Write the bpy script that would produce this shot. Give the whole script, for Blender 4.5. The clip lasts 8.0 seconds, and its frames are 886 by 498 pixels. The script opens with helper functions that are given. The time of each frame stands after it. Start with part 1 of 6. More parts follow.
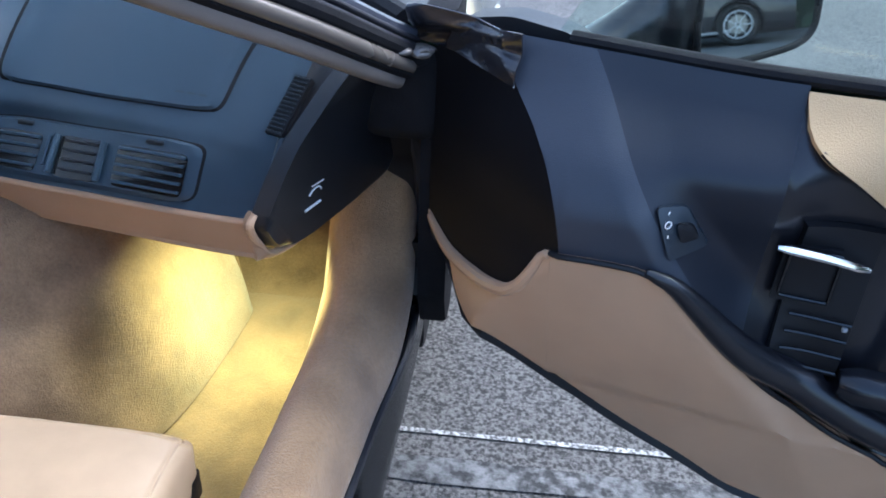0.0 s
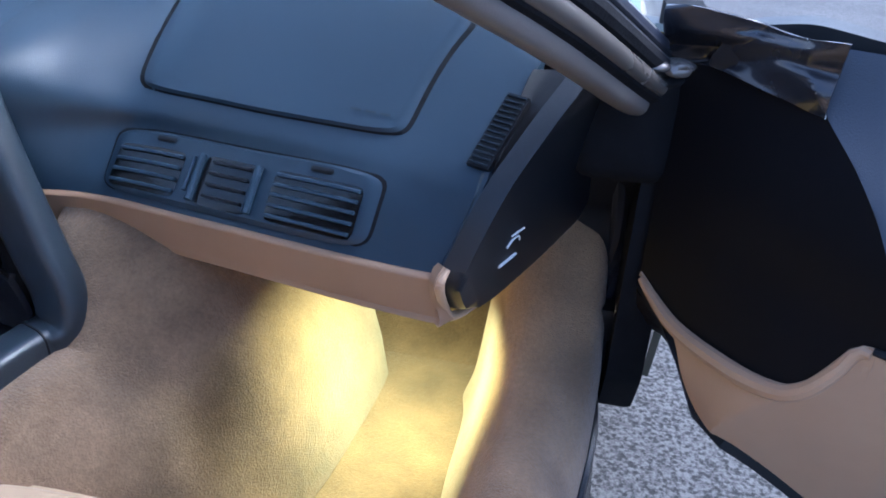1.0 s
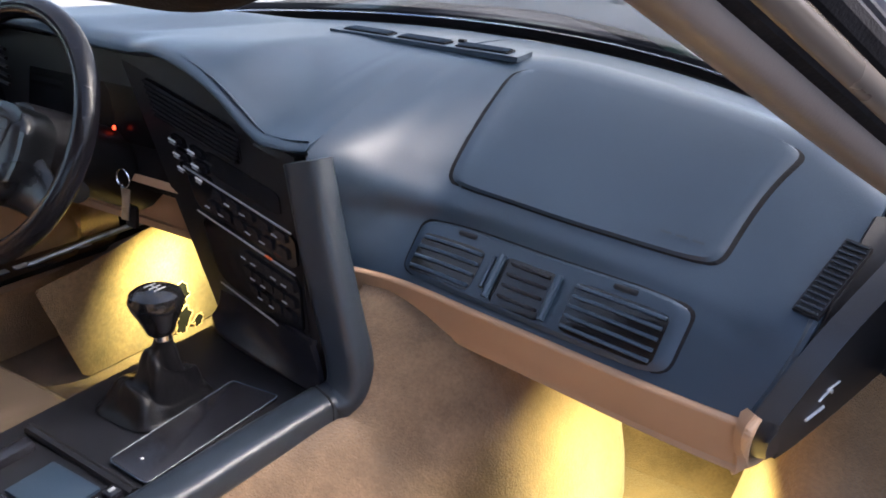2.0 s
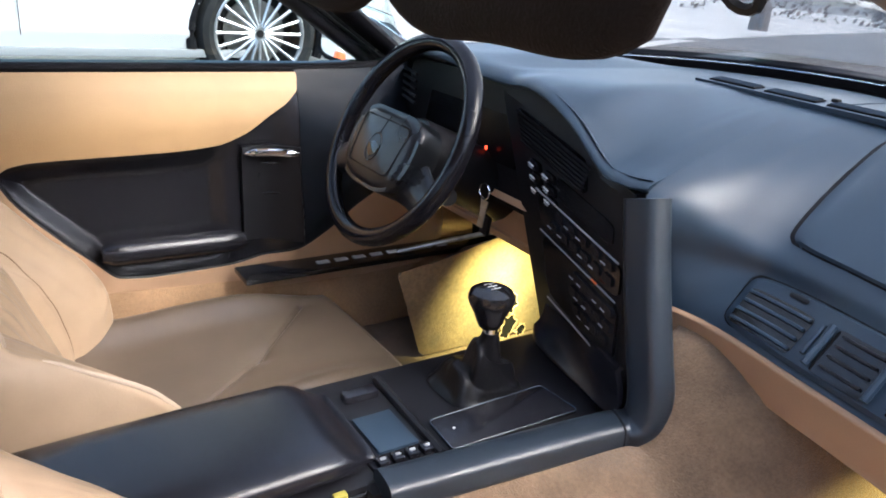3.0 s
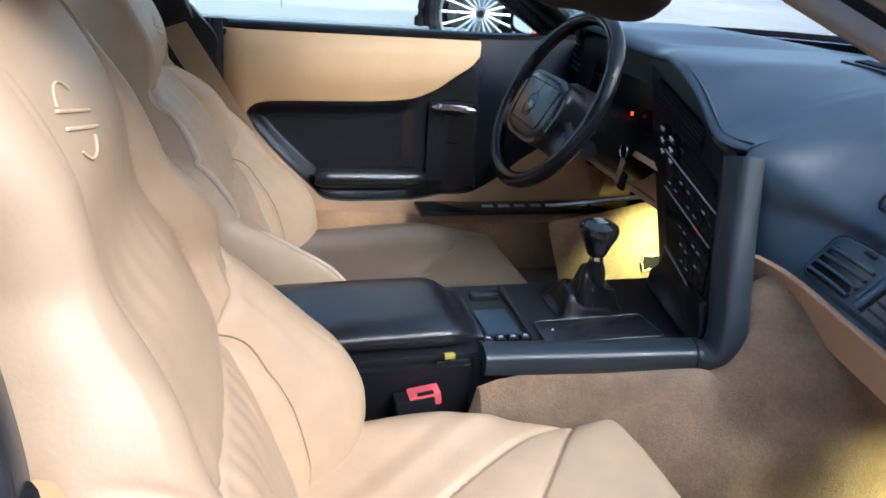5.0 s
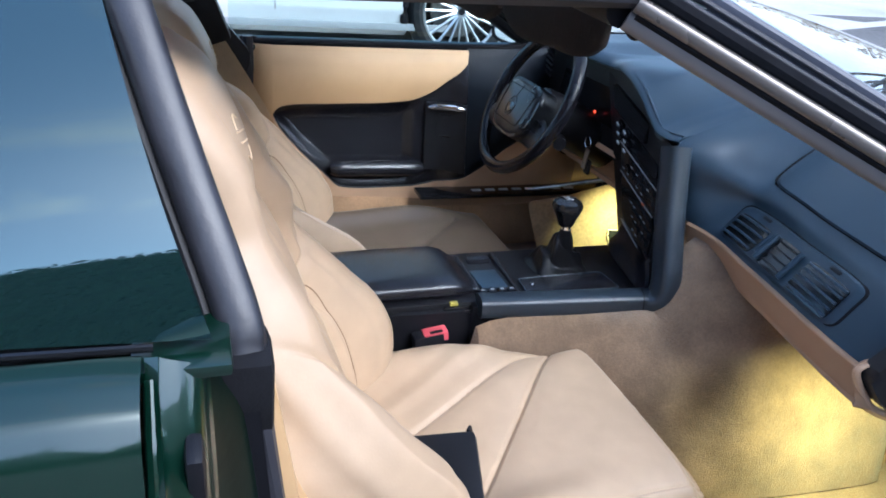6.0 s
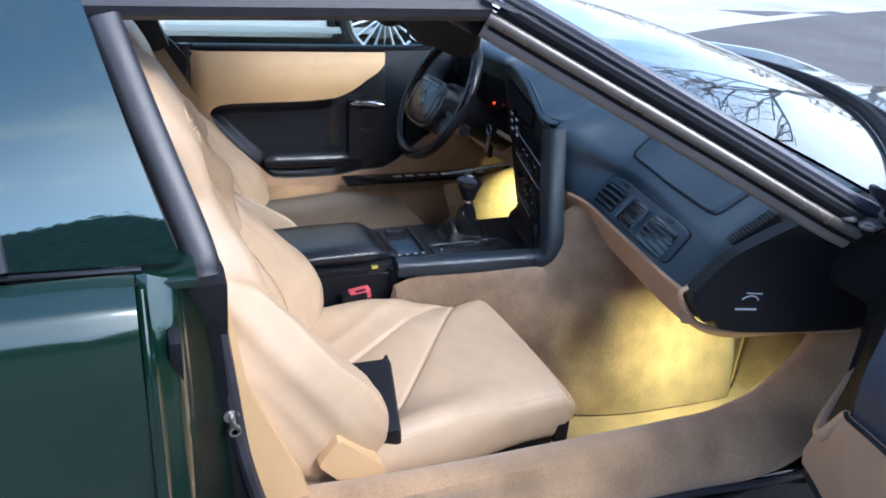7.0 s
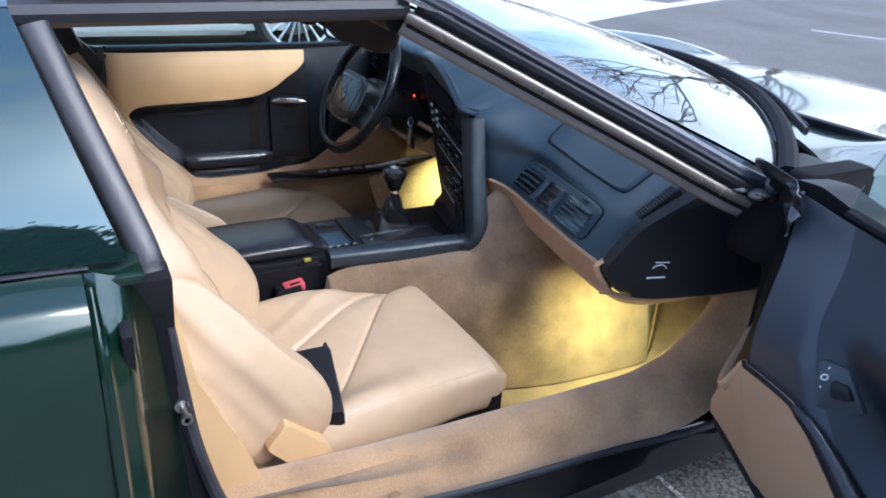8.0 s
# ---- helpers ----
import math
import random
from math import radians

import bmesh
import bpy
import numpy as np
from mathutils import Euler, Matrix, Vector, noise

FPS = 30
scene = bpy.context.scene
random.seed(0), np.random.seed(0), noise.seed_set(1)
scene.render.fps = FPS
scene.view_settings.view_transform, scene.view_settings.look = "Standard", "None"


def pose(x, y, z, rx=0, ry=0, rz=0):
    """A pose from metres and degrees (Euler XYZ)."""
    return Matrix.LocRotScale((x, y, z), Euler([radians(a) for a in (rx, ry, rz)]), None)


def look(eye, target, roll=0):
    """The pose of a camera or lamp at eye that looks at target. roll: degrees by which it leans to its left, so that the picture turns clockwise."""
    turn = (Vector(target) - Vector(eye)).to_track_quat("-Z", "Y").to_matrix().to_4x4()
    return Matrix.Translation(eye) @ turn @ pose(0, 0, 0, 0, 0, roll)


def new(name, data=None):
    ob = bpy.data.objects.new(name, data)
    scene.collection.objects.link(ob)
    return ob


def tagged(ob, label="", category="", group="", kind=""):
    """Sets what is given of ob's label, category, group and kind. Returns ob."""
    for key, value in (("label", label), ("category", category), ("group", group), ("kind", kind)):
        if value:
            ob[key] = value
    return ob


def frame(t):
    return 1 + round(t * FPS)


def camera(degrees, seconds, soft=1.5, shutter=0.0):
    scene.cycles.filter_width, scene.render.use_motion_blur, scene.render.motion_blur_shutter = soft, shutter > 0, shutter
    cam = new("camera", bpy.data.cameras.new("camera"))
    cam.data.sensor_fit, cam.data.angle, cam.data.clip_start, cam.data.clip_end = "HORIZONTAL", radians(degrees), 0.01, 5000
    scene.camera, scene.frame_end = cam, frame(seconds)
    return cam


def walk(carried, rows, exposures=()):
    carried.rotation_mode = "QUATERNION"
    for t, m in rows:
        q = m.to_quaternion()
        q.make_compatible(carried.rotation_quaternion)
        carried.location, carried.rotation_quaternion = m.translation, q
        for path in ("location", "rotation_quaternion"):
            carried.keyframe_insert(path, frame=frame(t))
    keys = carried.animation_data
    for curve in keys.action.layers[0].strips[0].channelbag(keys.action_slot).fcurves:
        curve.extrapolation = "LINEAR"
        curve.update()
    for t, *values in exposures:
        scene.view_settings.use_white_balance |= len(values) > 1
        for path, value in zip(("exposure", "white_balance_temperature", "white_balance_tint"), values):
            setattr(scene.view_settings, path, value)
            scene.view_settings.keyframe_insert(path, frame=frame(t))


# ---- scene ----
# Car frame: x to the car's right, y to its nose, z up, metres.
cam = camera(62.2, 8.0, soft=1.8)
PATH = [
    (0, (0.952, -0.786, 1.092), (0.811, 0.936, 0.085), 2.6),
    (0.5, (0.841, -0.682, 1.034), (0.62, 1.05, 0.058), 2.6),
    (1, (0.765, -0.605, 0.993), (0.412, 1.142, 0.086), 3.0),
    (1.5, (0.684, -0.605, 1.003), (0.11, 1.122, 0.173), 3.4),
    (2, (0.645, -0.632, 1.025), (-0.214, 1.01, 0.272), 4.4),
    (2.2, (0.645, -0.642, 1.031), (-0.416, 0.886, 0.297), 4.7),
    (3.3, (0.731, -0.688, 1.039), (-0.88, 0.236, 0.297), 5.5),
    (3.5, (0.756, -0.685, 1.041), (-0.899, 0.148, 0.287), 5.6),
    (4, (0.828, -0.655, 1.051), (-0.884, 0.035, 0.282), 5.8),
    (4.5, (0.885, -0.64, 1.048), (-0.851, -0.04, 0.257), 5.7),
    (4.7, (0.912, -0.651, 1.039), (-0.832, -0.085, 0.24), 5.8),
    (5.8, (1.199, -0.792, 1.141), (-0.526, -0.219, 0.307), 5.3),
    (6, (1.253, -0.815, 1.153), (-0.461, -0.211, 0.319), 5.1),
    (6.5, (1.417, -0.849, 1.2), (-0.278, -0.183, 0.371), 4.8),
    (7, (1.519, -0.856, 1.207), (-0.141, -0.103, 0.384), 4.7),
    (7.5, (1.562, -0.871, 1.218), (-0.046, -0.006, 0.403), 4.4),
    (8, (1.575, -0.894, 1.224), (0.011, 0.039, 0.397), 4.2),
]
walk(cam, [(t, look(eye, target, roll)) for t, eye, target, roll in PATH],
     exposures=[(0.0, 1.94, 5350, 8), (1.0, 1.90, 4950, 13), (1.5, 2.02, 5650, 19), (2.0, 2.10, 6500, 19), (3.5, 2.06, 6000, 12), (4.3, 2.00, 5850, 9), (4.7, 1.86, 5700, 9), (5.8, 1.60, 5250, 9), (8.0, 1.66, 5450, 9)])

# ---- light ----
SUN_EL, SUN_AZ = radians(46), radians(30)
world = bpy.data.worlds.new("world")
scene.world = world
world.use_nodes = True
wn = world.node_tree.nodes
sky = wn.new("ShaderNodeTexSky")
sky.sky_type, sky.sun_disc = "NISHITA", False
sky.sun_elevation, sky.sun_rotation = SUN_EL, radians(90) - SUN_AZ
sky.air_density, sky.dust_density = 1.0, 2.4
wn["Background"].inputs["Strength"].default_value = 0.15
# broken white cloud over the whole sky
wl = world.node_tree.links
way_in = wn.new("ShaderNodeTexCoord")
cloud = wn.new("ShaderNodeTexNoise")
cloud.inputs["Scale"].default_value, cloud.inputs["Detail"].default_value, cloud.inputs["Distortion"].default_value = 2.6, 7.0, 0.4
wl.new(way_in.outputs["Generated"], cloud.inputs["Vector"])
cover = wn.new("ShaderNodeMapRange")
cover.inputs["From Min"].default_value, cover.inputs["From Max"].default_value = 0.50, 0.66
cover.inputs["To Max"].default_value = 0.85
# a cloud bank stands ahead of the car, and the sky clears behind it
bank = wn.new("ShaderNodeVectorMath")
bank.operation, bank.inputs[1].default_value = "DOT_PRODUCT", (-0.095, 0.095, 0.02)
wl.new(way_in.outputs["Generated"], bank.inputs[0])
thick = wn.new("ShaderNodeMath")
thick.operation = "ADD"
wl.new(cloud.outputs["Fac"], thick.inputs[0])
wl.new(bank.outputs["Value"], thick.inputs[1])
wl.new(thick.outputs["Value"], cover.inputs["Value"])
grey = wn.new("ShaderNodeRGBToBW")
wl.new(sky.outputs["Color"], grey.inputs["Color"])
lift = wn.new("ShaderNodeMath")
lift.operation, lift.inputs[1].default_value = "MULTIPLY", 1.5
wl.new(grey.outputs["Val"], lift.inputs[0])
mixed = wn.new("ShaderNodeMix")
mixed.data_type = "RGBA"
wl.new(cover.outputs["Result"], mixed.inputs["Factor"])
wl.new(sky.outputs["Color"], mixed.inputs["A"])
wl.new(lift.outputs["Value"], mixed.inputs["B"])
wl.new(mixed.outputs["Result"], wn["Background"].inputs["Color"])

to_sun = Vector((math.cos(SUN_EL) * math.cos(SUN_AZ), math.cos(SUN_EL) * math.sin(SUN_AZ), math.sin(SUN_EL)))
sun = new("sun", bpy.data.lights.new("sun", "SUN"))
sun.data.energy, sun.data.angle, sun.data.color = 0.80, radians(30), (1.0, 0.96, 0.90)
sun.matrix_world = look(to_sun * 50, (0, 0, 0))


# ---- materials ----
def material(name, color, rough=0.5, metal=0.0, vary=0.12, scale=6.0, bump=0.0, bump_scale=200.0,
             coat=0.0, spec=0.5, fine=0.0, fine_scale=90.0, sheen=0.0, emit=None, distort=0.0, rough_vary=0.0, sharp=0.18, stains=(), spec_tint=None):
    m = bpy.data.materials.new(name)
    m.use_nodes = True
    nt = m.node_tree
    b = nt.nodes["Principled BSDF"]
    b.inputs["Roughness"].default_value = rough
    b.inputs["Metallic"].default_value = metal
    b.inputs["Coat Weight"].default_value = coat
    b.inputs["Coat Roughness"].default_value = 0.04
    b.inputs["Specular IOR Level"].default_value = spec
    if spec_tint:
        b.inputs["Specular Tint"].default_value = (*spec_tint, 1)
    if sheen:
        b.inputs["Sheen Weight"].default_value = sheen
        b.inputs["Sheen Roughness"].default_value = 0.6
    tc = nt.nodes.new("ShaderNodeTexCoord")
    n1 = nt.nodes.new("ShaderNodeTexNoise")
    n1.inputs["Scale"].default_value, n1.inputs["Detail"].default_value = scale, 6.0
    n1.inputs["Distortion"].default_value = distort
    nt.links.new(tc.outputs["Object"], n1.inputs["Vector"])
    ramp = nt.nodes.new("ShaderNodeValToRGB")
    c = Vector(color)
    ramp.color_ramp.elements[0].position, ramp.color_ramp.elements[1].position = 0.3, 0.7
    ramp.color_ramp.elements[0].color = (*(c * (1 - vary)), 1)
    ramp.color_ramp.elements[1].color = (*[min(1, v * (1 + vary)) for v in c], 1)
    nt.links.new(n1.outputs["Fac"], ramp.inputs["Fac"])
    out = ramp.outputs["Color"]
    if fine:
        n2 = nt.nodes.new("ShaderNodeTexNoise")
        n2.inputs["Scale"].default_value, n2.inputs["Detail"].default_value = fine_scale, 4.0
        nt.links.new(tc.outputs["Object"], n2.inputs["Vector"])
        r2 = nt.nodes.new("ShaderNodeValToRGB")
        r2.color_ramp.elements[0].position, r2.color_ramp.elements[1].position = 0.5 - sharp, 0.5 + sharp
        r2.color_ramp.elements[0].color = (1 - fine, 1 - fine, 1 - fine, 1)
        r2.color_ramp.elements[1].color = (1, 1, 1, 1)
        nt.links.new(n2.outputs["Fac"], r2.inputs["Fac"])
        mul = nt.nodes.new("ShaderNodeMix")
        mul.data_type, mul.blend_type = "RGBA", "MULTIPLY"
        mul.inputs["Factor"].default_value = 1.0
        nt.links.new(out, mul.inputs["A"])
        nt.links.new(r2.outputs["Color"], mul.inputs["B"])
        out = mul.outputs["Result"]
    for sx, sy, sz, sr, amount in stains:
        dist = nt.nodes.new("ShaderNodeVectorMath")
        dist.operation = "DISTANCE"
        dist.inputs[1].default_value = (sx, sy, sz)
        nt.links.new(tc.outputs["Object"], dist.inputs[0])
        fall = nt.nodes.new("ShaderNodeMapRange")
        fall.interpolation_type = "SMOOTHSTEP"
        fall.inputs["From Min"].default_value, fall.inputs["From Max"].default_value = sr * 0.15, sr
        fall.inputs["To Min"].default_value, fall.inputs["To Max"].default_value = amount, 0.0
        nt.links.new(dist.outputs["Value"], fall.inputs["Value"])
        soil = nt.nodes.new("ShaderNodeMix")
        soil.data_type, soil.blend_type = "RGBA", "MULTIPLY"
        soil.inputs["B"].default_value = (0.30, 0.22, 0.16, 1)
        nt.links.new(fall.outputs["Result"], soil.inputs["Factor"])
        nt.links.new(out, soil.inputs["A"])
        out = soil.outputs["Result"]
    nt.links.new(out, b.inputs["Base Color"])
    if rough_vary:
        mr = nt.nodes.new("ShaderNodeMapRange")
        mr.inputs["To Min"].default_value, mr.inputs["To Max"].default_value = rough - rough_vary, rough + rough_vary
        nt.links.new(n1.outputs["Fac"], mr.inputs["Value"])
        nt.links.new(mr.outputs["Result"], b.inputs["Roughness"])
    if bump:
        n3 = nt.nodes.new("ShaderNodeTexNoise")
        n3.inputs["Scale"].default_value, n3.inputs["Detail"].default_value = bump_scale, 5.0
        nt.links.new(tc.outputs["Object"], n3.inputs["Vector"])
        bp = nt.nodes.new("ShaderNodeBump")
        bp.inputs["Strength"].default_value, bp.inputs["Distance"].default_value = bump, 0.004
        nt.links.new(n3.outputs["Fac"], bp.inputs["Height"])
        nt.links.new(bp.outputs["Normal"], b.inputs["Normal"])
    if emit:
        b.inputs["Emission Color"].default_value = (*emit[:3], 1)
        b.inputs["Emission Strength"].default_value = emit[3]
    return m


def glass(name, tint, rough=0.0):
    m = bpy.data.materials.new(name)
    m.use_nodes = True
    b = m.node_tree.nodes["Principled BSDF"]
    b.inputs["Base Color"].default_value = (*tint, 1)
    b.inputs["Roughness"].default_value = rough
    b.inputs["Transmission Weight"].default_value = 1.0
    b.inputs["IOR"].default_value = 1.45
    return m


LEATHER = material("tan_leather", (0.47, 0.335, 0.215), 0.45, vary=0.05, scale=6, bump=0.06, bump_scale=300, fine=0.07, fine_scale=26, rough_vary=0.06, spec=0.4)
LEATHER_PALE = material("rubbed_tan_leather", (0.56, 0.43, 0.31), 0.38, vary=0.08, scale=14, bump=0.06, bump_scale=300, spec=0.5)
# driver's cushion only: much darker and browner than the tan leather
LEATHER_BROWN = material("dark_brown_leather", (0.135, 0.100, 0.070), 0.30, vary=0.07, scale=5, bump=0.06, bump_scale=300, fine=0.06, fine_scale=24, rough_vary=0.05, spec=0.6)
TRIM_SLATE = material("dark_slate_trim", (0.016, 0.023, 0.032), 0.34, vary=0.12, scale=7, bump=0.12, bump_scale=700)
LEATHER_HARD = material("tan_vinyl", (0.55, 0.355, 0.175), 0.48, vary=0.06, scale=9, bump=0.2, bump_scale=500)
TAN_PLASTIC = material("tan_plastic", (0.52, 0.33, 0.20), 0.45, vary=0.05, scale=12, bump=0.1, bump_scale=600)
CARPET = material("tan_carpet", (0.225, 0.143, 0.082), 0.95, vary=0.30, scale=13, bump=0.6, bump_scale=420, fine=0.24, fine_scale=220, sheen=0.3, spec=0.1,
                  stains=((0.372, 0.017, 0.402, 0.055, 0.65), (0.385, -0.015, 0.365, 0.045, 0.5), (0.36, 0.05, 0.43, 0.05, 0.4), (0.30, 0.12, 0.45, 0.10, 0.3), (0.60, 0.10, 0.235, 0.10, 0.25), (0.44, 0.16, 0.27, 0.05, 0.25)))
KICK_CARPET = material("worn_kick_carpet", (0.30, 0.20, 0.105), 0.95, vary=0.25, scale=16, bump=0.6, bump_scale=300, fine=0.30, fine_scale=120, sheen=0.3, spec=0.1)
SILL_CARPET = material("sill_carpet", (0.40, 0.245, 0.128), 0.95, vary=0.34, scale=6, bump=0.6, bump_scale=380, fine=0.18, fine_scale=180, sheen=0.3, spec=0.1,
                       stains=((0.80, 0.20, 0.40, 0.07, 0.3), (0.76, -0.55, 0.38, 0.06, 0.35), (0.78, -0.15, 0.37, 0.05, 0.3), (0.75, 0.10, 0.42, 0.05, 0.25), (0.755, -0.34, 0.40, 0.06, 0.3), (0.77, 0.02, 0.385, 0.04, 0.3), (0.73, -0.05, 0.42, 0.05, 0.3), (0.775, -0.42, 0.36, 0.03, 0.4)))
KNEE_TAN = material("tan_knee_vinyl", (0.37, 0.225, 0.135), 0.55, vary=0.08, scale=9, bump=0.12, bump_scale=500, spec=0.35)
WEBBING = material("tan_webbing", (0.60, 0.43, 0.26), 0.6, vary=0.08, scale=20, bump=0.5, bump_scale=260)
SEAM = material("seam_shadow", (0.20, 0.12, 0.06), 0.7, vary=0.1)
DASH = material("slate_dash_vinyl", (0.018, 0.034, 0.054), 0.38, spec=0.5, vary=0.10, scale=5, bump=0.10, bump_scale=700, rough_vary=0.05)
# passenger door vinyl where it catches light, brightness in the colour
DOOR_LIT = material("lit_door_vinyl", (0.030, 0.035, 0.048), 0.40, spec=0.45, vary=0.10, scale=5, bump=0.14, bump_scale=700, rough_vary=0.05)
FACE_BLACK = material("dull_black_vinyl", (0.006, 0.006, 0.008), 0.6, spec=0.12, vary=0.15, scale=10, bump=0.1, bump_scale=700)
BLACK = material("black_plastic", (0.007, 0.007, 0.009), 0.46, spec=0.30, vary=0.15, scale=10, bump=0.12, bump_scale=700, rough_vary=0.06)
END_BLACK = material("grained_black_cover", (0.012, 0.013, 0.016), 0.36, spec=0.45, vary=0.12, scale=9, bump=0.10, bump_scale=600, rough_vary=0.05)
BLACK_SOFT = material("black_vinyl", (0.009, 0.009, 0.012), 0.26, spec=0.50, vary=0.12, scale=8, bump=0.08, bump_scale=500, rough_vary=0.02)
BLACK_MATTE = material("matte_black_felt", (0.010, 0.010, 0.012), 0.85, vary=0.2, scale=30, spec=0.15, bump=0.2, bump_scale=300)
TAUPE = material("taupe_pillar_trim", (0.17, 0.145, 0.13), 0.42, vary=0.08, scale=10, bump=0.1, bump_scale=500)
BLACK_GLOSS = material("gloss_black", (0.008, 0.008, 0.009), 0.14, vary=0.1, scale=20)
BLACK_CARPET = material("black_carpet", (0.012, 0.012, 0.013), 0.95, vary=0.2, scale=30, bump=0.8, bump_scale=400, spec=0.15)
RUBBER = material("weatherstrip_rubber", (0.025, 0.025, 0.031), 0.40, vary=0.25, scale=22, bump=0.08, bump_scale=150, rough_vary=0.1)
SEAL_SLATE = material("slate_glass_seal", (0.055, 0.058, 0.075), 0.30, vary=0.15, scale=12, rough_vary=0.06)
DRIVER_VINYL = material("navy_black_vinyl", (0.006, 0.009, 0.014), 0.42, spec=0.17, vary=0.10, scale=5, bump=0.08, bump_scale=600, rough_vary=0.05)
# the same passenger door vinyl with shade mixed into its colour
DOOR_SHADED = material("shaded_door_vinyl", (0.011, 0.013, 0.020), 0.37, spec=0.40, vary=0.10, scale=5, bump=0.08, bump_scale=600, rough_vary=0.05)
BRONZE_TRIM = material("satin_bronze_trim", (0.17, 0.148, 0.130), 0.28, metal=0.35, vary=0.1, scale=6, rough_vary=0.06)
PAINT = material("dark_green_paint", (0.003, 0.021, 0.012), 0.30, metal=0.35, vary=0.12, scale=3, coat=1.0, fine=0.1, fine_scale=900)
PAINT.node_tree.nodes["Principled BSDF"].inputs["Coat IOR"].default_value = 1.6
CHROME = material("chrome", (0.75, 0.75, 0.76), 0.12, metal=1.0, vary=0.05)
STEEL = material("worn_steel", (0.35, 0.34, 0.32), 0.35, metal=0.9, vary=0.3, scale=40)
WHITE_MARK = material("white_print", (0.75, 0.75, 0.74), 0.5, vary=0.05)
GREY_MARK = material("grey_print", (0.30, 0.31, 0.32), 0.5, vary=0.05)
YELLOW = material("yellow_plastic", (0.36, 0.30, 0.05), 0.4, vary=0.08)
RED = material("red_plastic", (0.58, 0.085, 0.10), 0.35, vary=0.08)
HUB_VINYL = material("black_hub_vinyl", (0.007, 0.008, 0.010), 0.28, spec=0.36, vary=0.12, scale=9, bump=0.08, bump_scale=500, rough_vary=0.04)
BOOT = material("black_leather_boot", (0.005, 0.005, 0.006), 0.34, spec=0.20, vary=0.2, scale=25, bump=0.12, bump_scale=160)
VISOR_CLOTH = material("dark_visor_vinyl", (0.018, 0.014, 0.013), 0.8, vary=0.2, scale=14, bump=0.4, bump_scale=300, spec=0.2)
WINDSHIELD = glass("clear_glass", (0.93, 0.97, 0.95))
SIDE_GLASS = glass("green_tinted_glass", (0.78, 0.92, 0.88))
DARK_GLASS = material("dark_tinted_glass", (0.006, 0.016, 0.016), 0.02, vary=0.05, spec=1.0, spec_tint=(0.84, 1.0, 0.92))
HATCH_GLASS = glass("tinted_hatch_glass", (0.86, 0.93, 0.90))
DARK_GLASS.node_tree.nodes["Principled BSDF"].inputs["IOR"].default_value = 1.85
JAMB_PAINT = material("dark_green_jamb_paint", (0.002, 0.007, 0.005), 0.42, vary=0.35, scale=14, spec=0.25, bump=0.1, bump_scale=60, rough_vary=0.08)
RIM_LEATHER = material("worn_rim_leather", (0.006, 0.006, 0.008), 0.17, spec=0.24, vary=0.2, scale=20, bump=0.05, bump_scale=300, rough_vary=0.05)
FILM = material("crumpled_black_film", (0.020, 0.020, 0.025), 0.26, spec=0.8, vary=0.15, scale=15, rough_vary=0.08)
LINE_WORN = material("mottled_line_paint", (0.17, 0.17, 0.17), 0.85, vary=0.45, scale=9, fine=0.80, fine_scale=48, bump=0.8, bump_scale=150, sharp=0.12)
MIRROR = material("mirror_glass", (0.85, 0.87, 0.88), 0.02, metal=1.0, vary=0.01)
ASPHALT = material("asphalt", (0.186, 0.180, 0.174), 0.9, vary=0.22, scale=0.8, bump=1.0, bump_scale=130, fine=0.80, fine_scale=130, sharp=0.12)
LINE_PAINT = material("worn_line_paint", (0.50, 0.50, 0.49), 0.8, vary=0.3, scale=12, fine=0.8, fine_scale=110, bump=0.6, bump_scale=140, sharp=0.08)
WHITE_PAINT = material("white_car_paint", (0.80, 0.80, 0.80), 0.30, vary=0.02, coat=0.8)
DARK_PAINT = material("charcoal_car_paint", (0.012, 0.013, 0.016), 0.30, vary=0.05, coat=0.8)
TYRE = material("tyre_rubber", (0.012, 0.012, 0.012), 0.8, vary=0.2, scale=30, bump=0.3)
ALLOY = material("silver_alloy", (0.62, 0.62, 0.63), 0.28, metal=0.85, vary=0.05)
DRY_LEAF = material("dry_brown_leaves", (0.13, 0.075, 0.04), 0.8, vary=0.4, scale=1.2)
LEAF = material("hedge_leaves", (0.018, 0.042, 0.016), 0.7, vary=0.5, scale=1.5)
BARK = material("bark", (0.10, 0.07, 0.05), 0.9, vary=0.3, scale=8, bump=0.8, bump_scale=40)
LAMP_LENS = material("courtesy_lamp_lens", (0.9, 0.8, 0.5), 0.4, emit=(1.0, 0.72, 0.25, 6.0))
WARN_RED = material("red_telltale", (0.4, 0.02, 0.01), 0.4, emit=(1.0, 0.06, 0.02, 1.2))
CLUSTER_GLASS = material("smoked_lens", (0.006, 0.006, 0.007), 0.20, vary=0.05, spec=0.10)
CONCRETE = material("pale_concrete", (0.50, 0.49, 0.46), 0.9, vary=0.22, scale=0.5, bump=0.5, bump_scale=60, fine=0.2, fine_scale=30)
ORANGE = material("orange_plastic", (0.85, 0.16, 0.04), 0.5, vary=0.06)
EMBOSS = material("pale_stitching", (0.72, 0.55, 0.36), 0.5, vary=0.05)


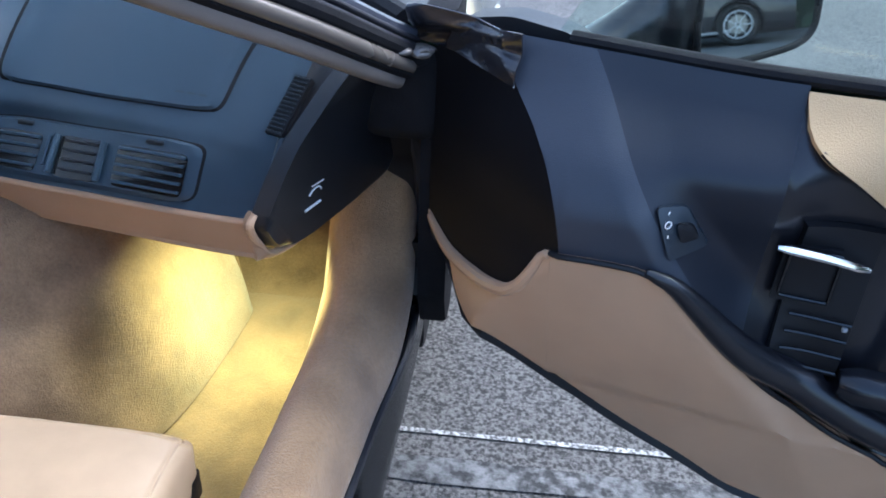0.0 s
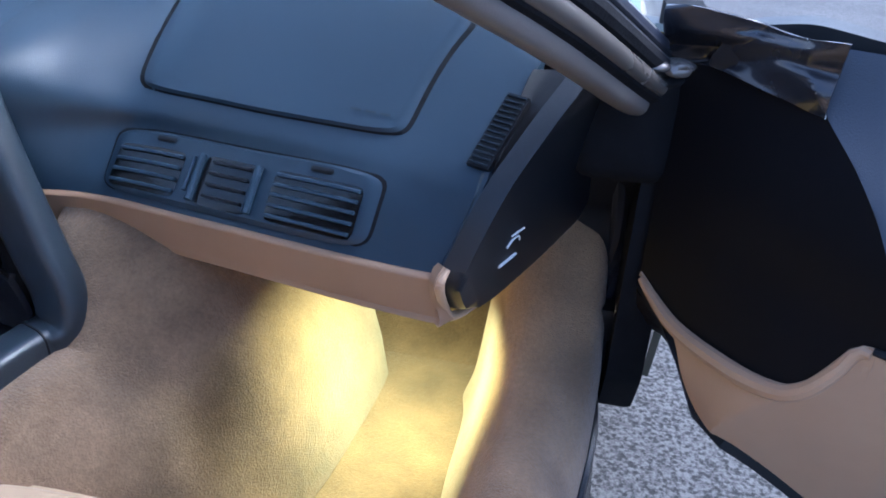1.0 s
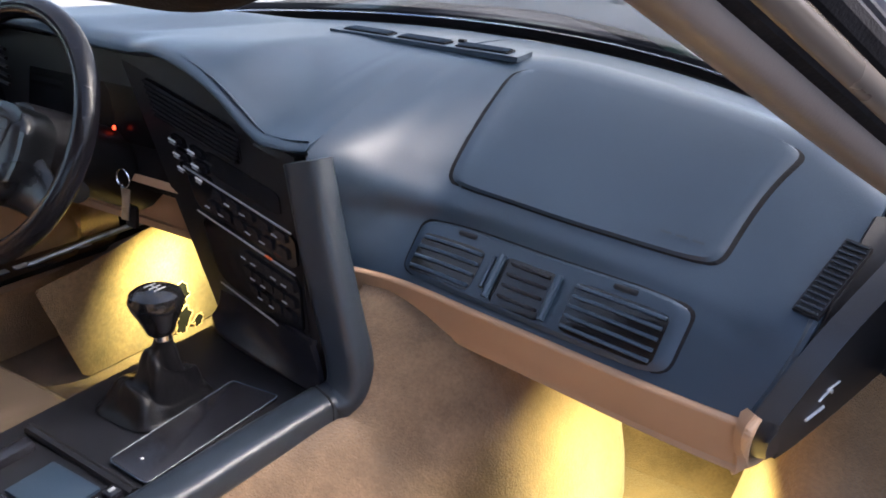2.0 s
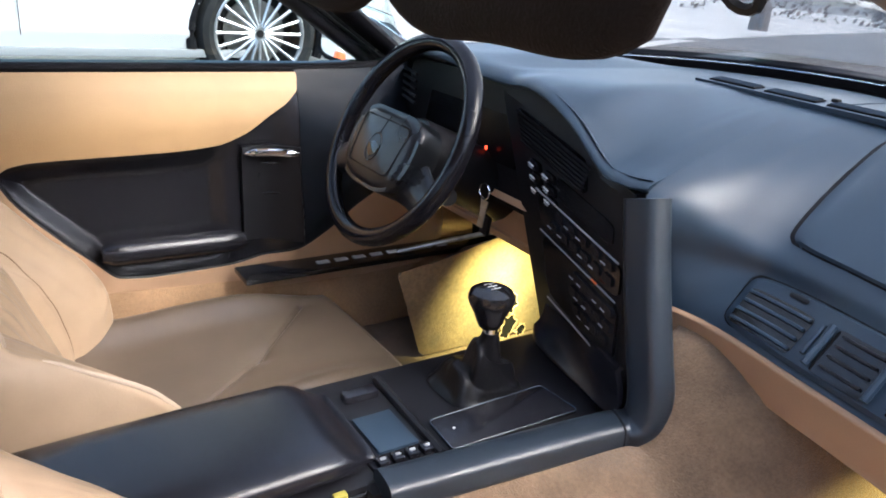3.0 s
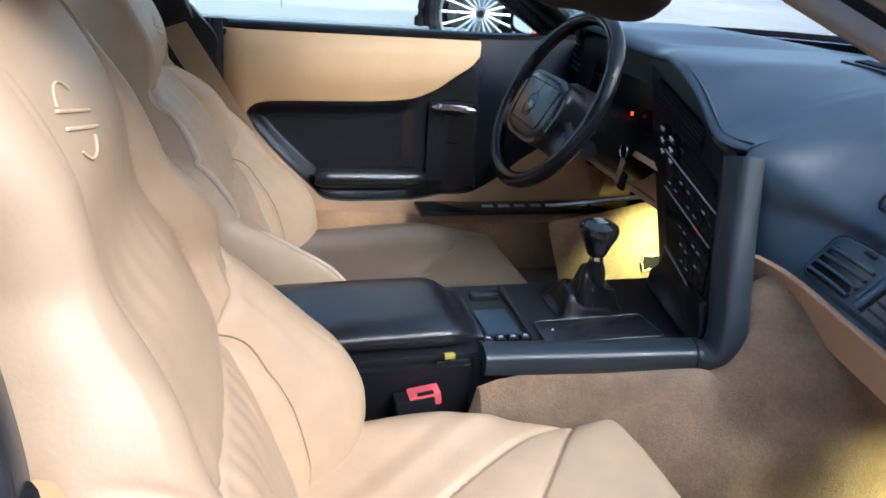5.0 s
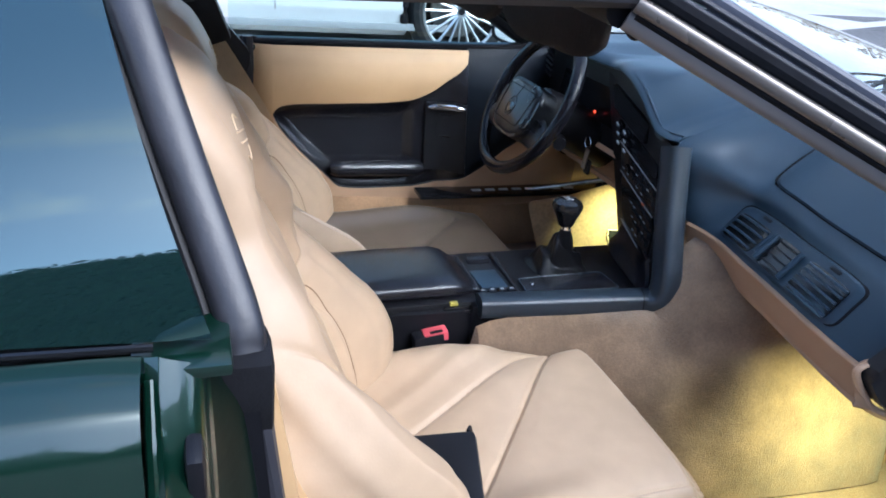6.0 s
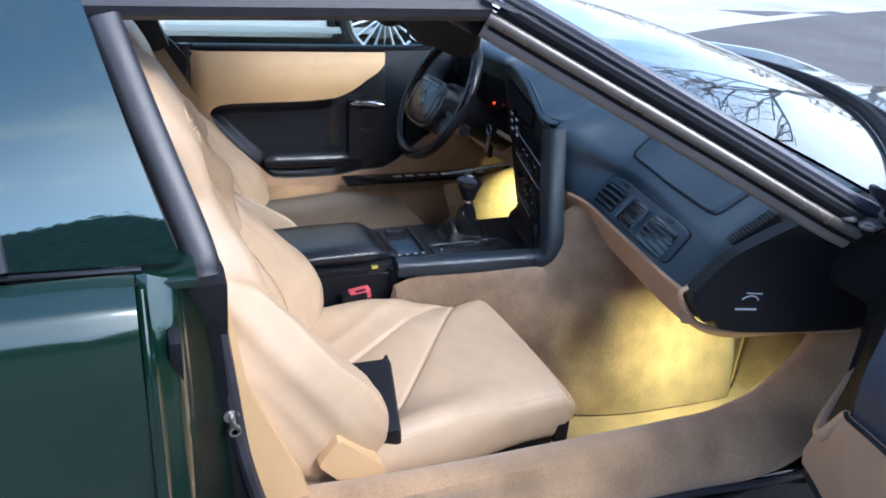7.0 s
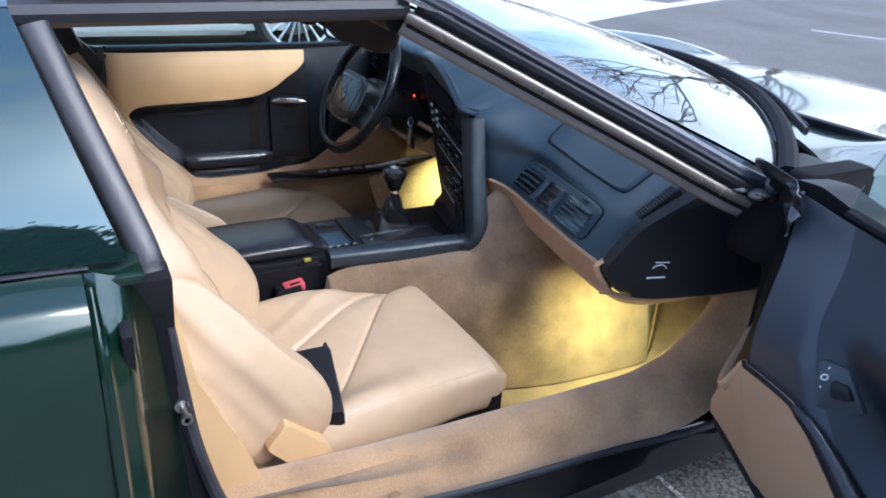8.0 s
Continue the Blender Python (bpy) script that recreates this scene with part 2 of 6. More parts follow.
# ---- mesh helpers ----
def part(name, bm, mat, parent=None, label="", smooth=True, angle=35):
    """One mesh object from a bmesh, under a thing or a part."""
    me = bpy.data.meshes.new(name)
    bmesh.ops.recalc_face_normals(bm, faces=bm.faces[:])
    if smooth:
        for f in bm.faces:
            f.smooth = True
        lim = radians(angle)
        for e in bm.edges:
            if len(e.link_faces) == 2 and e.calc_face_angle(0) > lim:
                e.smooth = False
    bm.to_mesh(me)
    bm.free()
    me.materials.append(mat)
    ob = new(name, me)
    if parent is not None:
        ob.parent = parent
    return tagged(ob, label)


def group_at(name, place=(0, 0, 0), parent=None, label="", category="", group="", kind=""):
    ob = new(name)
    ob.empty_display_size = 0.1
    ob.location = place
    if parent is not None:
        ob.parent = parent
    return tagged(ob, label, category, group, kind)


def smooth_curve(pts):
    """A smooth one-valued curve through (x, y) points, flat beyond its ends."""
    xs, ys = [p[0] for p in pts], [p[1] for p in pts]
    n = len(xs)
    d = [(ys[i + 1] - ys[i]) / (xs[i + 1] - xs[i]) for i in range(n - 1)]
    m = [d[0]] + [0 if d[i - 1] * d[i] <= 0 else 2 * d[i - 1] * d[i] / (d[i - 1] + d[i]) for i in range(1, n - 1)] + [d[-1]]

    def f(x):
        if x <= xs[0]:
            return ys[0]
        if x >= xs[-1]:
            return ys[-1]
        k = 0
        while x > xs[k + 1]:
            k += 1
        h = xs[k + 1] - xs[k]
        t = (x - xs[k]) / h
        return ((2 * t**3 - 3 * t**2 + 1) * ys[k] + (t**3 - 2 * t**2 + t) * h * m[k]
                + (-2 * t**3 + 3 * t**2) * ys[k + 1] + (t**3 - t**2) * h * m[k + 1])
    return f


def spline(pts, n):
    """n + 1 points along a Catmull-Rom curve through 3D points."""
    p = [Vector(q) for q in pts]
    p = [2 * p[0] - p[1]] + p + [2 * p[-1] - p[-2]]
    out = []
    for i in range(n + 1):
        g = i / n * (len(p) - 3)
        k = min(int(g), len(p) - 4)
        t = g - k
        a, b, c, d = p[k:k + 4]
        out.append(0.5 * (2 * b + (c - a) * t + (2 * a - 5 * b + 4 * c - d) * t * t + (3 * b - a - 3 * c + d) * t**3))
    return out


def step(a, b, x):
    t = max(0.0, min(1.0, (x - a) / (b - a)))
    return t * t * (3 - 2 * t)


def bump_at(x, c, w):
    return math.exp(-((x - c) / w) ** 2)


def box(size, centre=(0, 0, 0), bevel=0.004, segs=2, turn=None, taper=None):
    bm = bmesh.new()
    bmesh.ops.create_cube(bm, size=1)
    for v in bm.verts:
        if taper and v.co.z > 0:
            v.co.x *= taper[0]
            v.co.y *= taper[1]
        v.co = Vector((v.co.x * size[0], v.co.y * size[1], v.co.z * size[2]))
    if bevel:
        bmesh.ops.bevel(bm, geom=bm.edges[:], offset=bevel, segments=segs, profile=0.6, affect="EDGES", clamp_overlap=True)
    m = Matrix.Translation(centre)
    if turn is not None:
        m = m @ turn
    bm.transform(m)
    return bm


def joined(*bms):
    out = bmesh.new()
    for b in bms:
        me = bpy.data.meshes.new("joined")
        b.to_mesh(me)
        b.free()
        out.from_mesh(me)
        bpy.data.meshes.remove(me)
    return out


def grid(f, nu, nv, thick=0.0, side=1):
    """A sheet f(u, v), u and v from 0 to 1, with thickness against its normal."""
    bm = bmesh.new()
    P = [[Vector(f(i / nu, j / nv)) for j in range(nv + 1)] for i in range(nu + 1)]
    V = [[bm.verts.new(p) for p in row] for row in P]
    for i in range(nu):
        for j in range(nv):
            bm.faces.new((V[i][j], V[i + 1][j], V[i + 1][j + 1], V[i][j + 1]))
    if thick:
        W = []
        for i in range(nu + 1):
            row = []
            for j in range(nv + 1):
                a = P[min(i + 1, nu)][j] - P[max(i - 1, 0)][j]
                b = P[i][min(j + 1, nv)] - P[i][max(j - 1, 0)]
                n = a.cross(b)
                n = n.normalized() if n.length > 1e-12 else Vector((0, 0, 1))
                row.append(bm.verts.new(P[i][j] - n * thick * side))
            W.append(row)
        for i in range(nu):
            for j in range(nv):
                bm.faces.new((W[i][j], W[i][j + 1], W[i + 1][j + 1], W[i + 1][j]))
        for i in range(nu):
            bm.faces.new((V[i][0], W[i][0], W[i + 1][0], V[i + 1][0]))
            bm.faces.new((V[i][nv], V[i + 1][nv], W[i + 1][nv], W[i][nv]))
        for j in range(nv):
            bm.faces.new((V[0][j], V[0][j + 1], W[0][j + 1], W[0][j]))
            bm.faces.new((V[nu][j], W[nu][j], W[nu][j + 1], V[nu][j + 1]))
    return bm


def rings(loops, caps=True, closed=False):
    """Closed loops of equal length joined into a skin."""
    bm = bmesh.new()
    V = [[bm.verts.new(p) for p in lp] for lp in loops]
    n = len(V[0])
    for a, b in zip(V, V[1:] + ([V[0]] if closed else [])):
        for k in range(n):
            bm.faces.new((a[k], a[(k + 1) % n], b[(k + 1) % n], b[k]))
    if caps and not closed:
        bm.faces.new(V[0][::-1])
        bm.faces.new(V[-1])
    return bm


def tube(pts, r, sides=10, closed=False, up=(0, 0, 1), flat=1.0, square=1.0):
    """A round or flattened rod along points; r: one radius or one for each point."""
    pts = [Vector(p) for p in pts]
    n = len(pts)
    loops = []
    for i, p in enumerate(pts):
        a, b = (pts[(i - 1) % n], pts[(i + 1) % n]) if closed else (pts[max(i - 1, 0)], pts[min(i + 1, n - 1)])
        d = (b - a).normalized()
        s = d.cross(Vector(up))
        s = s.normalized() if s.length > 1e-4 else d.orthogonal().normalized()
        w = s.cross(d)
        q = r[i] if isinstance(r, (list, tuple)) else r
        fl = flat[i] if isinstance(flat, (list, tuple)) else flat
        cs = [(math.cos(2 * math.pi * k / sides), math.sin(2 * math.pi * k / sides)) for k in range(sides)]
        loops.append([p + s * (q * math.copysign(abs(c) ** square, c)) + w * (q * fl * math.copysign(abs(e) ** square, e)) for c, e in cs])
    return rings(loops, closed=closed)


def prism(poly, place, depth, bevel=0.0, segs=2):
    """A flat outline, laid into space by place(a, b, c), c from 0 to depth."""
    bm = bmesh.new()
    lo = [bm.verts.new((a, b, 0)) for a, b in poly]
    hi = [bm.verts.new((a, b, depth)) for a, b in poly]
    n = len(poly)
    bm.faces.new(lo[::-1])
    top = bm.faces.new(hi)
    for k in range(n):
        bm.faces.new((lo[k], lo[(k + 1) % n], hi[(k + 1) % n], hi[k]))
    if bevel:
        bmesh.ops.bevel(bm, geom=top.edges[:], offset=bevel, segments=segs, profile=0.6, affect="EDGES", clamp_overlap=True)
    for v in bm.verts:
        v.co = Vector(place(*v.co))
    return bm


def rounded(poly, r, n=4):
    """An outline with rounded corners."""
    out = []
    k = len(poly)
    for i in range(k):
        a, b, c = Vector(poly[i - 1]), Vector(poly[i]), Vector(poly[(i + 1) % k])
        d1, d2 = a - b, c - b
        q = min(r, d1.length * 0.45, d2.length * 0.45)
        p1, p2 = b + d1.normalized() * q, b + d2.normalized() * q
        for j in range(n + 1):
            t = j / n
            out.append(tuple(p1 * (1 - t)**2 + b * 2 * t * (1 - t) + p2 * t * t))
    return out


def band(us, lo, hi, f, nz=10, thick=0.008, side=1):
    """The part of the sheet f(u, z) between the curves lo(u) and hi(u)."""
    n = len(us) - 1

    def g(a, b):
        k = min(int(round(a * n)), n)
        u = us[k]
        l, h = lo(u), hi(u)
        return f(u, l + (h - l) * b)
    return grid(g, n, nz, thick, side)


def steps(a, b, n):
    return [a + (b - a) * i / n for i in range(n + 1)]

# ---- ground and surroundings ----
GZ = 0.05


def ground_z(x, y):
    return GZ + 0.05 * max(0.0, min(6.0, -x - 0.5))


bm = bmesh.new()
xs = [-900, -60, -20, -6.5, -3.5, -2, -1, -0.5, 0.5, 1.5, 3, 8, 20, 60, 900]
ys = [-900, -60, -15, -5, 0, 5, 15, 60, 900]
V = [[bm.verts.new((x, y, ground_z(x, y))) for y in ys] for x in xs]
for i in range(len(xs) - 1):
    for j in range(len(ys) - 1):
        bm.faces.new((V[i][j], V[i + 1][j], V[i + 1][j + 1], V[i][j + 1]))
ground = tagged(part("ground", bm, ASPHALT), "coarse grey asphalt of a car park, worn", "ground", kind="structure")


def flat_line(name, a, b, width, label, mat=None):
    a, b = Vector(a), Vector(b)
    d = (b - a).normalized()
    s = Vector((-d.y, d.x)) * width / 2
    bm = bmesh.new()
    n = 14
    L, R = [], []
    for i in range(n + 1):
        p = a + (b - a) * i / n
        w = 1 + 0.25 * noise.noise((p.x * 9, p.y * 9, 0))
        for row, q in ((L, p + s * w), (R, p - s * w)):
            row.append(bm.verts.new((q.x, q.y, ground_z(q.x, q.y) + 0.004)))
    for i in range(n):
        bm.faces.new((L[i], L[i + 1], R[i + 1], R[i]))
    return tagged(part(name, bm, mat or LINE_PAINT), label, "road marking", kind="structure")


flat_line("parking_line", (0.40, 0.275), (1.75, 0.283), 0.012, "thin chipped white line on the asphalt")
flat_line("parking_line", (0.35, 0.178), (1.8, 0.185), 0.06, "worn broad white parking line on the asphalt", LINE_WORN)
flat_line("parking_line", (-4.3, 7.6), (-3.5, 8.5), 0.12, "short white mark on the asphalt")

# pale concrete beyond the asphalt
edge = smooth_curve([(-60, -2.6), (-4, -2.9), (2.0, -3.9), (6.8, -5.8), (16.9, -9.4), (60, -24)])
bm = bmesh.new()
A, B, C = [], [], []
for y in [-60, -20, -8, -4, -2, 0, 2, 4, 6, 8, 10, 13, 17, 24, 34, 60]:
    x = edge(y)
    for row, q in ((A, x), (B, min(x - 0.5, -6.6)), (C, -90)):
        row.append(bm.verts.new((q, y, ground_z(q, y) + 0.006)))
for i in range(len(A) - 1):
    bm.faces.new((A[i], A[i + 1], B[i + 1], B[i]))
    bm.faces.new((B[i], B[i + 1], C[i + 1], C[i]))
tagged(part("pavement", bm, CONCRETE), "pale weathered concrete beyond the asphalt", "pavement", kind="structure")

# ---- the sports car ----
car = group_at("sports_car", (0, 0, 0), label="dark green two-seat sports car with tan leather interior, passenger door open", category="car")

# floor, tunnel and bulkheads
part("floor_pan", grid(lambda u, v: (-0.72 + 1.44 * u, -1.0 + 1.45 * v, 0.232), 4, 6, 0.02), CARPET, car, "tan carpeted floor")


def toe(side):
    def f(u, v):
        y = 0.44 + 0.34 * v
        return (side * (0.14 + 0.60 * u), y, 0.2325 + 0.36 * step(0.0, 1.2, v))
    return grid(f, 4, 10, 0.015)


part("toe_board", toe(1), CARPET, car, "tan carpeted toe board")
part("toe_board", toe(-1), CARPET, car, "tan carpeted toe board")


foot_x = smooth_curve([(-1.0, 0.175), (-0.35, 0.19), (-0.18, 0.27), (-0.02, 0.43), (0.15, 0.465), (0.36, 0.475), (0.44, 0.40), (0.60, 0.30), (0.8, 0.28)])
top_z = smooth_curve([(-1.0, 0.345), (-0.36, 0.345), (-0.335, 0.455), (0.0, 0.47), (0.1, 0.60), (0.5, 0.66), (0.8, 0.66)])


def tunnel(side):
    def f(u, v):
        y = -0.95 + 1.72 * u
        fx, tz = foot_x(y), top_z(y)
        hump = step(-0.25, 0.1, y)
        if side < 0:
            fx, tz, hump = 0.17, min(tz, 0.40), 0.0
        a = v * math.pi / 2
        k = 1 - 0.15 * hump
        top_x = 0.150 if side > 0 else 0.110
        x = top_x + (fx - top_x) * (v ** (1.4 - 0.35 * hump))
        z = 0.234 + (tz - 0.234) * (1 - v ** (1.9 + 0.8 * hump)) ** (0.85 * k)
        w = 0.006 * hump * noise.noise((y * 7, v * 5, 2.0)) * math.sin(math.pi * v)
        return (side * (x + w), y, z + w)
    return grid(f, 90, 28, 0.012, side)


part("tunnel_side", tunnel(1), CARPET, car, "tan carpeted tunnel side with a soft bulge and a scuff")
part("tunnel_side", tunnel(-1), CARPET, car, "tan carpeted tunnel side")

# carpet seam at the foot of the bulge
seam_pts = [(foot_x(y) + 0.003, y, 0.236) for y in steps(-0.1, 0.38, 20)] + [(0.462, 0.40, 0.26), (0.440, 0.425, 0.33), (0.425, 0.44, 0.40)]
part("carpet_seam", tube(seam_pts, 0.0028, 6), SEAM, car, "dark seam of the carpet")

part("rear_bulkhead", box((1.36, 0.05, 0.55), (0, -0.99, 0.50), 0.02), BLACK_CARPET, car, "black carpeted bulkhead behind the seats")
part("cargo_floor", box((1.36, 0.95, 0.03), (0, -1.46, 0.62), 0.01), BLACK_CARPET, car, "black carpeted load floor")
part("firewall", box((1.5, 0.03, 0.62), (0, 0.80, 0.52), 0.01), BLACK, car)

# sills
sill_out = smooth_curve([(-0.85, 0.68), (-0.668, 0.692), (-0.476, 0.737), (-0.283, 0.765), (-0.05, 0.782), (0.227, 0.808), (0.34, 0.80)])
sill_top = smooth_curve([(-0.85, 0.418), (0.06, 0.418), (0.15, 0.432), (0.24, 0.475), (0.31, 0.545), (0.345, 0.60)])
sill_in = smooth_curve([(-0.85, 0.655), (-0.5, 0.69), (-0.26, 0.70), (0.05, 0.708), (0.2, 0.705), (0.3, 0.70), (0.345, 0.69)])


def sill(side):
    def f(u, v):
        y = -0.80 + 1.145 * u
        xi, xo, zt = sill_in(y), sill_out(y), sill_top(y)
        pts = [(xi - 0.066, 0.236), (xi - 0.046, 0.30), (xi - 0.016, zt - 0.03), (xi + 0.008, zt - 0.002), (xi + 0.045, zt - 0.004),
               (xo - 0.010, zt - 0.035), (xo + 0.004, zt - 0.068), (xo + 0.001, zt - 0.085)]
        g = v * (len(pts) - 1)
        k = min(int(g), len(pts) - 2)
        t = g - k
        a, b = pts[k], pts[k + 1]
        w = 0.003 * noise.noise((y * 9, v * 6, 5.0 + side))
        return (side * (a[0] + (b[0] - a[0]) * t + w), y, a[1] + (b[1] - a[1]) * t + w)
    bm = grid(f, 80, 35, 0.01, side)
    for _ in range(2):
        bmesh.ops.smooth_vert(bm, verts=bm.verts[:], factor=0.5, use_axis_x=True, use_axis_y=False, use_axis_z=True)
    return bm


part("sill_trim", sill(1), SILL_CARPET, car, "worn tan carpet over the door sill, stained and fraying")
part("sill_trim", sill(-1), SILL_CARPET, car, "tan carpet over the door sill")


def rocker(side):
    loops = []
    for y in steps(-0.86, 0.42, 26):
        xo = sill_out(y)
        zt = sill_top(min(y, 0.06)) - 0.078
        x2 = max(xo + 0.012, 0.800 + 0.02 * step(-0.8, 0.3, y))
        prof = [(xo - 0.03, zt - 0.002), (xo + 0.004, zt - 0.004), (xo + 0.012, zt - 0.014), (xo + 0.02, zt - 0.03), (x2 + 0.004, zt - 0.05), (x2 + 0.010, zt - 0.065),
                (x2 + 0.008, zt - 0.09), (x2 - 0.02, 0.222), (xo - 0.08, 0.222)]
        loops.append([(side * a, y, b) for a, b in prof])
    return rings(loops)


part("rocker_panel", rocker(1), BLACK_GLOSS, car, "black rocker panel with a door seal lip")
part("rocker_panel", rocker(-1), BLACK_GLOSS, car, "black rocker panel")
seal = part("door_seal", tube([(sill_out(y) + 0.014, y, sill_top(min(y, 0.06)) - 0.088) for y in steps(-0.8, 0.30, 40)], 0.007, 8), RUBBER, car, "black rubber door seal")
stain = [(0.748, 0.005, 0.409), (0.770, -0.47, 0.372)]
for k, (sx, sy, sz) in enumerate(stain):
    bm = bmesh.new()
    bmesh.ops.create_icosphere(bm, subdivisions=2, radius=1)
    for v in bm.verts:
        w = 1 + 0.4 * noise.noise(v.co * 2 + Vector((k * 5, 0, 0)))
        v.co = Vector((sx + v.co.x * 0.006 * w, sy + v.co.y * 0.012 * w, sz + v.co.z * 0.004))
    part("frayed_hole", bm, SEAM, car, "small rust-brown fray in the sill carpet")

# hinge post, dark and deep
part("hinge_post", prism(rounded([(0.34, 0.20), (0.46, 0.20), (0.46, 0.84), (0.20, 0.83), (0.25, 0.72), (0.335, 0.60)], 0.02),
                         lambda a, b, c: (0.70 + c, a, b), 0.13, 0.008), BLACK, car, "black painted hinge post")
part("hinge_post", prism(rounded([(0.34, 0.20), (0.46, 0.20), (0.46, 0.84), (0.20, 0.83), (0.25, 0.72), (0.335, 0.60)], 0.02),
                         lambda a, b, c: (-0.83 + c, a, b), 0.13, 0.008), BLACK, car, "black painted hinge post")
part("hinge_seal", tube(spline([(0.815, 0.30, 0.36), (0.822, 0.335, 0.46), (0.815, 0.33, 0.60), (0.80, 0.27, 0.72), (0.79, 0.20, 0.83)], 24), 0.011, 8), RUBBER, car, "black rubber seal along the hinge post")
part("hinge_cover", prism(rounded([(0.235, 0.40), (0.30, 0.30), (0.41, 0.29), (0.41, 0.87), (0.225, 0.87)], 0.02), lambda a, b, c: (0.828 + c, a, b), 0.046, 0.008), BLACK_MATTE, car, "black rubber cover over the door hinges")
for k, z in enumerate((0.45, 0.70)):
    part("door_hinge", joined(box((0.06, 0.035, 0.05), (0.835, 0.30, z), 0.006), tube([(0.865, 0.29, z - 0.035), (0.865, 0.29, z + 0.035)], 0.011, 10)), BLACK, car, "black steel door hinge")
# footwell lamp under the dash, each side
for x, y, z, aim, watts in ((0.600, 0.20, 0.566, (0.505, 0.20, 0.28), 0.88), (-0.300, 0.30, 0.545, (-0.49, 0.29, 0.33), 0.46)):
    fix = part("courtesy_lamp", box((0.05, 0.036, 0.014), (x, y, z), 0.003), BLACK, car, "small footwell lamp under the dash")
    part("lens", box((0.036, 0.022, 0.006), (x, y, z - 0.009), 0.002), LAMP_LENS, fix, "glowing amber lens")
    li = new("footwell_light", bpy.data.lights.new("footwell_light", "AREA"))
    li.data.shape, li.data.size, li.data.size_y = "RECTANGLE", 0.05, 0.03
    li.data.energy, li.data.color = watts, (0.98, 0.95, 0.36)
    li.data.spread = radians(120 if x > 0 else 72)
    li.matrix_world = look((x, y, z - 0.015), aim)
    li.parent = fix

# ---- dashboard ----
import functools


def ctl(*pts):
    ys = smooth_curve([(p[0], p[1]) for p in pts])
    zs = smooth_curve([(p[0], p[2]) for p in pts])
    return lambda x: (ys(x), zs(x))


ws_y = lambda x: 0.70 - 0.46 * (min(abs(x), 0.82) / 0.80) ** 2.3
D0 = lambda x: (ws_y(x) - 0.03, 0.885 - 0.05 * (abs(x) / 0.8) ** 2)
D2 = ctl((0.08, 0.25, 0.866), (0.13, 0.30, 0.868), (0.22, 0.405, 0.874), (0.42, 0.34, 0.868), (0.62, 0.245, 0.855), (0.70, 0.165, 0.825))
D1 = lambda x: ((D0(x)[0] + D2(x)[0]) / 2, (D0(x)[1] + D2(x)[1]) / 2 + 0.004)
D3 = ctl((0.08, 0.06, 0.789), (0.11, 0.085, 0.785), (0.16, 0.14, 0.762), (0.232, 0.186, 0.746), (0.40, 0.152, 0.746), (0.566, 0.116, 0.747), (0.66, 0.082, 0.745), (0.70, 0.085, 0.75))
D4 = ctl((0.08, 0.065, 0.70), (0.11, 0.08, 0.70), (0.16, 0.125, 0.698), (0.219, 0.152, 0.695), (0.40, 0.115, 0.70), (0.557, 0.075, 0.706), (0.66, 0.045, 0.69), (0.70, 0.045, 0.70))
D5 = ctl((0.08, 0.075, 0.636), (0.18, 0.100, 0.634), (0.346, 0.072, 0.636), (0.636, 0.020, 0.640), (0.70, 0.015, 0.645))


def dash_pt(x, v, off=0.0):
    """A point of the passenger side's pad, v from the windshield (0) to the lower edge (1)."""
    if off:
        e = 0.004
        a, b = dash_pt(x + e, v) - dash_pt(x - e, v), dash_pt(x, min(v + e, 1)) - dash_pt(x, max(v - e, 0))
        return dash_pt(x, v) + a.cross(b).normalized() * -off
    p = dash_raw(x, v)
    if x < 0.36 and v < 0.76:
        p = p + shift(x, frac(x, p) if v < 0.6 else 1.0) * step(0.76, 0.6, v)
    return p


def dash_raw(x, v):
    p = [f(x) for f in (D0, D1, D2, D3, D4, D5)]
    p = [(x, *q) for q in p]
    P = [Vector(q) for q in p]
    P = [2 * P[0] - P[1]] + P + [2 * P[-1] - P[-2]]
    g = v * 5
    k = min(int(g), 4)
    t = g - k
    a, b, c, d = P[k:k + 4]
    s = 0.5
    return 0.5 * (2 * b + (c - a) * t + (2 * a - 5 * b + 4 * c - d) * t * t + (3 * b - a - 3 * c + d) * t**3)


pad_end = smooth_curve([(0.0, 0.71), (0.35, 0.705), (0.6, 0.678), (0.8, 0.664), (1.0, 0.645)])
dash = group_at("dashboard", (0, 0, 0), car, "slate dashboard with passenger airbag cover and vents")

# left pad with the brow over the centre stack and the cluster hood
brow_y = smooth_curve([(-0.72, 0.16), (-0.66, 0.12), (-0.58, 0.07), (-0.48, 0.035), (-0.38, 0.03), (-0.31, 0.05), (-0.26, 0.083), (-0.20, 0.073), (-0.13, 0.060), (-0.05, 0.055), (0.0, 0.053), (0.07, 0.053), (0.09, 0.058)])
brow_z = smooth_curve([(-0.72, 0.80), (-0.66, 0.832), (-0.58, 0.865), (-0.48, 0.884), (-0.38, 0.884), (-0.31, 0.872), (-0.26, 0.862), (-0.20, 0.868), (-0.15, 0.864), (-0.095, 0.848), (-0.06, 0.831), (-0.03, 0.811), (0.0, 0.791), (0.02, 0.783), (0.05, 0.783), (0.07, 0.785), (0.09, 0.787)])


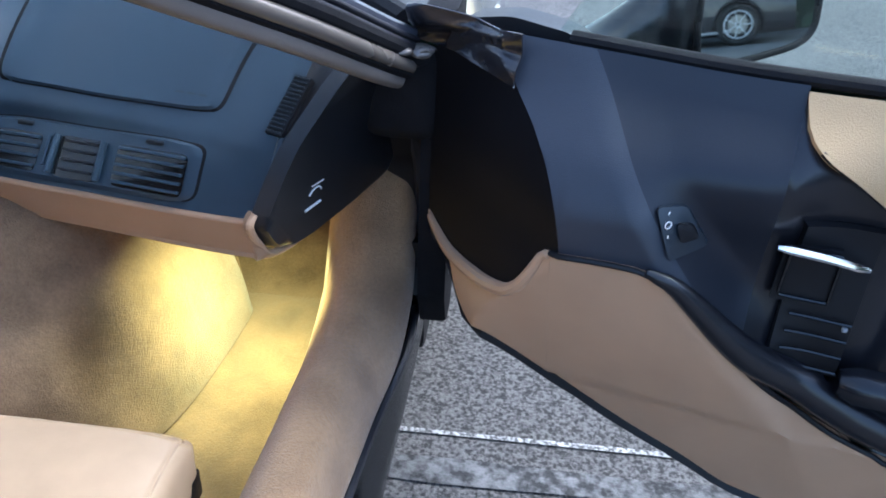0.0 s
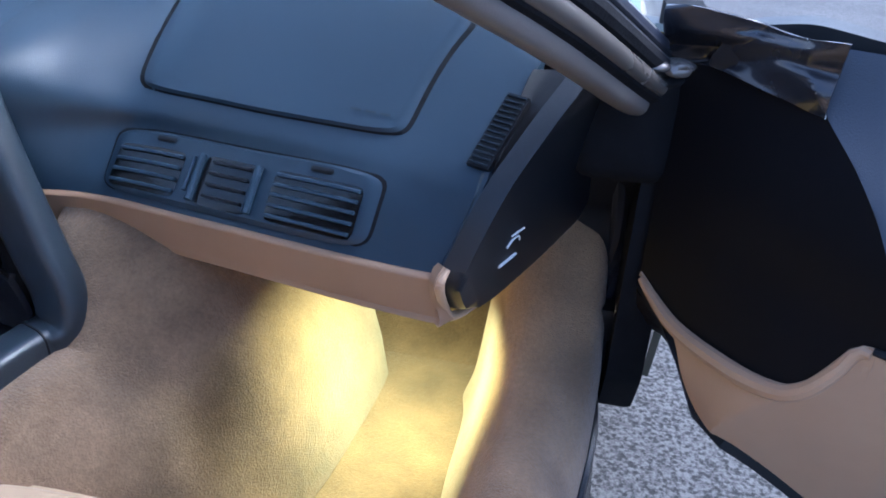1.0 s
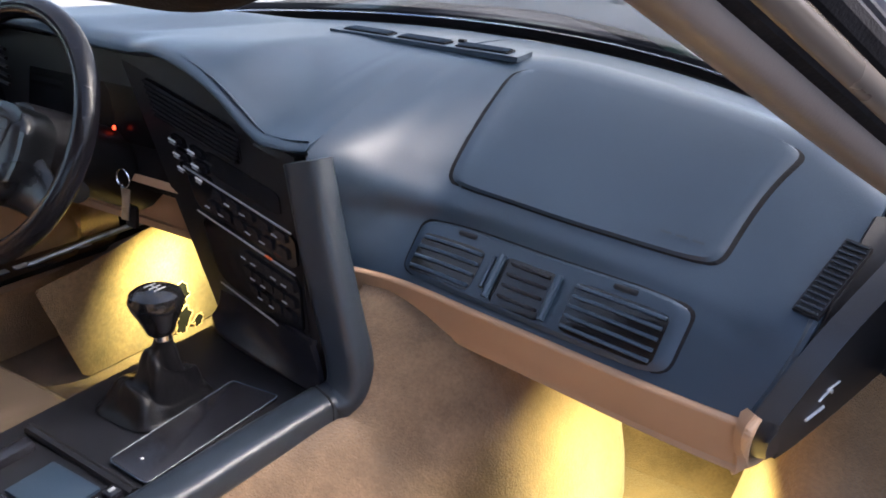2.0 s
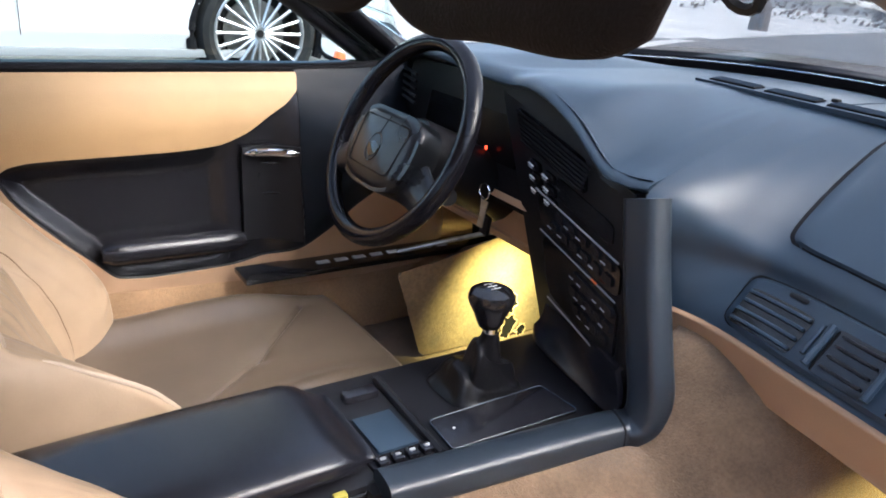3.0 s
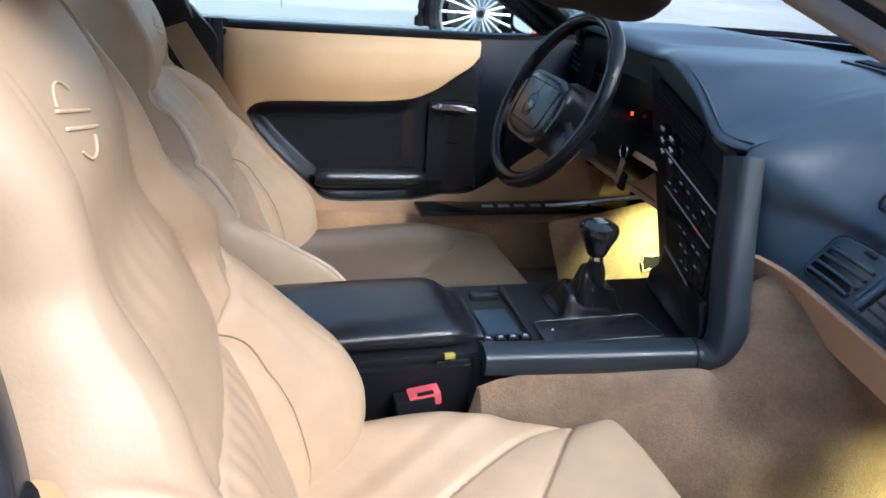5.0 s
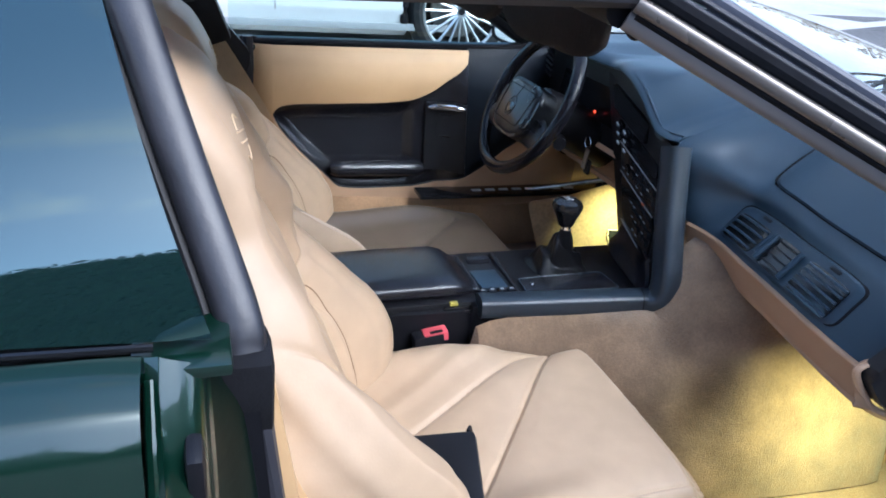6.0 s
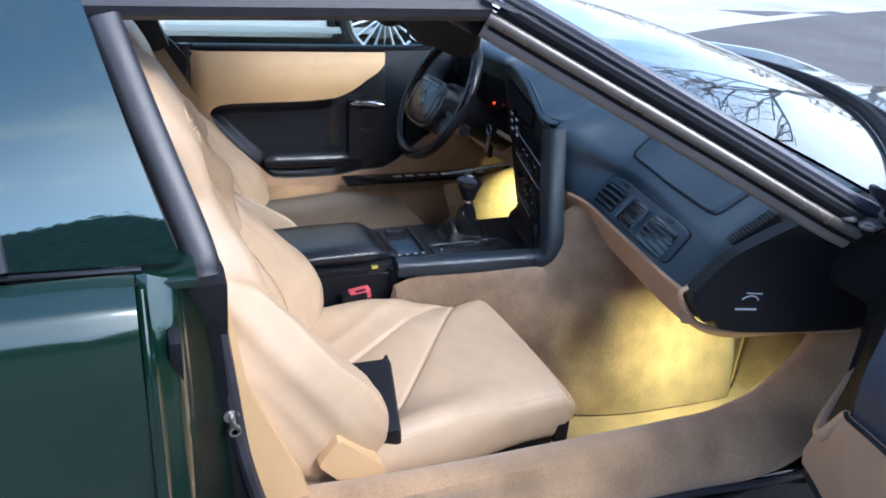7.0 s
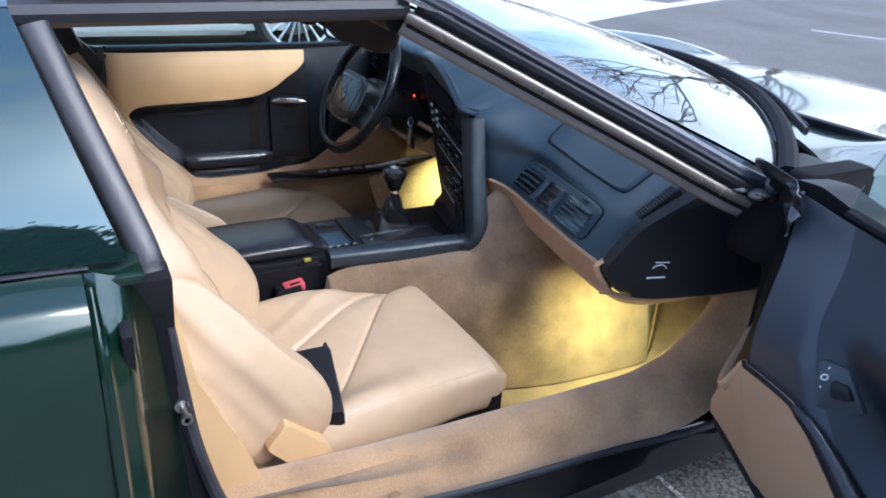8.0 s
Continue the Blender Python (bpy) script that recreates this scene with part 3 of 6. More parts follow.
@functools.lru_cache(None)
def profile(x):
    """One section of the pad from the windshield to its front edge: points and their share of its length."""
    pts = [dash_raw(x, 0.6 * k / 30) if x > 0.0865 else left_raw(x, 0.8 * k / 30) for k in range(31)]
    run = [0.0]
    for a, b in zip(pts, pts[1:]):
        run.append(run[-1] + (b - a).length)
    return pts, [r / run[-1] for r in run]


def at_share(x, f):
    pts, run = profile(round(x, 3))
    k = 0
    while k < 29 and run[k + 1] < f:
        k += 1
    return pts[k].lerp(pts[k + 1], (f - run[k]) / (run[k + 1] - run[k]))


def frac(x, p):
    pts, run = profile(round(x, 3))
    k = min(range(31), key=lambda q: (pts[q] - p).length_squared)
    a, b = pts[max(k - 1, 0)], pts[min(k + 1, 30)]
    t = max(0.0, min(1.0, (p - a).dot(b - a) / (b - a).length_squared))
    return run[max(k - 1, 0)] + (run[min(k + 1, 30)] - run[max(k - 1, 0)]) * t


def shift(x, f):
    """How far the pad's skin moves where its two halves flow into one another."""
    s = 0.105 * math.exp(-((x - 0.10) / 0.15) ** 2)
    sum_p, sum_w = Vector((0, 0, 0)), 0.0
    for k in range(-4, 5):
        w = math.exp(-(k * 0.5) ** 2 / 2)
        sum_p += at_share(x + s * k * 0.5, f) * w
        sum_w += w
    d = (sum_p / sum_w - at_share(x, f)) * (1 - f ** 6)
    d.x = 0.0
    return d


def left_pad(u, v):
    x = 0.0865 - 0.80 * u
    p = left_raw(x, v)
    return p + shift(x, frac(x, p) if v <= 0.8 else 1.0)


def left_raw(x, v):
    b = Vector((x, brow_y(x), brow_z(x)))
    y0, z0 = ws_y(x) - 0.03, 0.885 - 0.05 * (abs(x) / 0.8) ** 2
    top = max(z0 + 0.002, b.z + 0.012)
    pts = [Vector((x, y0, z0)), Vector((x, y0 * 0.62 + b.y * 0.38, top)), Vector((x, b.y + 0.12, min(top, b.z + 0.045))), Vector((x, b.y + 0.022, b.z + 0.014)), b, b + Vector((0, 0.012, -0.008))]
    P = [2 * pts[0] - pts[1]] + pts + [2 * pts[-1] - pts[-2]]
    g = v * 5
    k = min(int(g), 4)
    t = g - k
    a, c1, c2, d = P[k:k + 4]
    return 0.5 * (2 * c1 + (c2 - a) * t + (2 * a - 5 * c1 + 4 * c2 - d) * t * t + (3 * c1 - a - 3 * c2 + d) * t**3)


part("pad_passenger", grid(lambda u, v: dash_pt(0.0868 + (pad_end(v) - 0.0868) * u, v), 60, 50, 0.02, -1), DASH, dash, "slate vinyl dash pad")
part("pad_driver", grid(left_pad, 90, 40, 0.016), DASH, dash, "slate vinyl pad sweeping over the cluster and centre stack")

# airbag cover: a raised lid with rounded corners in a dark groove


def lid_xv(a, b):
    """Lid outline: a across from 0 to 1, b from top to bottom."""
    xl = 0.212 + 0.004 * b
    xr = 0.632 - 0.058 * b - 0.010 * math.sin(math.pi * b)
    return xl + (xr - xl) * a, 0.405 + (0.612 - 0.405) * b


def superquad(u, v, p=9.0):
    """Maps the unit square onto a rounded one."""
    a, b = 2 * u - 1, 2 * v - 1
    m = max(abs(a), abs(b))
    if m < 1e-9:
        return 0.5, 0.5
    k = m / ((abs(a) ** p + abs(b) ** p) ** (1 / p))
    return 0.5 + 0.5 * a * k, 0.5 + 0.5 * b * k


def lid(grow, lift):
    def f(u, v):
        a, b = superquad(u, v)
        edge = max(abs(2 * u - 1), abs(2 * v - 1))
        a, b = 0.5 + (a - 0.5) * grow, 0.5 + (b - 0.5) * grow
        x, w = lid_xv(a, b)
        fall = 0.006 * step(0.955, 1.0, edge)
        return dash_pt(x, w, lift - fall)
    return grid(f, 44, 36)


part("airbag_groove", lid(1.036, 0.0022), BLACK_MATTE, dash, "dark groove round the airbag cover")
cover = part("airbag_cover", lid(0.998, 0.0060), DASH, dash, "smooth slate airbag cover")
for k in range(3):
    part("faint_print", grid(lambda u, v: dash_pt(0.505 + 0.018 * k + 0.013 * u, 0.578 + 0.0035 * v, 0.0082), 3, 1), TRIM_SLATE, dash)

# vent panel with three outlets


def vent_v(x, b):
    return 0.775 + (0.985 - 0.775) * b


def vent_pt(a, b, off):
    xl, xr = 0.206 - 0.004 * b, 0.566 - 0.012 * b
    x = xl + (xr - xl) * a
    return dash_pt(x, vent_v(x, b), off)


def plate(a0, a1, b0, b1, lift, nu=10, nv=6, fall=0.004, p=7.0):
    def f(u, v):
        s, t = superquad(u, v, p)
        edge = max(abs(2 * u - 1), abs(2 * v - 1))
        return vent_pt(a0 + (a1 - a0) * s, b0 + (b1 - b0) * t, lift - fall * step(0.94, 1.0, edge))
    return grid(f, nu, nv)


part("panel_gap", plate(-0.022, 1.022, -0.085, 1.03, 0.0020, 40, 16), BLACK_MATTE, dash)
part("panel", plate(0.0, 1.0, 0.0, 1.0, 0.007, 44, 18), DASH, dash, "slate vent bezel")


def louvre(a0, a1, b0, b1, n):
    part("vent_recess", plate(a0, a1, b0, b1, 0.0085, 12, 8, 0.0005, 12), BLACK_GLOSS, dash, "dark vent opening")
    for i in range(n):
        b = b0 + (b1 - b0) * (i + 0.5) / n
        h = (b1 - b0) / n * 0.26
        p = [vent_pt(a0 + (a1 - a0) * t, b, 0.010) for t in steps(0.03, 0.97, 8)]
        part("vent_slat", tube(p, 0.0030, 6, flat=0.7), DASH, dash)


louvre(0.030, 0.300, 0.30, 0.92, 4)
louvre(0.648, 0.955, 0.26, 0.92, 5)
part("vent_recess", plate(0.385, 0.580, 0.26, 0.93, 0.0085, 10, 8, 0.0005, 12), BLACK_GLOSS, dash, "dark centre slot")
for i in range(4):
    b = 0.34 + 0.155 * i
    part("vent_slat", tube([vent_pt(a, b, 0.010) for a in steps(0.415, 0.56, 4)], 0.0026, 6, flat=0.6), BLACK, dash)
for a in (0.372, 0.592):
    part("vent_slider", tube([vent_pt(a, b, 0.012) for b in steps(0.28, 0.90, 6)], 0.0048, 8), DASH, dash, "slate slider")
part("vent_slider", tube([vent_pt(0.345, b, 0.012) for b in steps(0.34, 0.80, 6)], 0.0035, 8), DASH, dash)
for a in (0.20, 0.80):
    part("vent_thumbwheel", plate(a - 0.04, a + 0.04, 0.10, 0.19, 0.0095, 8, 4, 0.001, 6), BLACK, dash, "small black thumb slot")

# defroster strip at the windshield
def def_pt(a, b, off):
    x = -0.135 + 0.345 * a
    y = (0.392 + 0.055 * b) - 0.004 * a
    z = 0.8920 - 0.0035 * a + 0.004 * b + off
    return Vector((x, y, z))


part("defroster_strip", grid(lambda u, v: def_pt(u, v, -0.0015), 20, 4, 0.008), DASH, dash, "slate defroster strip")
for k in range(3):
    a0 = 0.06 + 0.31 * k
    part("defroster_slot", grid(lambda u, v: def_pt(a0 + 0.26 * u, 0.18 + 0.5 * v, 0.0005), 4, 2, 0.003), BLACK_MATTE, dash, "dark louvred slot")
    for j in range(4):
        part("defroster_rib", tube([def_pt(a0 + 0.01, 0.24 + 0.13 * j, 0.0015), def_pt(a0 + 0.25, 0.24 + 0.13 * j, 0.0015)], 0.0014, 5), DASH, dash)
part("sun_sensor", box((0.012, 0.012, 0.006), def_pt(0.66, 0.85, 0.001), 0.003), BLACK, dash, "small black sun sensor")

# side outlet at the dash end
g0, g1 = Vector((0.648, 0.074, 0.737)), Vector((0.677, 0.128, 0.797))
gside = Vector((0.023, -0.006, -0.002))
gn = (g1 - g0).cross(gside).normalized()
if gn.y > 0:
    gn = -gn
part("side_outlet", rings([[g0 - gn * 0.014, g0 + gside - gn * 0.014, g1 + gside - gn * 0.014, g1 - gn * 0.014],
                           [g0 + gn * 0.006, g0 + gside + gn * 0.006, g1 + gside + gn * 0.006, g1 + gn * 0.006]]), BLACK, dash, "black side window outlet")
for k in range(14):
    p = g0 + (g1 - g0) * ((k + 0.5) / 14) + gn * 0.0075
    part("outlet_rib", tube([p + gside * 0.08, p + gside * 0.92], 0.0013, 5), TRIM_SLATE, dash)

# end panel beside the open door, with a broad rounded edge
end_x = lambda y, z: 0.4934 + 0.378 * y + 0.25 * z
END = [(0.020, 0.664), (0.010, 0.636), (0.036, 0.600), (0.066, 0.572), (0.121, 0.564), (0.203, 0.570), (0.330, 0.580), (0.345, 0.70), (0.335, 0.83), (0.16, 0.828), (0.110, 0.790), (0.080, 0.762), (0.050, 0.733), (0.034, 0.703)]
part("end_panel", prism(rounded(END, 0.02, 3), lambda a, b, c: (end_x(a, b) - 0.022 + c, a, b), 0.024, 0.013, 6), END_BLACK, dash, "black fuse cover with a broad rounded edge")


def pad_edge(z):
    """The pad's outer edge at a height."""
    best = min((dash_pt(pad_end(0.30 + 0.70 * k / 120) - 0.004, 0.30 + 0.70 * k / 120) for k in range(121)), key=lambda p: abs(p.z - z))
    return Vector(best)


# dark recess between the pad's rolled edge and the cover
fill_z = steps(0.815, 0.640, 24)
front_y = smooth_curve([(0.60, 0.036), (0.636, 0.012), (0.664, 0.020), (0.703, 0.034), (0.733, 0.050), (0.762, 0.080), (0.790, 0.110), (0.828, 0.16)])


def end_fill(u, v):
    z = fill_z[min(24, int(round(v * 24)))]
    y = front_y(z) + 0.016
    q = Vector((end_x(y, z) - 0.014, y, z))
    p = pad_edge(z) + Vector((0.0, 0.004, 0.0))
    return p.lerp(q, u) + Vector((-0.2, 1.0, -0.2)) * 0.006 * math.sin(math.pi * u)


part("end_recess", grid(end_fill, 8, 24, 0.008), BLACK, dash, "dark joint beside the fuse cover")
part("pad_roll", tube([pad_edge(z) + Vector((-0.002, 0.003, 0)) for z in steps(0.732, 0.648, 18)], 0.0055, 8), DASH, dash, "rolled edge of the dash pad")
# printed mark on the fuse cover: an arc and two bars
arc = [(0.110 + 0.014 * math.cos(t), 0.636 + 0.013 * math.sin(t)) for t in steps(0.35, math.pi - 0.35, 12)]
on_end = lambda a, b: Vector((end_x(a, b) + 0.0028, a, b))
part("printed_mark", tube([on_end(*p) for p in arc], 0.0013, 5), WHITE_MARK, dash, "white printed arc")
part("printed_mark", tube([on_end(0.098, 0.655), on_end(0.124, 0.655)], 0.0012, 5), WHITE_MARK, dash)
part("printed_mark", tube([on_end(0.094, 0.618), on_end(0.128, 0.620)], 0.0022, 5), WHITE_MARK, dash, "white printed bar")

# tan knee panel under the passenger's dash
def knee(u, v):
    x = 0.128 + 0.505 * u
    y, z = D5(x)
    h = 0.048 + 0.012 * step(0.13, 0.24, x)
    pts = [(y + 0.014, z + 0.004), (y - 0.004, z - 0.003), (y - 0.004, z - 0.2 * h), (y + 0.002, z - 0.55 * h), (y + 0.008, z - 0.90 * h), (y + 0.022, z - h - 0.004), (0.20, z - h + 0.012), (0.60, 0.60)]
    c = spline([(x, *p) for p in pts], 32)
    return c[min(32, int(round(v * 32)))]


part("knee_panel", grid(knee, 48, 32, 0.012, -1), KNEE_TAN, dash, "tan padded knee panel under the dash")
rim_pts = spline([(0.646, 0.014, 0.650)] + [(end_x(y, z) - 0.014, y, z) for y, z in ((0.005, 0.635), (0.031, 0.597), (0.063, 0.567), (0.121, 0.558), (0.203, 0.564), (0.330, 0.574))], 48)
part("knee_end", grid(lambda u, v: Vector(knee(1.0, 0.70 * v)).lerp(rim_pts[int(round(22 * v))], u), 8, 22, 0.006), KNEE_TAN, dash, "tan corner of the knee panel")
part("knee_rim", tube(rim_pts, [0.003 + 0.0025 * step(0, 8, k) for k in range(49)], 10), TAN_PLASTIC, dash, "tan rim under the fuse cover")
part("knee_return", grid(lambda u, v: (lambda p: (p.x - 0.006 - 0.02 * v, p.y + 0.004, p.z - 0.002 - 0.022 * v * math.sin(math.pi * u)))(rim_pts[min(48, 22 + int(round(26 * u)))]), 26, 4, 0.006), TAN_PLASTIC, dash, "tan lip that turns under the dash")
part("kick_panel", box((0.02, 0.30, 0.32), (0.70, 0.50, 0.40), 0.008), CARPET, car, "tan carpeted kick panel")

# ---- centre stack ----
stack = group_at("centre_stack", (0, 0, 0), car, "black centre stack with radio and climate controls")


def stack_pt(a, b, off=0.0):
    """a from the passenger's edge (0) to the column (1), b from the console (0) up (1)."""
    R = Vector((0.128 - 0.058 * b, 0.020 + 0.034 * b, 0.49 + 0.285 * b))
    L = Vector((-0.125 - 0.17 * b, 0.105 - 0.002 * b, 0.49 + 0.355 * b))
    p = R + (L - R) * a
    if off:
        n = (L - R).cross(Vector((-0.06, 0.03, 0.3))).normalized()
        if n.y > 0:
            n = -n
        p = p + n * off
    return p


part("fascia", grid(lambda u, v: stack_pt(u, v), 10, 10, 0.02, -1), BLACK, stack, "black fascia")


def stack_plate(name, a0, a1, b0, b1, lift, mat, label=""):
    return part(name, grid(lambda u, v: stack_pt(a0 + (a1 - a0) * superquad(u, v, 8)[0], b0 + (b1 - b0) * superquad(u, v, 8)[1], lift), 8, 6, 0.006, -1), mat, stack, label)


def brow_at(a):
    """The underside of the brow above a place of the fascia."""
    p = stack_pt(a, 1.0)
    return Vector((p.x, max(p.y + 0.004, brow_y(p.x) + 0.014), brow_z(p.x) - 0.004))


part("fascia_top", grid(lambda u, v: stack_pt(u, 1.0).lerp(brow_at(u), v), 16, 4, 0.012, -1), BLACK, stack, "black fascia under the brow")
stack_plate("centre_vent", 0.30, 0.86, 0.82, 0.985, 0.003, BLACK_GLOSS, "dark centre vent")
for i in range(7):
    b = 0.835 + 0.022 * i
    part("vent_slat", tube([stack_pt(0.32 - 0.01 * i, b, 0.007), stack_pt(0.60, b, 0.007), stack_pt(0.84, b, 0.007)], 0.0024, 6), BLACK_MATTE, stack)
stack_plate("display", 0.10, 0.55, 0.70, 0.80, 0.003, BLACK_GLOSS, "smoked display")
for i in range(3):
    for j in range(2):
        a, b = 0.60 + 0.13 * j, 0.655 + 0.056 * i
        stack_plate("button", a - 0.040, a + 0.040, b - 0.020, b + 0.020, 0.006, BLACK_SOFT)
        part("legend", tube([stack_pt(a - 0.022, b + 0.006, 0.0135), stack_pt(a + 0.022, b + 0.006, 0.0135)], 0.0017, 4), WHITE_MARK, stack, "white printed legend")
        part("legend", tube([stack_pt(a - 0.010, b - 0.008, 0.0135), stack_pt(a + 0.026, b - 0.008, 0.0135)], 0.0014, 4), GREY_MARK, stack)
stack_plate("radio", 0.02, 0.74, 0.50, 0.655, 0.005, BLACK_GLOSS, "black radio with two rows of keys")
stack_plate("climate_panel", 0.02, 0.74, 0.20, 0.475, 0.005, BLACK_GLOSS, "black climate control panel")
for b0, b1 in ((0.665, 0.665), (0.485, 0.485), (0.185, 0.185)):
    part("chrome_line", tube([stack_pt(0.03, b0, 0.007), stack_pt(0.74, b1, 0.007)], 0.0014, 5), GREY_MARK, stack, "thin grey line")
for row, (b, n, a0, a1) in enumerate(((0.625, 5, 0.05, 0.56), (0.555, 6, 0.05, 0.62), (0.42, 5, 0.04, 0.40), (0.345, 5, 0.04, 0.44), (0.275, 4, 0.06, 0.42))):
    for i in range(n):
        a = a0 + (a1 - a0) * (i + 0.5) / n
        stack_plate("button", a - 0.034, a + 0.034, b - 0.021, b + 0.021, 0.009, BLACK_SOFT)
        if (i + row) % 3 != 1:
            part("legend", tube([stack_pt(a - 0.016, b + 0.006, 0.0165), stack_pt(a + 0.016, b + 0.006, 0.0165)], 0.0012, 4), GREY_MARK, stack, "small printed legend")
part("amber_lamp", tube([stack_pt(0.16, 0.50, 0.012), stack_pt(0.20, 0.50, 0.012)], 0.0016, 5), ORANGE, stack, "tiny amber mark")

# trim that runs along the console and turns up beside the stack
trim = spline([(0.130, -0.338, 0.484), (0.141, -0.22, 0.484), (0.152, -0.11, 0.485), (0.165, -0.012, 0.487), (0.178, 0.012, 0.491), (0.184, 0.024, 0.510), (0.179, 0.028, 0.543), (0.166, 0.030, 0.580), (0.139, 0.035, 0.655), (0.121, 0.040, 0.705), (0.098, 0.046, 0.779)], 90)
tk = [step(0.25, 0.50, k / 90) for k in range(91)]
part("corner_trim", tube(trim, [0.0200 + 0.0030 * k for k in tk], 28, up=(1, 0, 0), flat=[1.25 - 0.03 * k for k in tk], square=0.58), TRIM_SLATE, stack, "rounded slate trim turning up beside the stack")
# driver's side of the dash: dark cluster well and tan lower panel
cl = group_at("instrument_cluster", (0, 0, 0), car, "instrument cluster in a black hood")
part("binnacle", grid(lambda u, v: (-0.150 - 0.485 * u, 0.13 + 0.02 * v, 0.645 + 0.205 * v), 6, 6, 0.02), BLACK, cl, "black binnacle")
part("lens", grid(lambda u, v: (-0.25 - 0.30 * u, 0.115 + 0.02 * v, 0.715 + 0.12 * v), 6, 6, 0.004), CLUSTER_GLASS, cl, "smoked lens")
part("telltale", box((0.003, 0.004, 0.007), (-0.320, 0.100, 0.738), 0.001), WARN_RED, cl, "small lit red telltale")
for k in range(5):
    part("vent_slat", tube([(-0.62, 0.10, 0.775 + 0.014 * k), (-0.53, 0.075, 0.775 + 0.014 * k)], 0.003, 6), BLACK, cl)
part("lower_panel", grid(lambda u, v: (-0.13 - 0.53 * u, 0.10 + 0.06 * v + 0.04 * math.sin(math.pi * v), 0.66 - 0.104 * v), 12, 8, 0.012), TAN_PLASTIC, cl, "tan knee panel below the column")
part("lower_return", grid(lambda u, v: (-0.13 - 0.53 * u, 0.16 + 0.40 * v, 0.556 + 0.02 * v), 12, 4, 0.012), TAN_PLASTIC, cl)

# ---- steering wheel and column ----
WC = Vector((-0.347, -0.067, 0.757))
WN = Vector((0.0, -0.896, 0.444))
WX = Vector((1, 0, 0))
WY = WX.cross(WN) * -1
if WY.z < 0:
    WY = -WY


def wheel_pt(a, b, c=0.0):
    return WC + WX * a + WY * b + WN * c


wheel = group_at("steering_wheel", (0, 0, 0), car, "black leather two-spoke steering wheel with airbag hub")
part("rim", tube([wheel_pt(0.1745 * math.cos(t), 0.1745 * math.sin(t)) for t in [2 * math.pi * k / 72 for k in range(72)]], 0.0155, 14, closed=True, up=WN), RIM_LEATHER, wheel, "worn black leather rim")
HUB = rounded([(-0.104, -0.028), (-0.096, 0.022), (-0.066, 0.040), (0.066, 0.040), (0.096, 0.022), (0.104, -0.028), (0.090, -0.078), (0.045, -0.096), (-0.045, -0.096), (-0.090, -0.078)], 0.022, 4)
part("airbag_hub", prism(HUB, lambda a, b, c: wheel_pt(a, b, -0.022 + c), 0.046, 0.014, 4), HUB_VINYL, wheel, "black airbag hub pad")
mid_b = -0.028
dome = [[wheel_pt(a * q, mid_b + (b - mid_b) * q, 0.0240 - 0.003 * (q > 0.9) + 0.0115 * (1 - q * q)) for a, b in HUB] for q in (0.93, 0.88, 0.8, 0.7, 0.58, 0.44, 0.3, 0.15, 0.03)]
part("airbag_pad", rings(dome), HUB_VINYL, wheel, "domed black airbag cover", angle=70)
for sx in (1, -1):
    arm = spline([wheel_pt(sx * 0.055, -0.046, -0.006), wheel_pt(sx * 0.105, -0.060, -0.008), wheel_pt(sx * 0.140, -0.074, -0.004), wheel_pt(sx * 0.160, -0.084, 0.0)], 12)
    part("spoke", tube(arm, [0.044, 0.043, 0.041, 0.038, 0.035, 0.033, 0.031, 0.030, 0.029, 0.029, 0.030, 0.032, 0.030], 16, flat=0.42, up=WN), HUB_VINYL, wheel, "broad moulded spoke")
part("emblem", tube([wheel_pt(0.019 * math.cos(t), -0.030 + 0.024 * math.sin(t), 0.0352) for t in [2 * math.pi * k / 30 for k in range(30)]], 0.0012, 5, closed=True, up=WN), BLACK_GLOSS, wheel, "embossed oval emblem")
part("emblem", prism([(-0.020, 0.004), (0.0, 0.010), (0.020, 0.004), (0.012, -0.010), (0.0, -0.018), (-0.012, -0.010)], lambda a, b, c: wheel_pt(a, b - 0.030, 0.0342 + c), 0.0022, 0.0008), BLACK_GLOSS, wheel, "embossed shield")
pad_line = rounded([(-0.074, 0.020), (0.074, 0.020), (0.064, -0.066), (-0.064, -0.066)], 0.012)
part("pad_line", tube([wheel_pt(a, b, 0.0240 + 0.0115 * (1 - max(abs(a) / 0.104, abs(b + 0.028) / 0.068) ** 2)) for a, b in pad_line], 0.0013, 5, closed=True, up=WN), BLACK_MATTE, wheel, "fine tear line of the airbag pad")
part("hub_seam", tube([wheel_pt(0.0, 0.026, 0.0285), wheel_pt(0.0, -0.006, 0.0352)], 0.0009, 5, up=WN), BLACK_GLOSS, wheel)
part("steering_column", tube([WC + WN * -0.03, WC + WN * -0.10, WC + WN * -0.26], [0.050, 0.055, 0.06], 16), BLACK, car, "black steering column shroud")
part("column_stalk", tube([wheel_pt(-0.03, -0.01, -0.07), wheel_pt(-0.16, 0.0, -0.06)], 0.007, 8), BLACK, car, "black stalk")
part("ignition_lock", tube([wheel_pt(0.05, -0.045, -0.10), wheel_pt(0.085, -0.050, -0.085)], 0.016, 14), BLACK, car, "black ignition lock")
keys = group_at("key_ring", (-0.262, 0.062, 0.69), label="keys on a steel ring hanging from the ignition lock", category="keys")
part("ring", tube([(0.014 * math.cos(t), 0.0, -0.012 + 0.014 * math.sin(t)) for t in [2 * math.pi * k / 20 for k in range(20)]], 0.0014, 6, closed=True, up=(0, 1, 0)), CHROME, keys, "steel ring")
part("key", box((0.012, 0.003, 0.05), (0.004, -0.002, -0.052), 0.001, turn=pose(0, 0, 0, 0, 8, 20)), STEEL, keys)
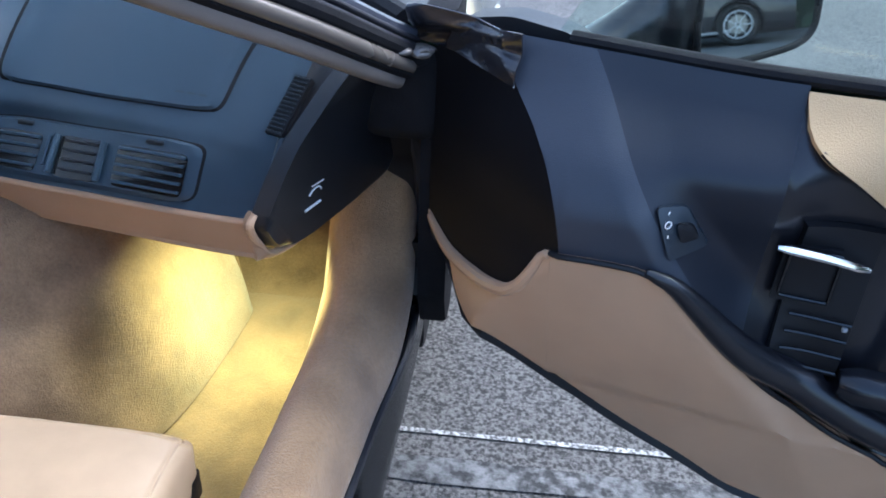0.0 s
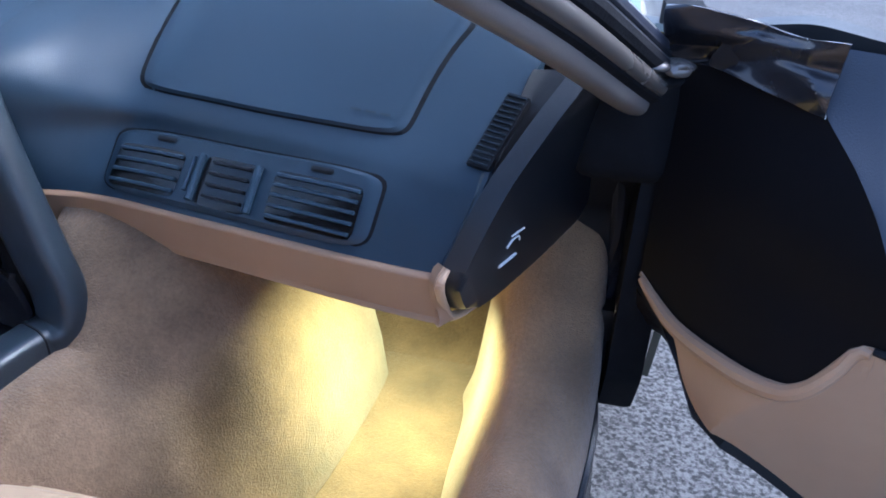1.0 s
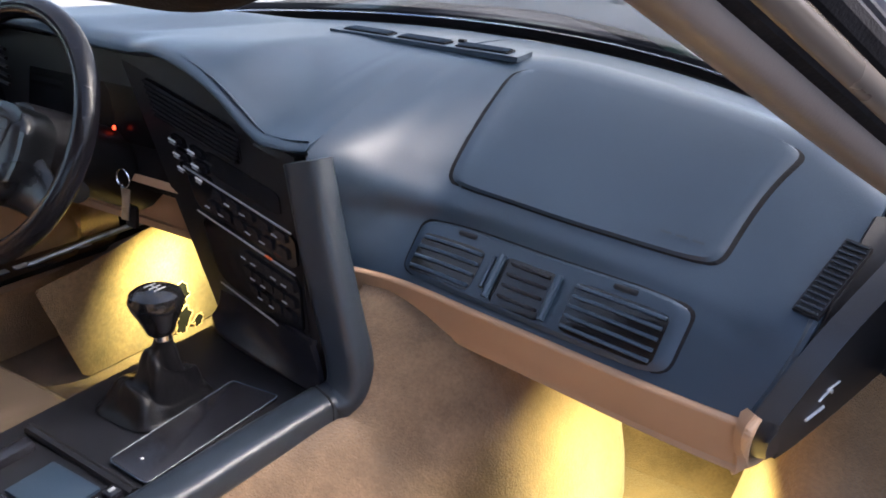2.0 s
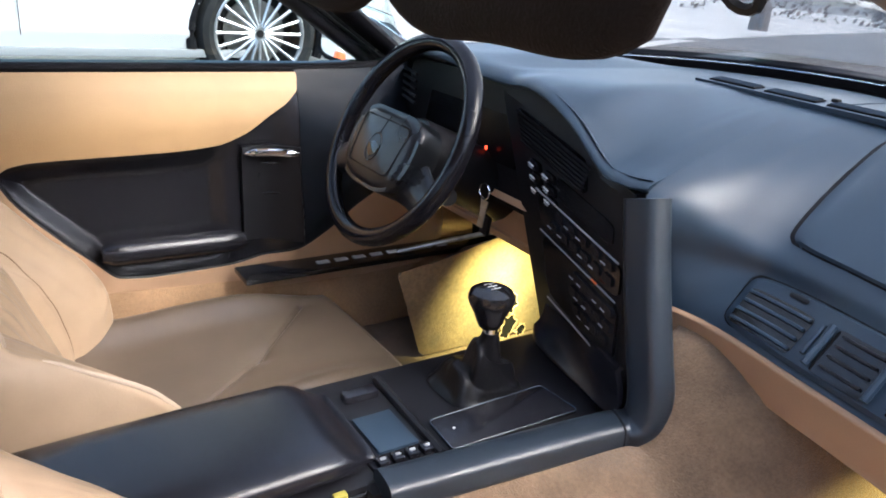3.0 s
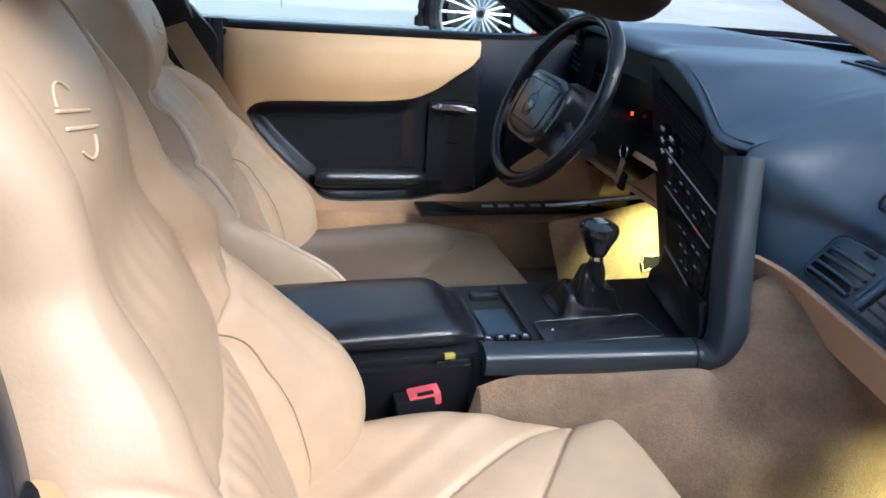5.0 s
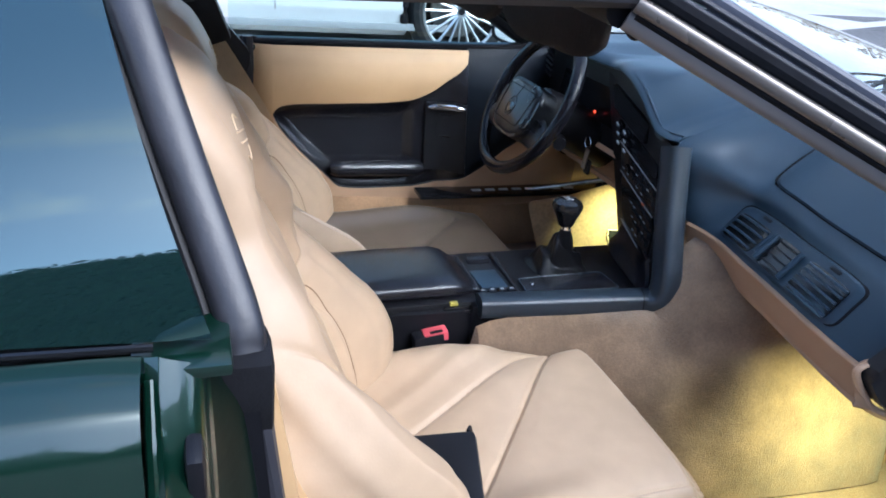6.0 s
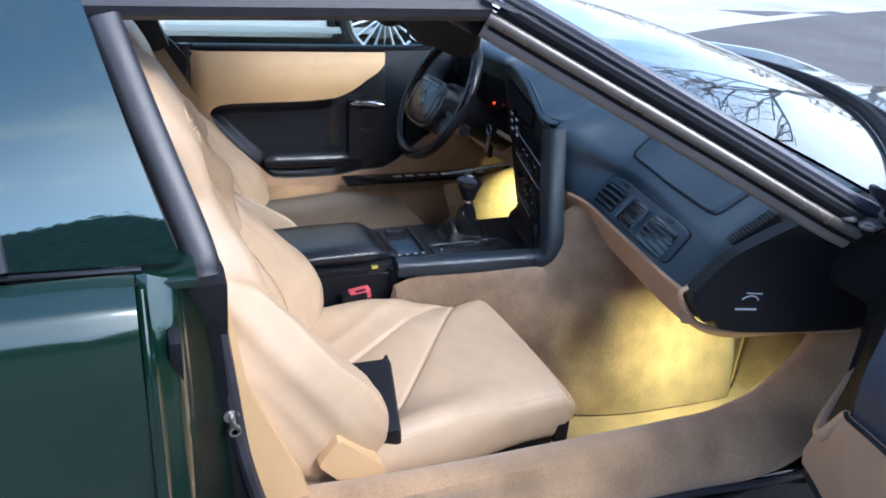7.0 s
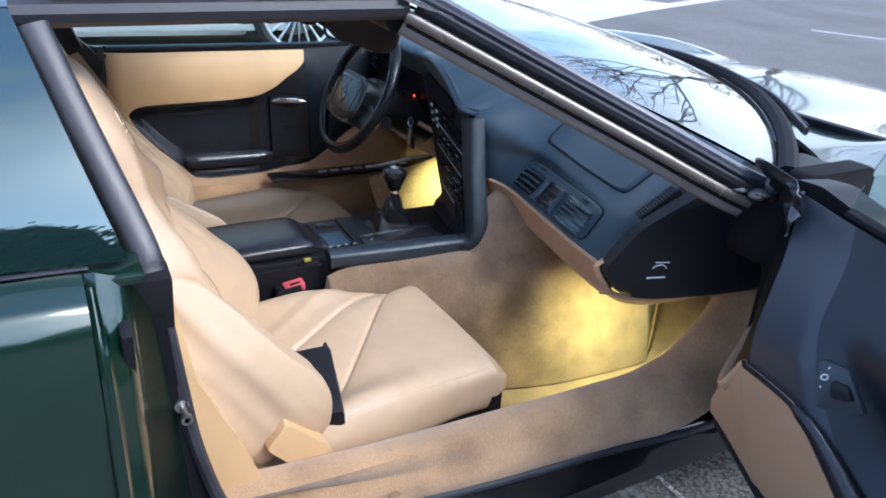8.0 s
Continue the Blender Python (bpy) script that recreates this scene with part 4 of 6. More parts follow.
part("key", box((0.010, 0.003, 0.045), (-0.008, 0.004, -0.048), 0.001, turn=pose(0, 0, 0, 0, -10, -30)), STEEL, keys)
part("key_fob", box((0.022, 0.009, 0.036), (0.006, 0.006, -0.072), 0.004, turn=pose(0, 0, 0, 0, 6, 0)), BLACK, keys, "black fob")

# ---- centre console ----
con = group_at("centre_console", (0, 0, 0), car, "black centre console with armrest and switches")
part("console_body", box((0.235, 0.46, 0.10), (0.012, -0.12, 0.432), 0.010), BLACK, con, "black console top")
part("side_panel", prism(rounded([(-0.80, 0.25), (-0.350, 0.30), (-0.332, 0.33), (-0.332, 0.455), (-0.36, 0.470), (-0.80, 0.478)], 0.012), lambda a, b, c: (-0.12 + c, a, b), 0.245, 0.004), BLACK, con, "black console side")


def lid_ring(y):
    e = step(-0.325, -0.375, y)
    zt = 0.494 + 0.027 * (0.15 + 0.85 * e) - 0.010 * step(-0.5, -0.8, y)
    w = 0.093 - 0.018 * (1 - e)
    prof = []
    for k in range(40):
        t = 2 * math.pi * k / 40
        c, s = math.cos(t), math.sin(t)
        px = w * math.copysign(abs(c) ** 0.42, c)
        pz = (zt + 0.480) / 2 + (zt - 0.480) / 2 * math.copysign(abs(s) ** 0.72, s)
        prof.append((0.008 + px, y, pz))
    return prof


part("armrest_lid", rings([lid_ring(y) for y in [-0.322, -0.325, -0.332, -0.345, -0.36, -0.38, -0.42, -0.5, -0.6, -0.7, -0.80]]), BLACK_SOFT, con, "padded black armrest lid")
part("lid_base", box((0.19, 0.47, 0.016), (0.018, -0.565, 0.476), 0.004), BLACK, con, "black lid base")
part("latch", box((0.012, 0.055, 0.014), (0.112, -0.375, 0.470), 0.003), BLACK_GLOSS, con, "black lid latch")
part("latch_tab", box((0.010, 0.016, 0.007), (0.116, -0.383, 0.484), 0.002), YELLOW, con, "small yellow tab")
part("worn_strip", tube([(0.117, -0.345, 0.468), (0.117, -0.56, 0.468)], 0.0016, 5), STEEL, con, "thin worn edge")
part("switch_plate", box((0.165, 0.085, 0.010), (0.020, -0.288, 0.482), 0.003), BLACK, con)
part("ash_slider", box((0.075, 0.055, 0.006), (0.038, -0.285, 0.488), 0.002), DASH, con, "slate sliding cover")
part("toggle", box((0.020, 0.050, 0.016), (-0.045, -0.278, 0.490), 0.005), BLACK_SOFT, con, "black rocker switch")
for k in range(4):
    y = -0.317 + 0.020 * k
    part("button", box((0.016, 0.015, 0.010), (0.092, y, 0.490), 0.003), BLACK_SOFT, con)
    part("legend", box((0.004, 0.007, 0.002), (0.092, y, 0.4955), 0.0005), GREY_MARK, con, "white printed mark")
part("divider", tube([(-0.075, -0.236, 0.488), (0.108, -0.244, 0.488)], 0.0065, 8), BLACK, con, "raised black rib")
INSET = rounded([(0.040, -0.222), (0.104, -0.226), (0.108, -0.022), (0.036, -0.030)], 0.008)
part("ashtray_door", prism(INSET, lambda a, b, c: (a, b, 0.482 + c), 0.0045, 0.0015), BLACK_SOFT, con, "black ashtray door with a fine outline")
part("outline", tube([(a, b, 0.4865) for a, b in INSET], 0.0008, 4, closed=True), DASH, con)
part("white_dot", box((0.003, 0.003, 0.001), (0.069, -0.201, 0.4875), 0.0003), WHITE_MARK, con, "tiny white speck")
skirt_hi = spline([(0.140, 0.008, 0.560), (0.03, 0.055, 0.545), (-0.10, 0.098, 0.530)], 20)
skirt_lo = spline([(0.160, 0.004, 0.492), (0.045, 0.024, 0.490), (-0.055, 0.046, 0.490), (-0.10, 0.075, 0.490)], 20)
part("stack_skirt", grid(lambda u, v: skirt_lo[int(round(u * 20))].lerp(skirt_hi[int(round(u * 20))], v) + Vector((0, 0.006, -0.004)) * math.sin(math.pi * v), 20, 6, 0.008), BLACK_SOFT, con, "black sloping panel between console and stack")
part("skirt_edge", tube(skirt_lo, 0.0055, 8), BLACK_SOFT, con, "rounded black edge of the sloping panel")
part("skirt_edge", tube(skirt_hi, 0.0040, 8), BLACK_SOFT, con)
part("trim_joint", tube([(0.1655, -0.010, 0.4872), (0.1662, -0.008, 0.4873)], 0.0258, 24, flat=0.82, square=0.5), BLACK_MATTE, con, "joint in the slate trim")

# gear lever
gear = group_at("gear_lever", (0, 0, 0), car, "black six-speed gear lever with leather boot")
KB, KT = Vector((-0.012, -0.112, 0.484)), Vector((0.014, -0.115, 0.580))


def boot_ring(t):
    c = KB + (KT - KB) * t
    w = 0.040 * (1 - t) ** 1.4 + 0.011
    l = 0.050 * (1 - t) ** 1.4 + 0.011
    p = 0.45 + 0.55 * t
    out = []
    for k in range(56):
        a = 2 * math.pi * k / 56
        fold = math.sin(math.pi * t) ** 0.7 * (0.16 * abs(math.sin(2.5 * a + 5 * t + 0.6)) - 0.10 + 0.16 * noise.noise((math.cos(a) * 1.6, math.sin(a) * 1.6, t * 3)))
        f = 1 + fold
        sag = 0.008 * math.sin(14 * t + 3.0 * math.sin(a + 0.5)) * t * (1 - t) * 4
        out.append((c.x + w * f * math.copysign(abs(math.cos(a)) ** p, math.cos(a)), c.y + l * f * math.copysign(abs(math.sin(a)) ** p, math.sin(a)), c.z + sag))
    return out


part("boot", rings([boot_ring(t) for t in steps(0, 1, 44)]), BOOT, gear, "creased black leather boot", angle=80)
part("collar", tube([KT - Vector((0, 0, 0.006)), KT + Vector((-0.001, 0, 0.010))], 0.010, 14), CHROME, gear, "chrome collar")
kz = [(0.0, 0.010), (0.004, 0.015), (0.014, 0.0185), (0.026, 0.0235), (0.038, 0.029), (0.047, 0.031), (0.055, 0.028), (0.060, 0.020), (0.062, 0.008)]
knob_loops = [[(KT.x - 0.004 + r * math.cos(2 * math.pi * k / 22), KT.y + r * 1.05 * math.sin(2 * math.pi * k / 22) + h * -0.05, KT.z + h + 0.004) for k in range(22)] for h, r in kz]
part("knob", rings(knob_loops), BLACK_GLOSS, gear, "glossy black knob")
for k in range(3):
    part("shift_mark", box((0.0012, 0.016, 0.001), (KT.x - 0.012 + 0.008 * k, KT.y - 0.003, KT.z + 0.0663), 0.0002), GREY_MARK, gear)
part("shift_mark", box((0.018, 0.0012, 0.001), (KT.x - 0.004, KT.y - 0.003, KT.z + 0.0663), 0.0002), GREY_MARK, gear)

# driver's footwell wall with torn carpet, sill plate with a worn name strip
KICK = [(0.098, 0.236), (0.026, 0.444), (0.125, 0.456), (0.268, 0.488), (0.62, 0.488), (0.62, 0.236)]
part("footwell_carpet", prism(rounded(KICK, 0.010), lambda a, b, c: (-0.60 + c, a + 0.75 * (0.13 - c) * step(0.24, 0.10, a), b - 0.55 * (0.13 - c) * step(0.25, 0.44, b)), 0.13, 0.008, 3), KICK_CARPET, car, "tan carpet on the driver's footwell wall, worn through")
for k, (hy, hz, ra, rb, ph) in enumerate(((0.327, 0.326, 0.034, 0.021, -0.5), (0.333, 0.262, 0.019, 0.030, -0.3), (0.372, 0.246, 0.016, 0.013, 0.2))):
    o = []
    for q in range(34):
        t = 2 * math.pi * q / 34
        w = 1 + 0.55 * noise.noise((math.cos(t) * 1.8, math.sin(t) * 1.8, k * 3.1)) + 0.22 * noise.noise((math.cos(t) * 5, math.sin(t) * 5, 9 + k))
        a, b = ra * w * math.cos(t), rb * w * math.sin(t)
        o.append((hy + a * math.cos(ph) - b * math.sin(ph), hz + a * math.sin(ph) + b * math.cos(ph)))
    part("torn_hole", prism(o, lambda a, b, c: (-0.4690 + c, a, b), 0.0035), BLACK_CARPET, car, "ragged hole torn in the carpet")
    rag = [(-0.4650 + 0.002 * noise.noise((a * 90, b * 90, k)), a, b) for a, b in o]
    part("torn_edge", tube(rag, [0.0014 + 0.0012 * abs(noise.noise((a * 60, b * 60, 4.0))) for _, a, b in rag], 5, closed=True), EMBOSS, car, "pale frayed edge")
part("sill_plate", box((0.075, 0.60, 0.012), (-0.612, 0.05, 0.424), 0.004), BLACK_GLOSS, car, "black sill plate with a worn silver name strip")
for k in range(8):
    y = -0.075 + 0.042 * k
    part("name_bar", box((0.015, 0.028, 0.002), (-0.606, y, 0.4312), 0.0006), GREY_MARK if k < 4 else WHITE_MARK, car, "worn silver letter bar")
part("sill_end", tube(spline([(-0.60, 0.10, 0.432), (-0.56, 0.20, 0.458), (-0.50, 0.262, 0.490), (-0.49, 0.275, 0.494)], 16), 0.006, 8), STEEL, car, "pale worn sill plate edge")

# ---- seats ----
def near_line(p, a, b):
    """Distance of p from the segment a b, in plan."""
    dx, dy = b[0] - a[0], b[1] - a[1]
    t = max(0.0, min(1.0, ((p[0] - a[0]) * dx + (p[1] - a[1]) * dy) / (dx * dx + dy * dy)))
    return math.hypot(p[0] - a[0] - dx * t, p[1] - a[1] - dy * t), t


def section(front, rear, p):
    """Angles round a rounded section, evenly spaced across its front and its rear."""
    out = []
    for n, sg in ((front, 1), (rear, -1)):
        for k in range(n):
            w = sg * math.sin(math.pi / 2 * (1 - 2 * (k + 0.5) / n))
            c = math.copysign(abs(w) ** (1 / p), w)
            out.append((c, sg * math.sqrt(max(0.0, 1 - c * c))))
    return out


def groove(d, width, depth, puff):
    """A sewn seam: a narrow groove between soft, padded sides."""
    return -depth * math.exp(-(d / width) ** 2) - puff * math.exp(-(d / 0.022) ** 2)


def seat(cx, dy, cy, dz, slope, out, label):
    """A bolstered bucket seat; out: +1 when its outer side is the car's right."""
    s = group_at("seat", (cx, -0.40 + dy, 0.236), car, label)
    ox, oy, oz = -cx, 0.40 - dy, -0.236
    half = smooth_curve([(0.35, 0.21), (0.42, 0.246), (0.52, 0.264), (0.60, 0.262), (0.68, 0.240), (0.75, 0.212), (0.80, 0.182), (0.845, 0.158), (0.92, 0.150), (0.975, 0.130), (1.005, 0.098), (1.018, 0.04)])
    bol = smooth_curve([(0.35, 0.03), (0.40, 0.075), (0.45, 0.118), (0.50, 0.132), (0.55, 0.125), (0.60, 0.096), (0.66, 0.074 if out < 0 else 0.066), (0.73, 0.058 if out < 0 else 0.040), (0.79, 0.038 if out < 0 else 0.026), (0.84, 0.012 if out < 0 else 0.014), (1.018, 0.0)])
    thk = smooth_curve([(0.35, 0.055), (0.5, 0.058), (0.75, 0.054), (0.82, 0.046), (0.90, 0.054), (0.97, 0.05), (1.005, 0.035), (1.018, 0.012)])
    seam = smooth_curve([(0.35, 0.105), (0.45, 0.118), (0.55, 0.132), (0.63, 0.148), (0.70, 0.150), (0.78, 0.120), (0.84, 0.105)])
    back = lambda z: -0.722 - slope * (z - 0.40) + (0.018 if out > 0 else 0.012) * step(0.78, 0.95, z) + (0.014 * bump_at(z, 0.82, 0.07) if out > 0 else 0.0) - (0.0 if out > 0 else 0.012) * step(0.66, 0.80, z)
    # waist and shoulder of the inner bolster
    inner = smooth_curve([(0.35, 0.0), (0.50, 0.0), (0.57, -0.018), (0.62, -0.046), (0.65, -0.066), (0.70, -0.054), (0.76, -0.048), (0.81, -0.030), (0.85, -0.008), (0.90, 0.0), (1.02, 0.0)]) if out < 0 else smooth_curve([(0.35, 0.0), (0.68, 0.0), (0.74, 0.014), (0.79, 0.026), (0.84, 0.024), (0.89, 0.014), (0.95, 0.002), (1.02, 0.0)])
    # sewn lines of the backrest, in half width and height: across the back, up the bolster, down beside the insert, round the neck
    SEAMS = (((0.0, 0.646), (0.08, 0.644)), ((0.08, 0.644), (0.148, 0.628)), ((0.148, 0.628), (0.190, 0.690)), ((0.190, 0.690), (0.215, 0.750)),
             ((0.148, 0.628), (0.150, 0.560)), ((0.150, 0.560), (0.128, 0.400)), ((0.0, 0.830), (0.08, 0.826)), ((0.08, 0.826), (0.155, 0.808)))[:8 if out < 0 else 6]

    def skin(c, q, z):
        """A point of the backrest at the angle (c, q) of its section."""
        w, b, t = half(z), bol(z), thk(z)
        sx = math.copysign(abs(c) ** 0.62, c)
        x = w * sx
        ax = abs(x)
        y = back(z) + t + math.copysign(abs(q) ** 0.62, q) * t * (1.0 if q > 0 else 2.2)
        sg = max(0.0, (ax - seam(z)) / (w - seam(z)))
        if q > 0:
            k = min(1.0, q * 2.2)
            if sg > 0:
                y += b * math.sin(math.pi * 0.58 * min(1.0, sg) ** 0.75) * k
                # long folds beside the seam, and a rolled crest along the driver's inner bolster
                y += 0.0022 * math.sin(2 * math.pi * (4.5 * sg + 1.5 * noise.noise((z * 5, cx, 2.0)))) * bump_at(sg, 0.22, 0.16) * step(0.40, 0.47, z) * step(0.74, 0.66, z) * k
                if x * out < 0:
                    y += inner(z) * math.sin(math.pi * 0.58 * min(1.0, sg) ** 0.75) * k
                    crest = math.exp(-math.sqrt(((sg - 0.80) / 0.10) ** 2 + 0.06))
                    y += (0.026 if out < 0 else 0.0) * crest * step(0.40, 0.50, z) * step(0.86, 0.79, z) * (1 - 0.60 * math.exp(-((z - 0.638) / 0.013) ** 2)) * k
                    # small pinches along the crest
                    y += 0.0015 * noise.noise((sg * 5 + cx, z * 46 + sg * 20, 6.0)) * bump_at(sg, 0.72, 0.22) * step(0.45, 0.52, z) * step(0.80, 0.74, z) * k
                else:
                    # long soft folds down the outer bolster
                    y += 0.0040 * (noise.noise((sg * 4.2 + 0.8 * z, z * 2.5, cx + 5.0)) - 0.25) * step(0.10, 0.35, sg) * step(0.40, 0.46, z) * step(0.70, 0.60, z) * k
            else:
                y += 0.012 * (1 - (ax / seam(z)) ** 2) * step(0.84, 0.70, z)
            d = min(near_line((ax, z), a, e)[0] for a, e in SEAMS)
            y += groove(d, 0.0040, 0.0085, 0.0090) * k
            # gathers that run off the sewn lines
            y += 0.0046 * noise.noise((ax * 62, z * 9, cx * 7)) * math.exp(-((z - 0.61) / 0.050) ** 2) * (ax < 0.15) * k
            y += 0.0050 * noise.noise((ax * 42, z * 10, cx * 5)) * math.exp(-((z - 0.795) / 0.045) ** 2) * (1.0 if out < 0 else 0.3) * k
            y += 0.0034 * noise.noise((ax * 14 + z * 10, z * 46 - ax * 30, cx * 3)) * bump_at(sg, 0.45, 0.35) * step(0.62, 0.50, z) * k
            y += 0.0050 * noise.noise((x * 9 + z * 5, z * 7 - x * 4, 11.0 + cx)) * step(0.0, 0.2, sg) * k
        y += 0.0035 * noise.noise((x * 4.5 + cx * 3, z * 5, 3.3)) * (1 if q > 0 else 0)
        if x * out > 0:
            pull = 0.0022 * noise.noise((y * 13 + z * 7, z * 1.2 - y * 1.2, 4.0)) + 0.0062 * noise.noise((25 * (y + 0.75 * z), 2.5 * z, 1.0)) * step(0.34, 0.42, z) + 0.0022 * noise.noise((y * 30 + z * 17, z * 2 - y * 2, 9.0))
            x += out * pull * step(0.45, 0.85, abs(c)) * step(0.80, 0.66, z)
        return Vector((x + cx + ox, y + dy + oy, z + dz + oz))

    def on_front(x, z, off=0.0012):
        sx = max(-0.99, min(0.99, x / half(z)))
        c = math.copysign(abs(sx) ** (1 / 0.62), sx)
        return skin(c, math.sqrt(1 - c * c), z) + Vector((0, off, 0))

    loops = []
    ring = section(250, 60, 0.62)
    for z in steps(0.35, 0.86, 230) + steps(0.8622, 1.018, 50):
        loops.append([skin(c, q, z) for c, q in ring])
    part("backrest", rings(loops), LEATHER, s, "creased tan leather backrest with thick side bolsters", angle=75)
    # rolled seam along the crest of the inner bolster
    crest_x = lambda z: seam(z) + 0.80 * (half(z) - seam(z))
    for z0, z1, r in ((0.832, 0.648, 0.0062), (0.626, 0.50, 0.0042)) if out < 0 else ():
        zs = steps(z0, z1, 40)
        part("rolled_seam", tube([on_front(-out * (crest_x(z) + 0.0016 * noise.noise((z * 30, cx, 1.0))), z, -0.0012) for z in zs], [r * (0.35 + 0.65 * math.sin(math.pi * min(1.0, max(0.0, k / 40))) ** 0.5) for k in range(41)], 10), LEATHER_PALE, s, "pale rolled seam along the bolster")
    # cushion: two sewn lines meet at a corner; a raised roll along each side
    inn = -out
    if out > 0:
        LINES = (((inn * 0.205, -0.208), (out * 0.17, -0.50)), ((inn * 0.205, -0.208), (inn * 0.010, -0.56)))
    else:
        LINES = (((-0.125, -0.240), (0.010, -0.370)), ((0.010, -0.370), (0.112, -0.505)), ((0.112, -0.505), (0.165, -0.455)))
    tx, ty = (Vector(LINES[-1][1]) - Vector(LINES[-1][0])).normalized()
    apex = LINES[-1][0]
    loops = []
    y0, y1 = -0.135, -0.67
    for i in range(260):
        v = i / 259
        y = y0 + (y1 - y0) * v
        edge = min(1.0, 0.45 + 0.55 * step(0.0, 0.07, v))
        w = (0.196 + 0.040 * step(0.15, 0.65, v)) * (0.94 + 0.06 * step(0, 0.05, v))
        zb = 0.315
        lp = []
        for c, q in section(220, 50, 0.42):
            sx = math.copysign(abs(c) ** 0.42, c)
            x = w * sx
            top = 0.442 - 0.030 * step(0.15, 0.85, v)
            z = (top + zb) / 2 + (top - zb) / 2 * edge * math.copysign(abs(q) ** 0.42, q)
            if q > 0:
                k2 = min(1, q * 2)
                front = 0.20 if out > 0 else 0.02
                z += 0.034 * bump_at(abs(sx), 0.86, 0.22) * step(front, front + 0.40, v) * k2
                for a, e in LINES:
                    z += groove(near_line((x, y), a, e)[0], 0.0034, 0.0066, 0.0050) * k2
                across, run = (x - apex[0]) * ty - (y - apex[1]) * tx, (x - apex[0]) * tx + (y - apex[1]) * ty
                z += 0.0042 * noise.noise((across * 34, run * 2.2, cx)) * step(0.02, 0.12, run) * math.exp(-((across - 0.03) / 0.10) ** 2) * k2
                z += 0.016 * bump_at(x * inn, 0.13, 0.07) * bump_at(y, -0.42, 0.14) * k2
                z += 0.0024 * noise.noise((x * 4 + y * 3, y * 3.5 - x * 3, 7 + cx)) * k2
                z += 0.0010 * noise.noise((x * 60, y * 9, cx)) * step(0.10, 0.0, v) * k2
                z -= 0.0028 * math.exp(-((abs(sx) - 0.93) / 0.010) ** 2) * k2
            lp.append((x + cx + ox, y + cy + oy, z + dz + oz))
        loops.append(lp)
    part("cushion", rings(loops), LEATHER if out > 0 else LEATHER_BROWN, s, "tan leather cushion with diagonal seams and sewn edge" if out > 0 else "shiny dark brown leather cushion with a diagonal seam", angle=75)
    part("seat_base", box((0.36, 0.44, 0.10), (cx + ox, -0.39 + cy + oy, 0.285 + dz * 0.5 + oz), 0.012), BLACK, s, "black seat rail base")
    # recliner cover on the outer side
    cov = rounded([(-0.648, 0.452), (-0.615, 0.494), (-0.546, 0.426), (-0.532, 0.396), (-0.562, 0.362)], 0.007)
    part("recliner_cover", prism(cov, lambda a, b, c: (cx + ox + out * (0.236 + c), a + dy + oy, b + dz + oz), 0.036, 0.008), LEATHER_HARD, s, "tan plastic recliner cover")
    part("pivot", tube([(cx + ox + out * 0.21, -0.545 + dy + oy, 0.372 + dz + oz), (cx + ox + out * 0.250, -0.545 + dy + oy, 0.372 + dz + oz)], 0.012, 12), STEEL, s, "steel pivot")
    part("front_clip", box((0.012, 0.03, 0.045), (cx + ox + out * 0.19, -0.165 + cy + oy, 0.345 + dz + oz), 0.004), BLACK, s, "black front clip")

    # stitched badge on the headrest
    on_head = on_front
    for t0, t1 in ((0.6, 2.4), (3.8, 5.6)):
        part("headrest_badge", tube([on_head((0.062 if out > 0 else 0.020) + 0.024 * math.cos(t), (0.917 if out > 0 else 0.902) + 0.024 * math.sin(t)) for t in steps(t0, t1, 14)], 0.0009, 5), EMBOSS, s, "pale stitched badge")
    for k in range(2):
        part("headrest_badge", tube([on_head((0.056 if out > 0 else 0.020) + 0.030 * t, (0.922 if out > 0 else 0.909) - 0.011 * k + 0.007 * t) for t in steps(-1, 1, 8)], 0.0012, 5), EMBOSS, s)
    for sg in (1, -1):
        line = spline([(sg * ax, az, 0.0) for ax, az in ((0.004, 0.646), (0.08, 0.644), (0.148, 0.628), (0.150, 0.56), (0.130, 0.42))], 48)
        part("stitched_seam", tube([on_front(p.x, p.y, -0.0004) for p in line], 0.0012, 5), SEAM, s, "dark stitched seam")
    return s


seat(0.405, 0.0, 0.0, 0.0, 0.345, 1, "tan leather passenger bucket seat, creased and worn")
seat(-0.39, 0.036, 0.075, -0.055, 0.41, -1, "tan leather driver's bucket seat, creased and worn")

# buckles and belts
bk = part("seat_belt_buckle", box((0.030, 0.058, 0.12), (0.145, -0.432, 0.384), 0.006, turn=pose(0, 0, 0, 8, 0, 0)), BLACK, car, "black belt buckle beside the seat")
part("release_button", box((0.026, 0.046, 0.020), (0.144, -0.425, 0.438), 0.003, turn=pose(0, 0, 0, 8, 0, 0)), RED, bk, "red release button")
part("slot", box((0.007, 0.024, 0.008), (0.152, -0.425, 0.4458), 0.001, turn=pose(0, 0, 0, 8, 0, 0)), BLACK_MATTE, bk)
part("seat_pouch", box((0.165, 0.112, 0.058), (0.543, -0.536, 0.440), 0.010, turn=pose(0, 0, 0, 8, 12, -12)), BLACK, None, "")
pouch = bpy.data.objects["seat_pouch"]
part("zip", tube(spline([(0.473, -0.476, 0.480), (0.543, -0.490, 0.470), (0.618, -0.505, 0.455)], 12), 0.0022, 6), BLACK_GLOSS, pouch, "black zip")
part("wrist_strap", tube(spline([(0.473, -0.478, 0.482), (0.465, -0.472, 0.482), (0.460, -0.468, 0.470)], 8), 0.003, 6), BLACK_SOFT, pouch, "short black strap")
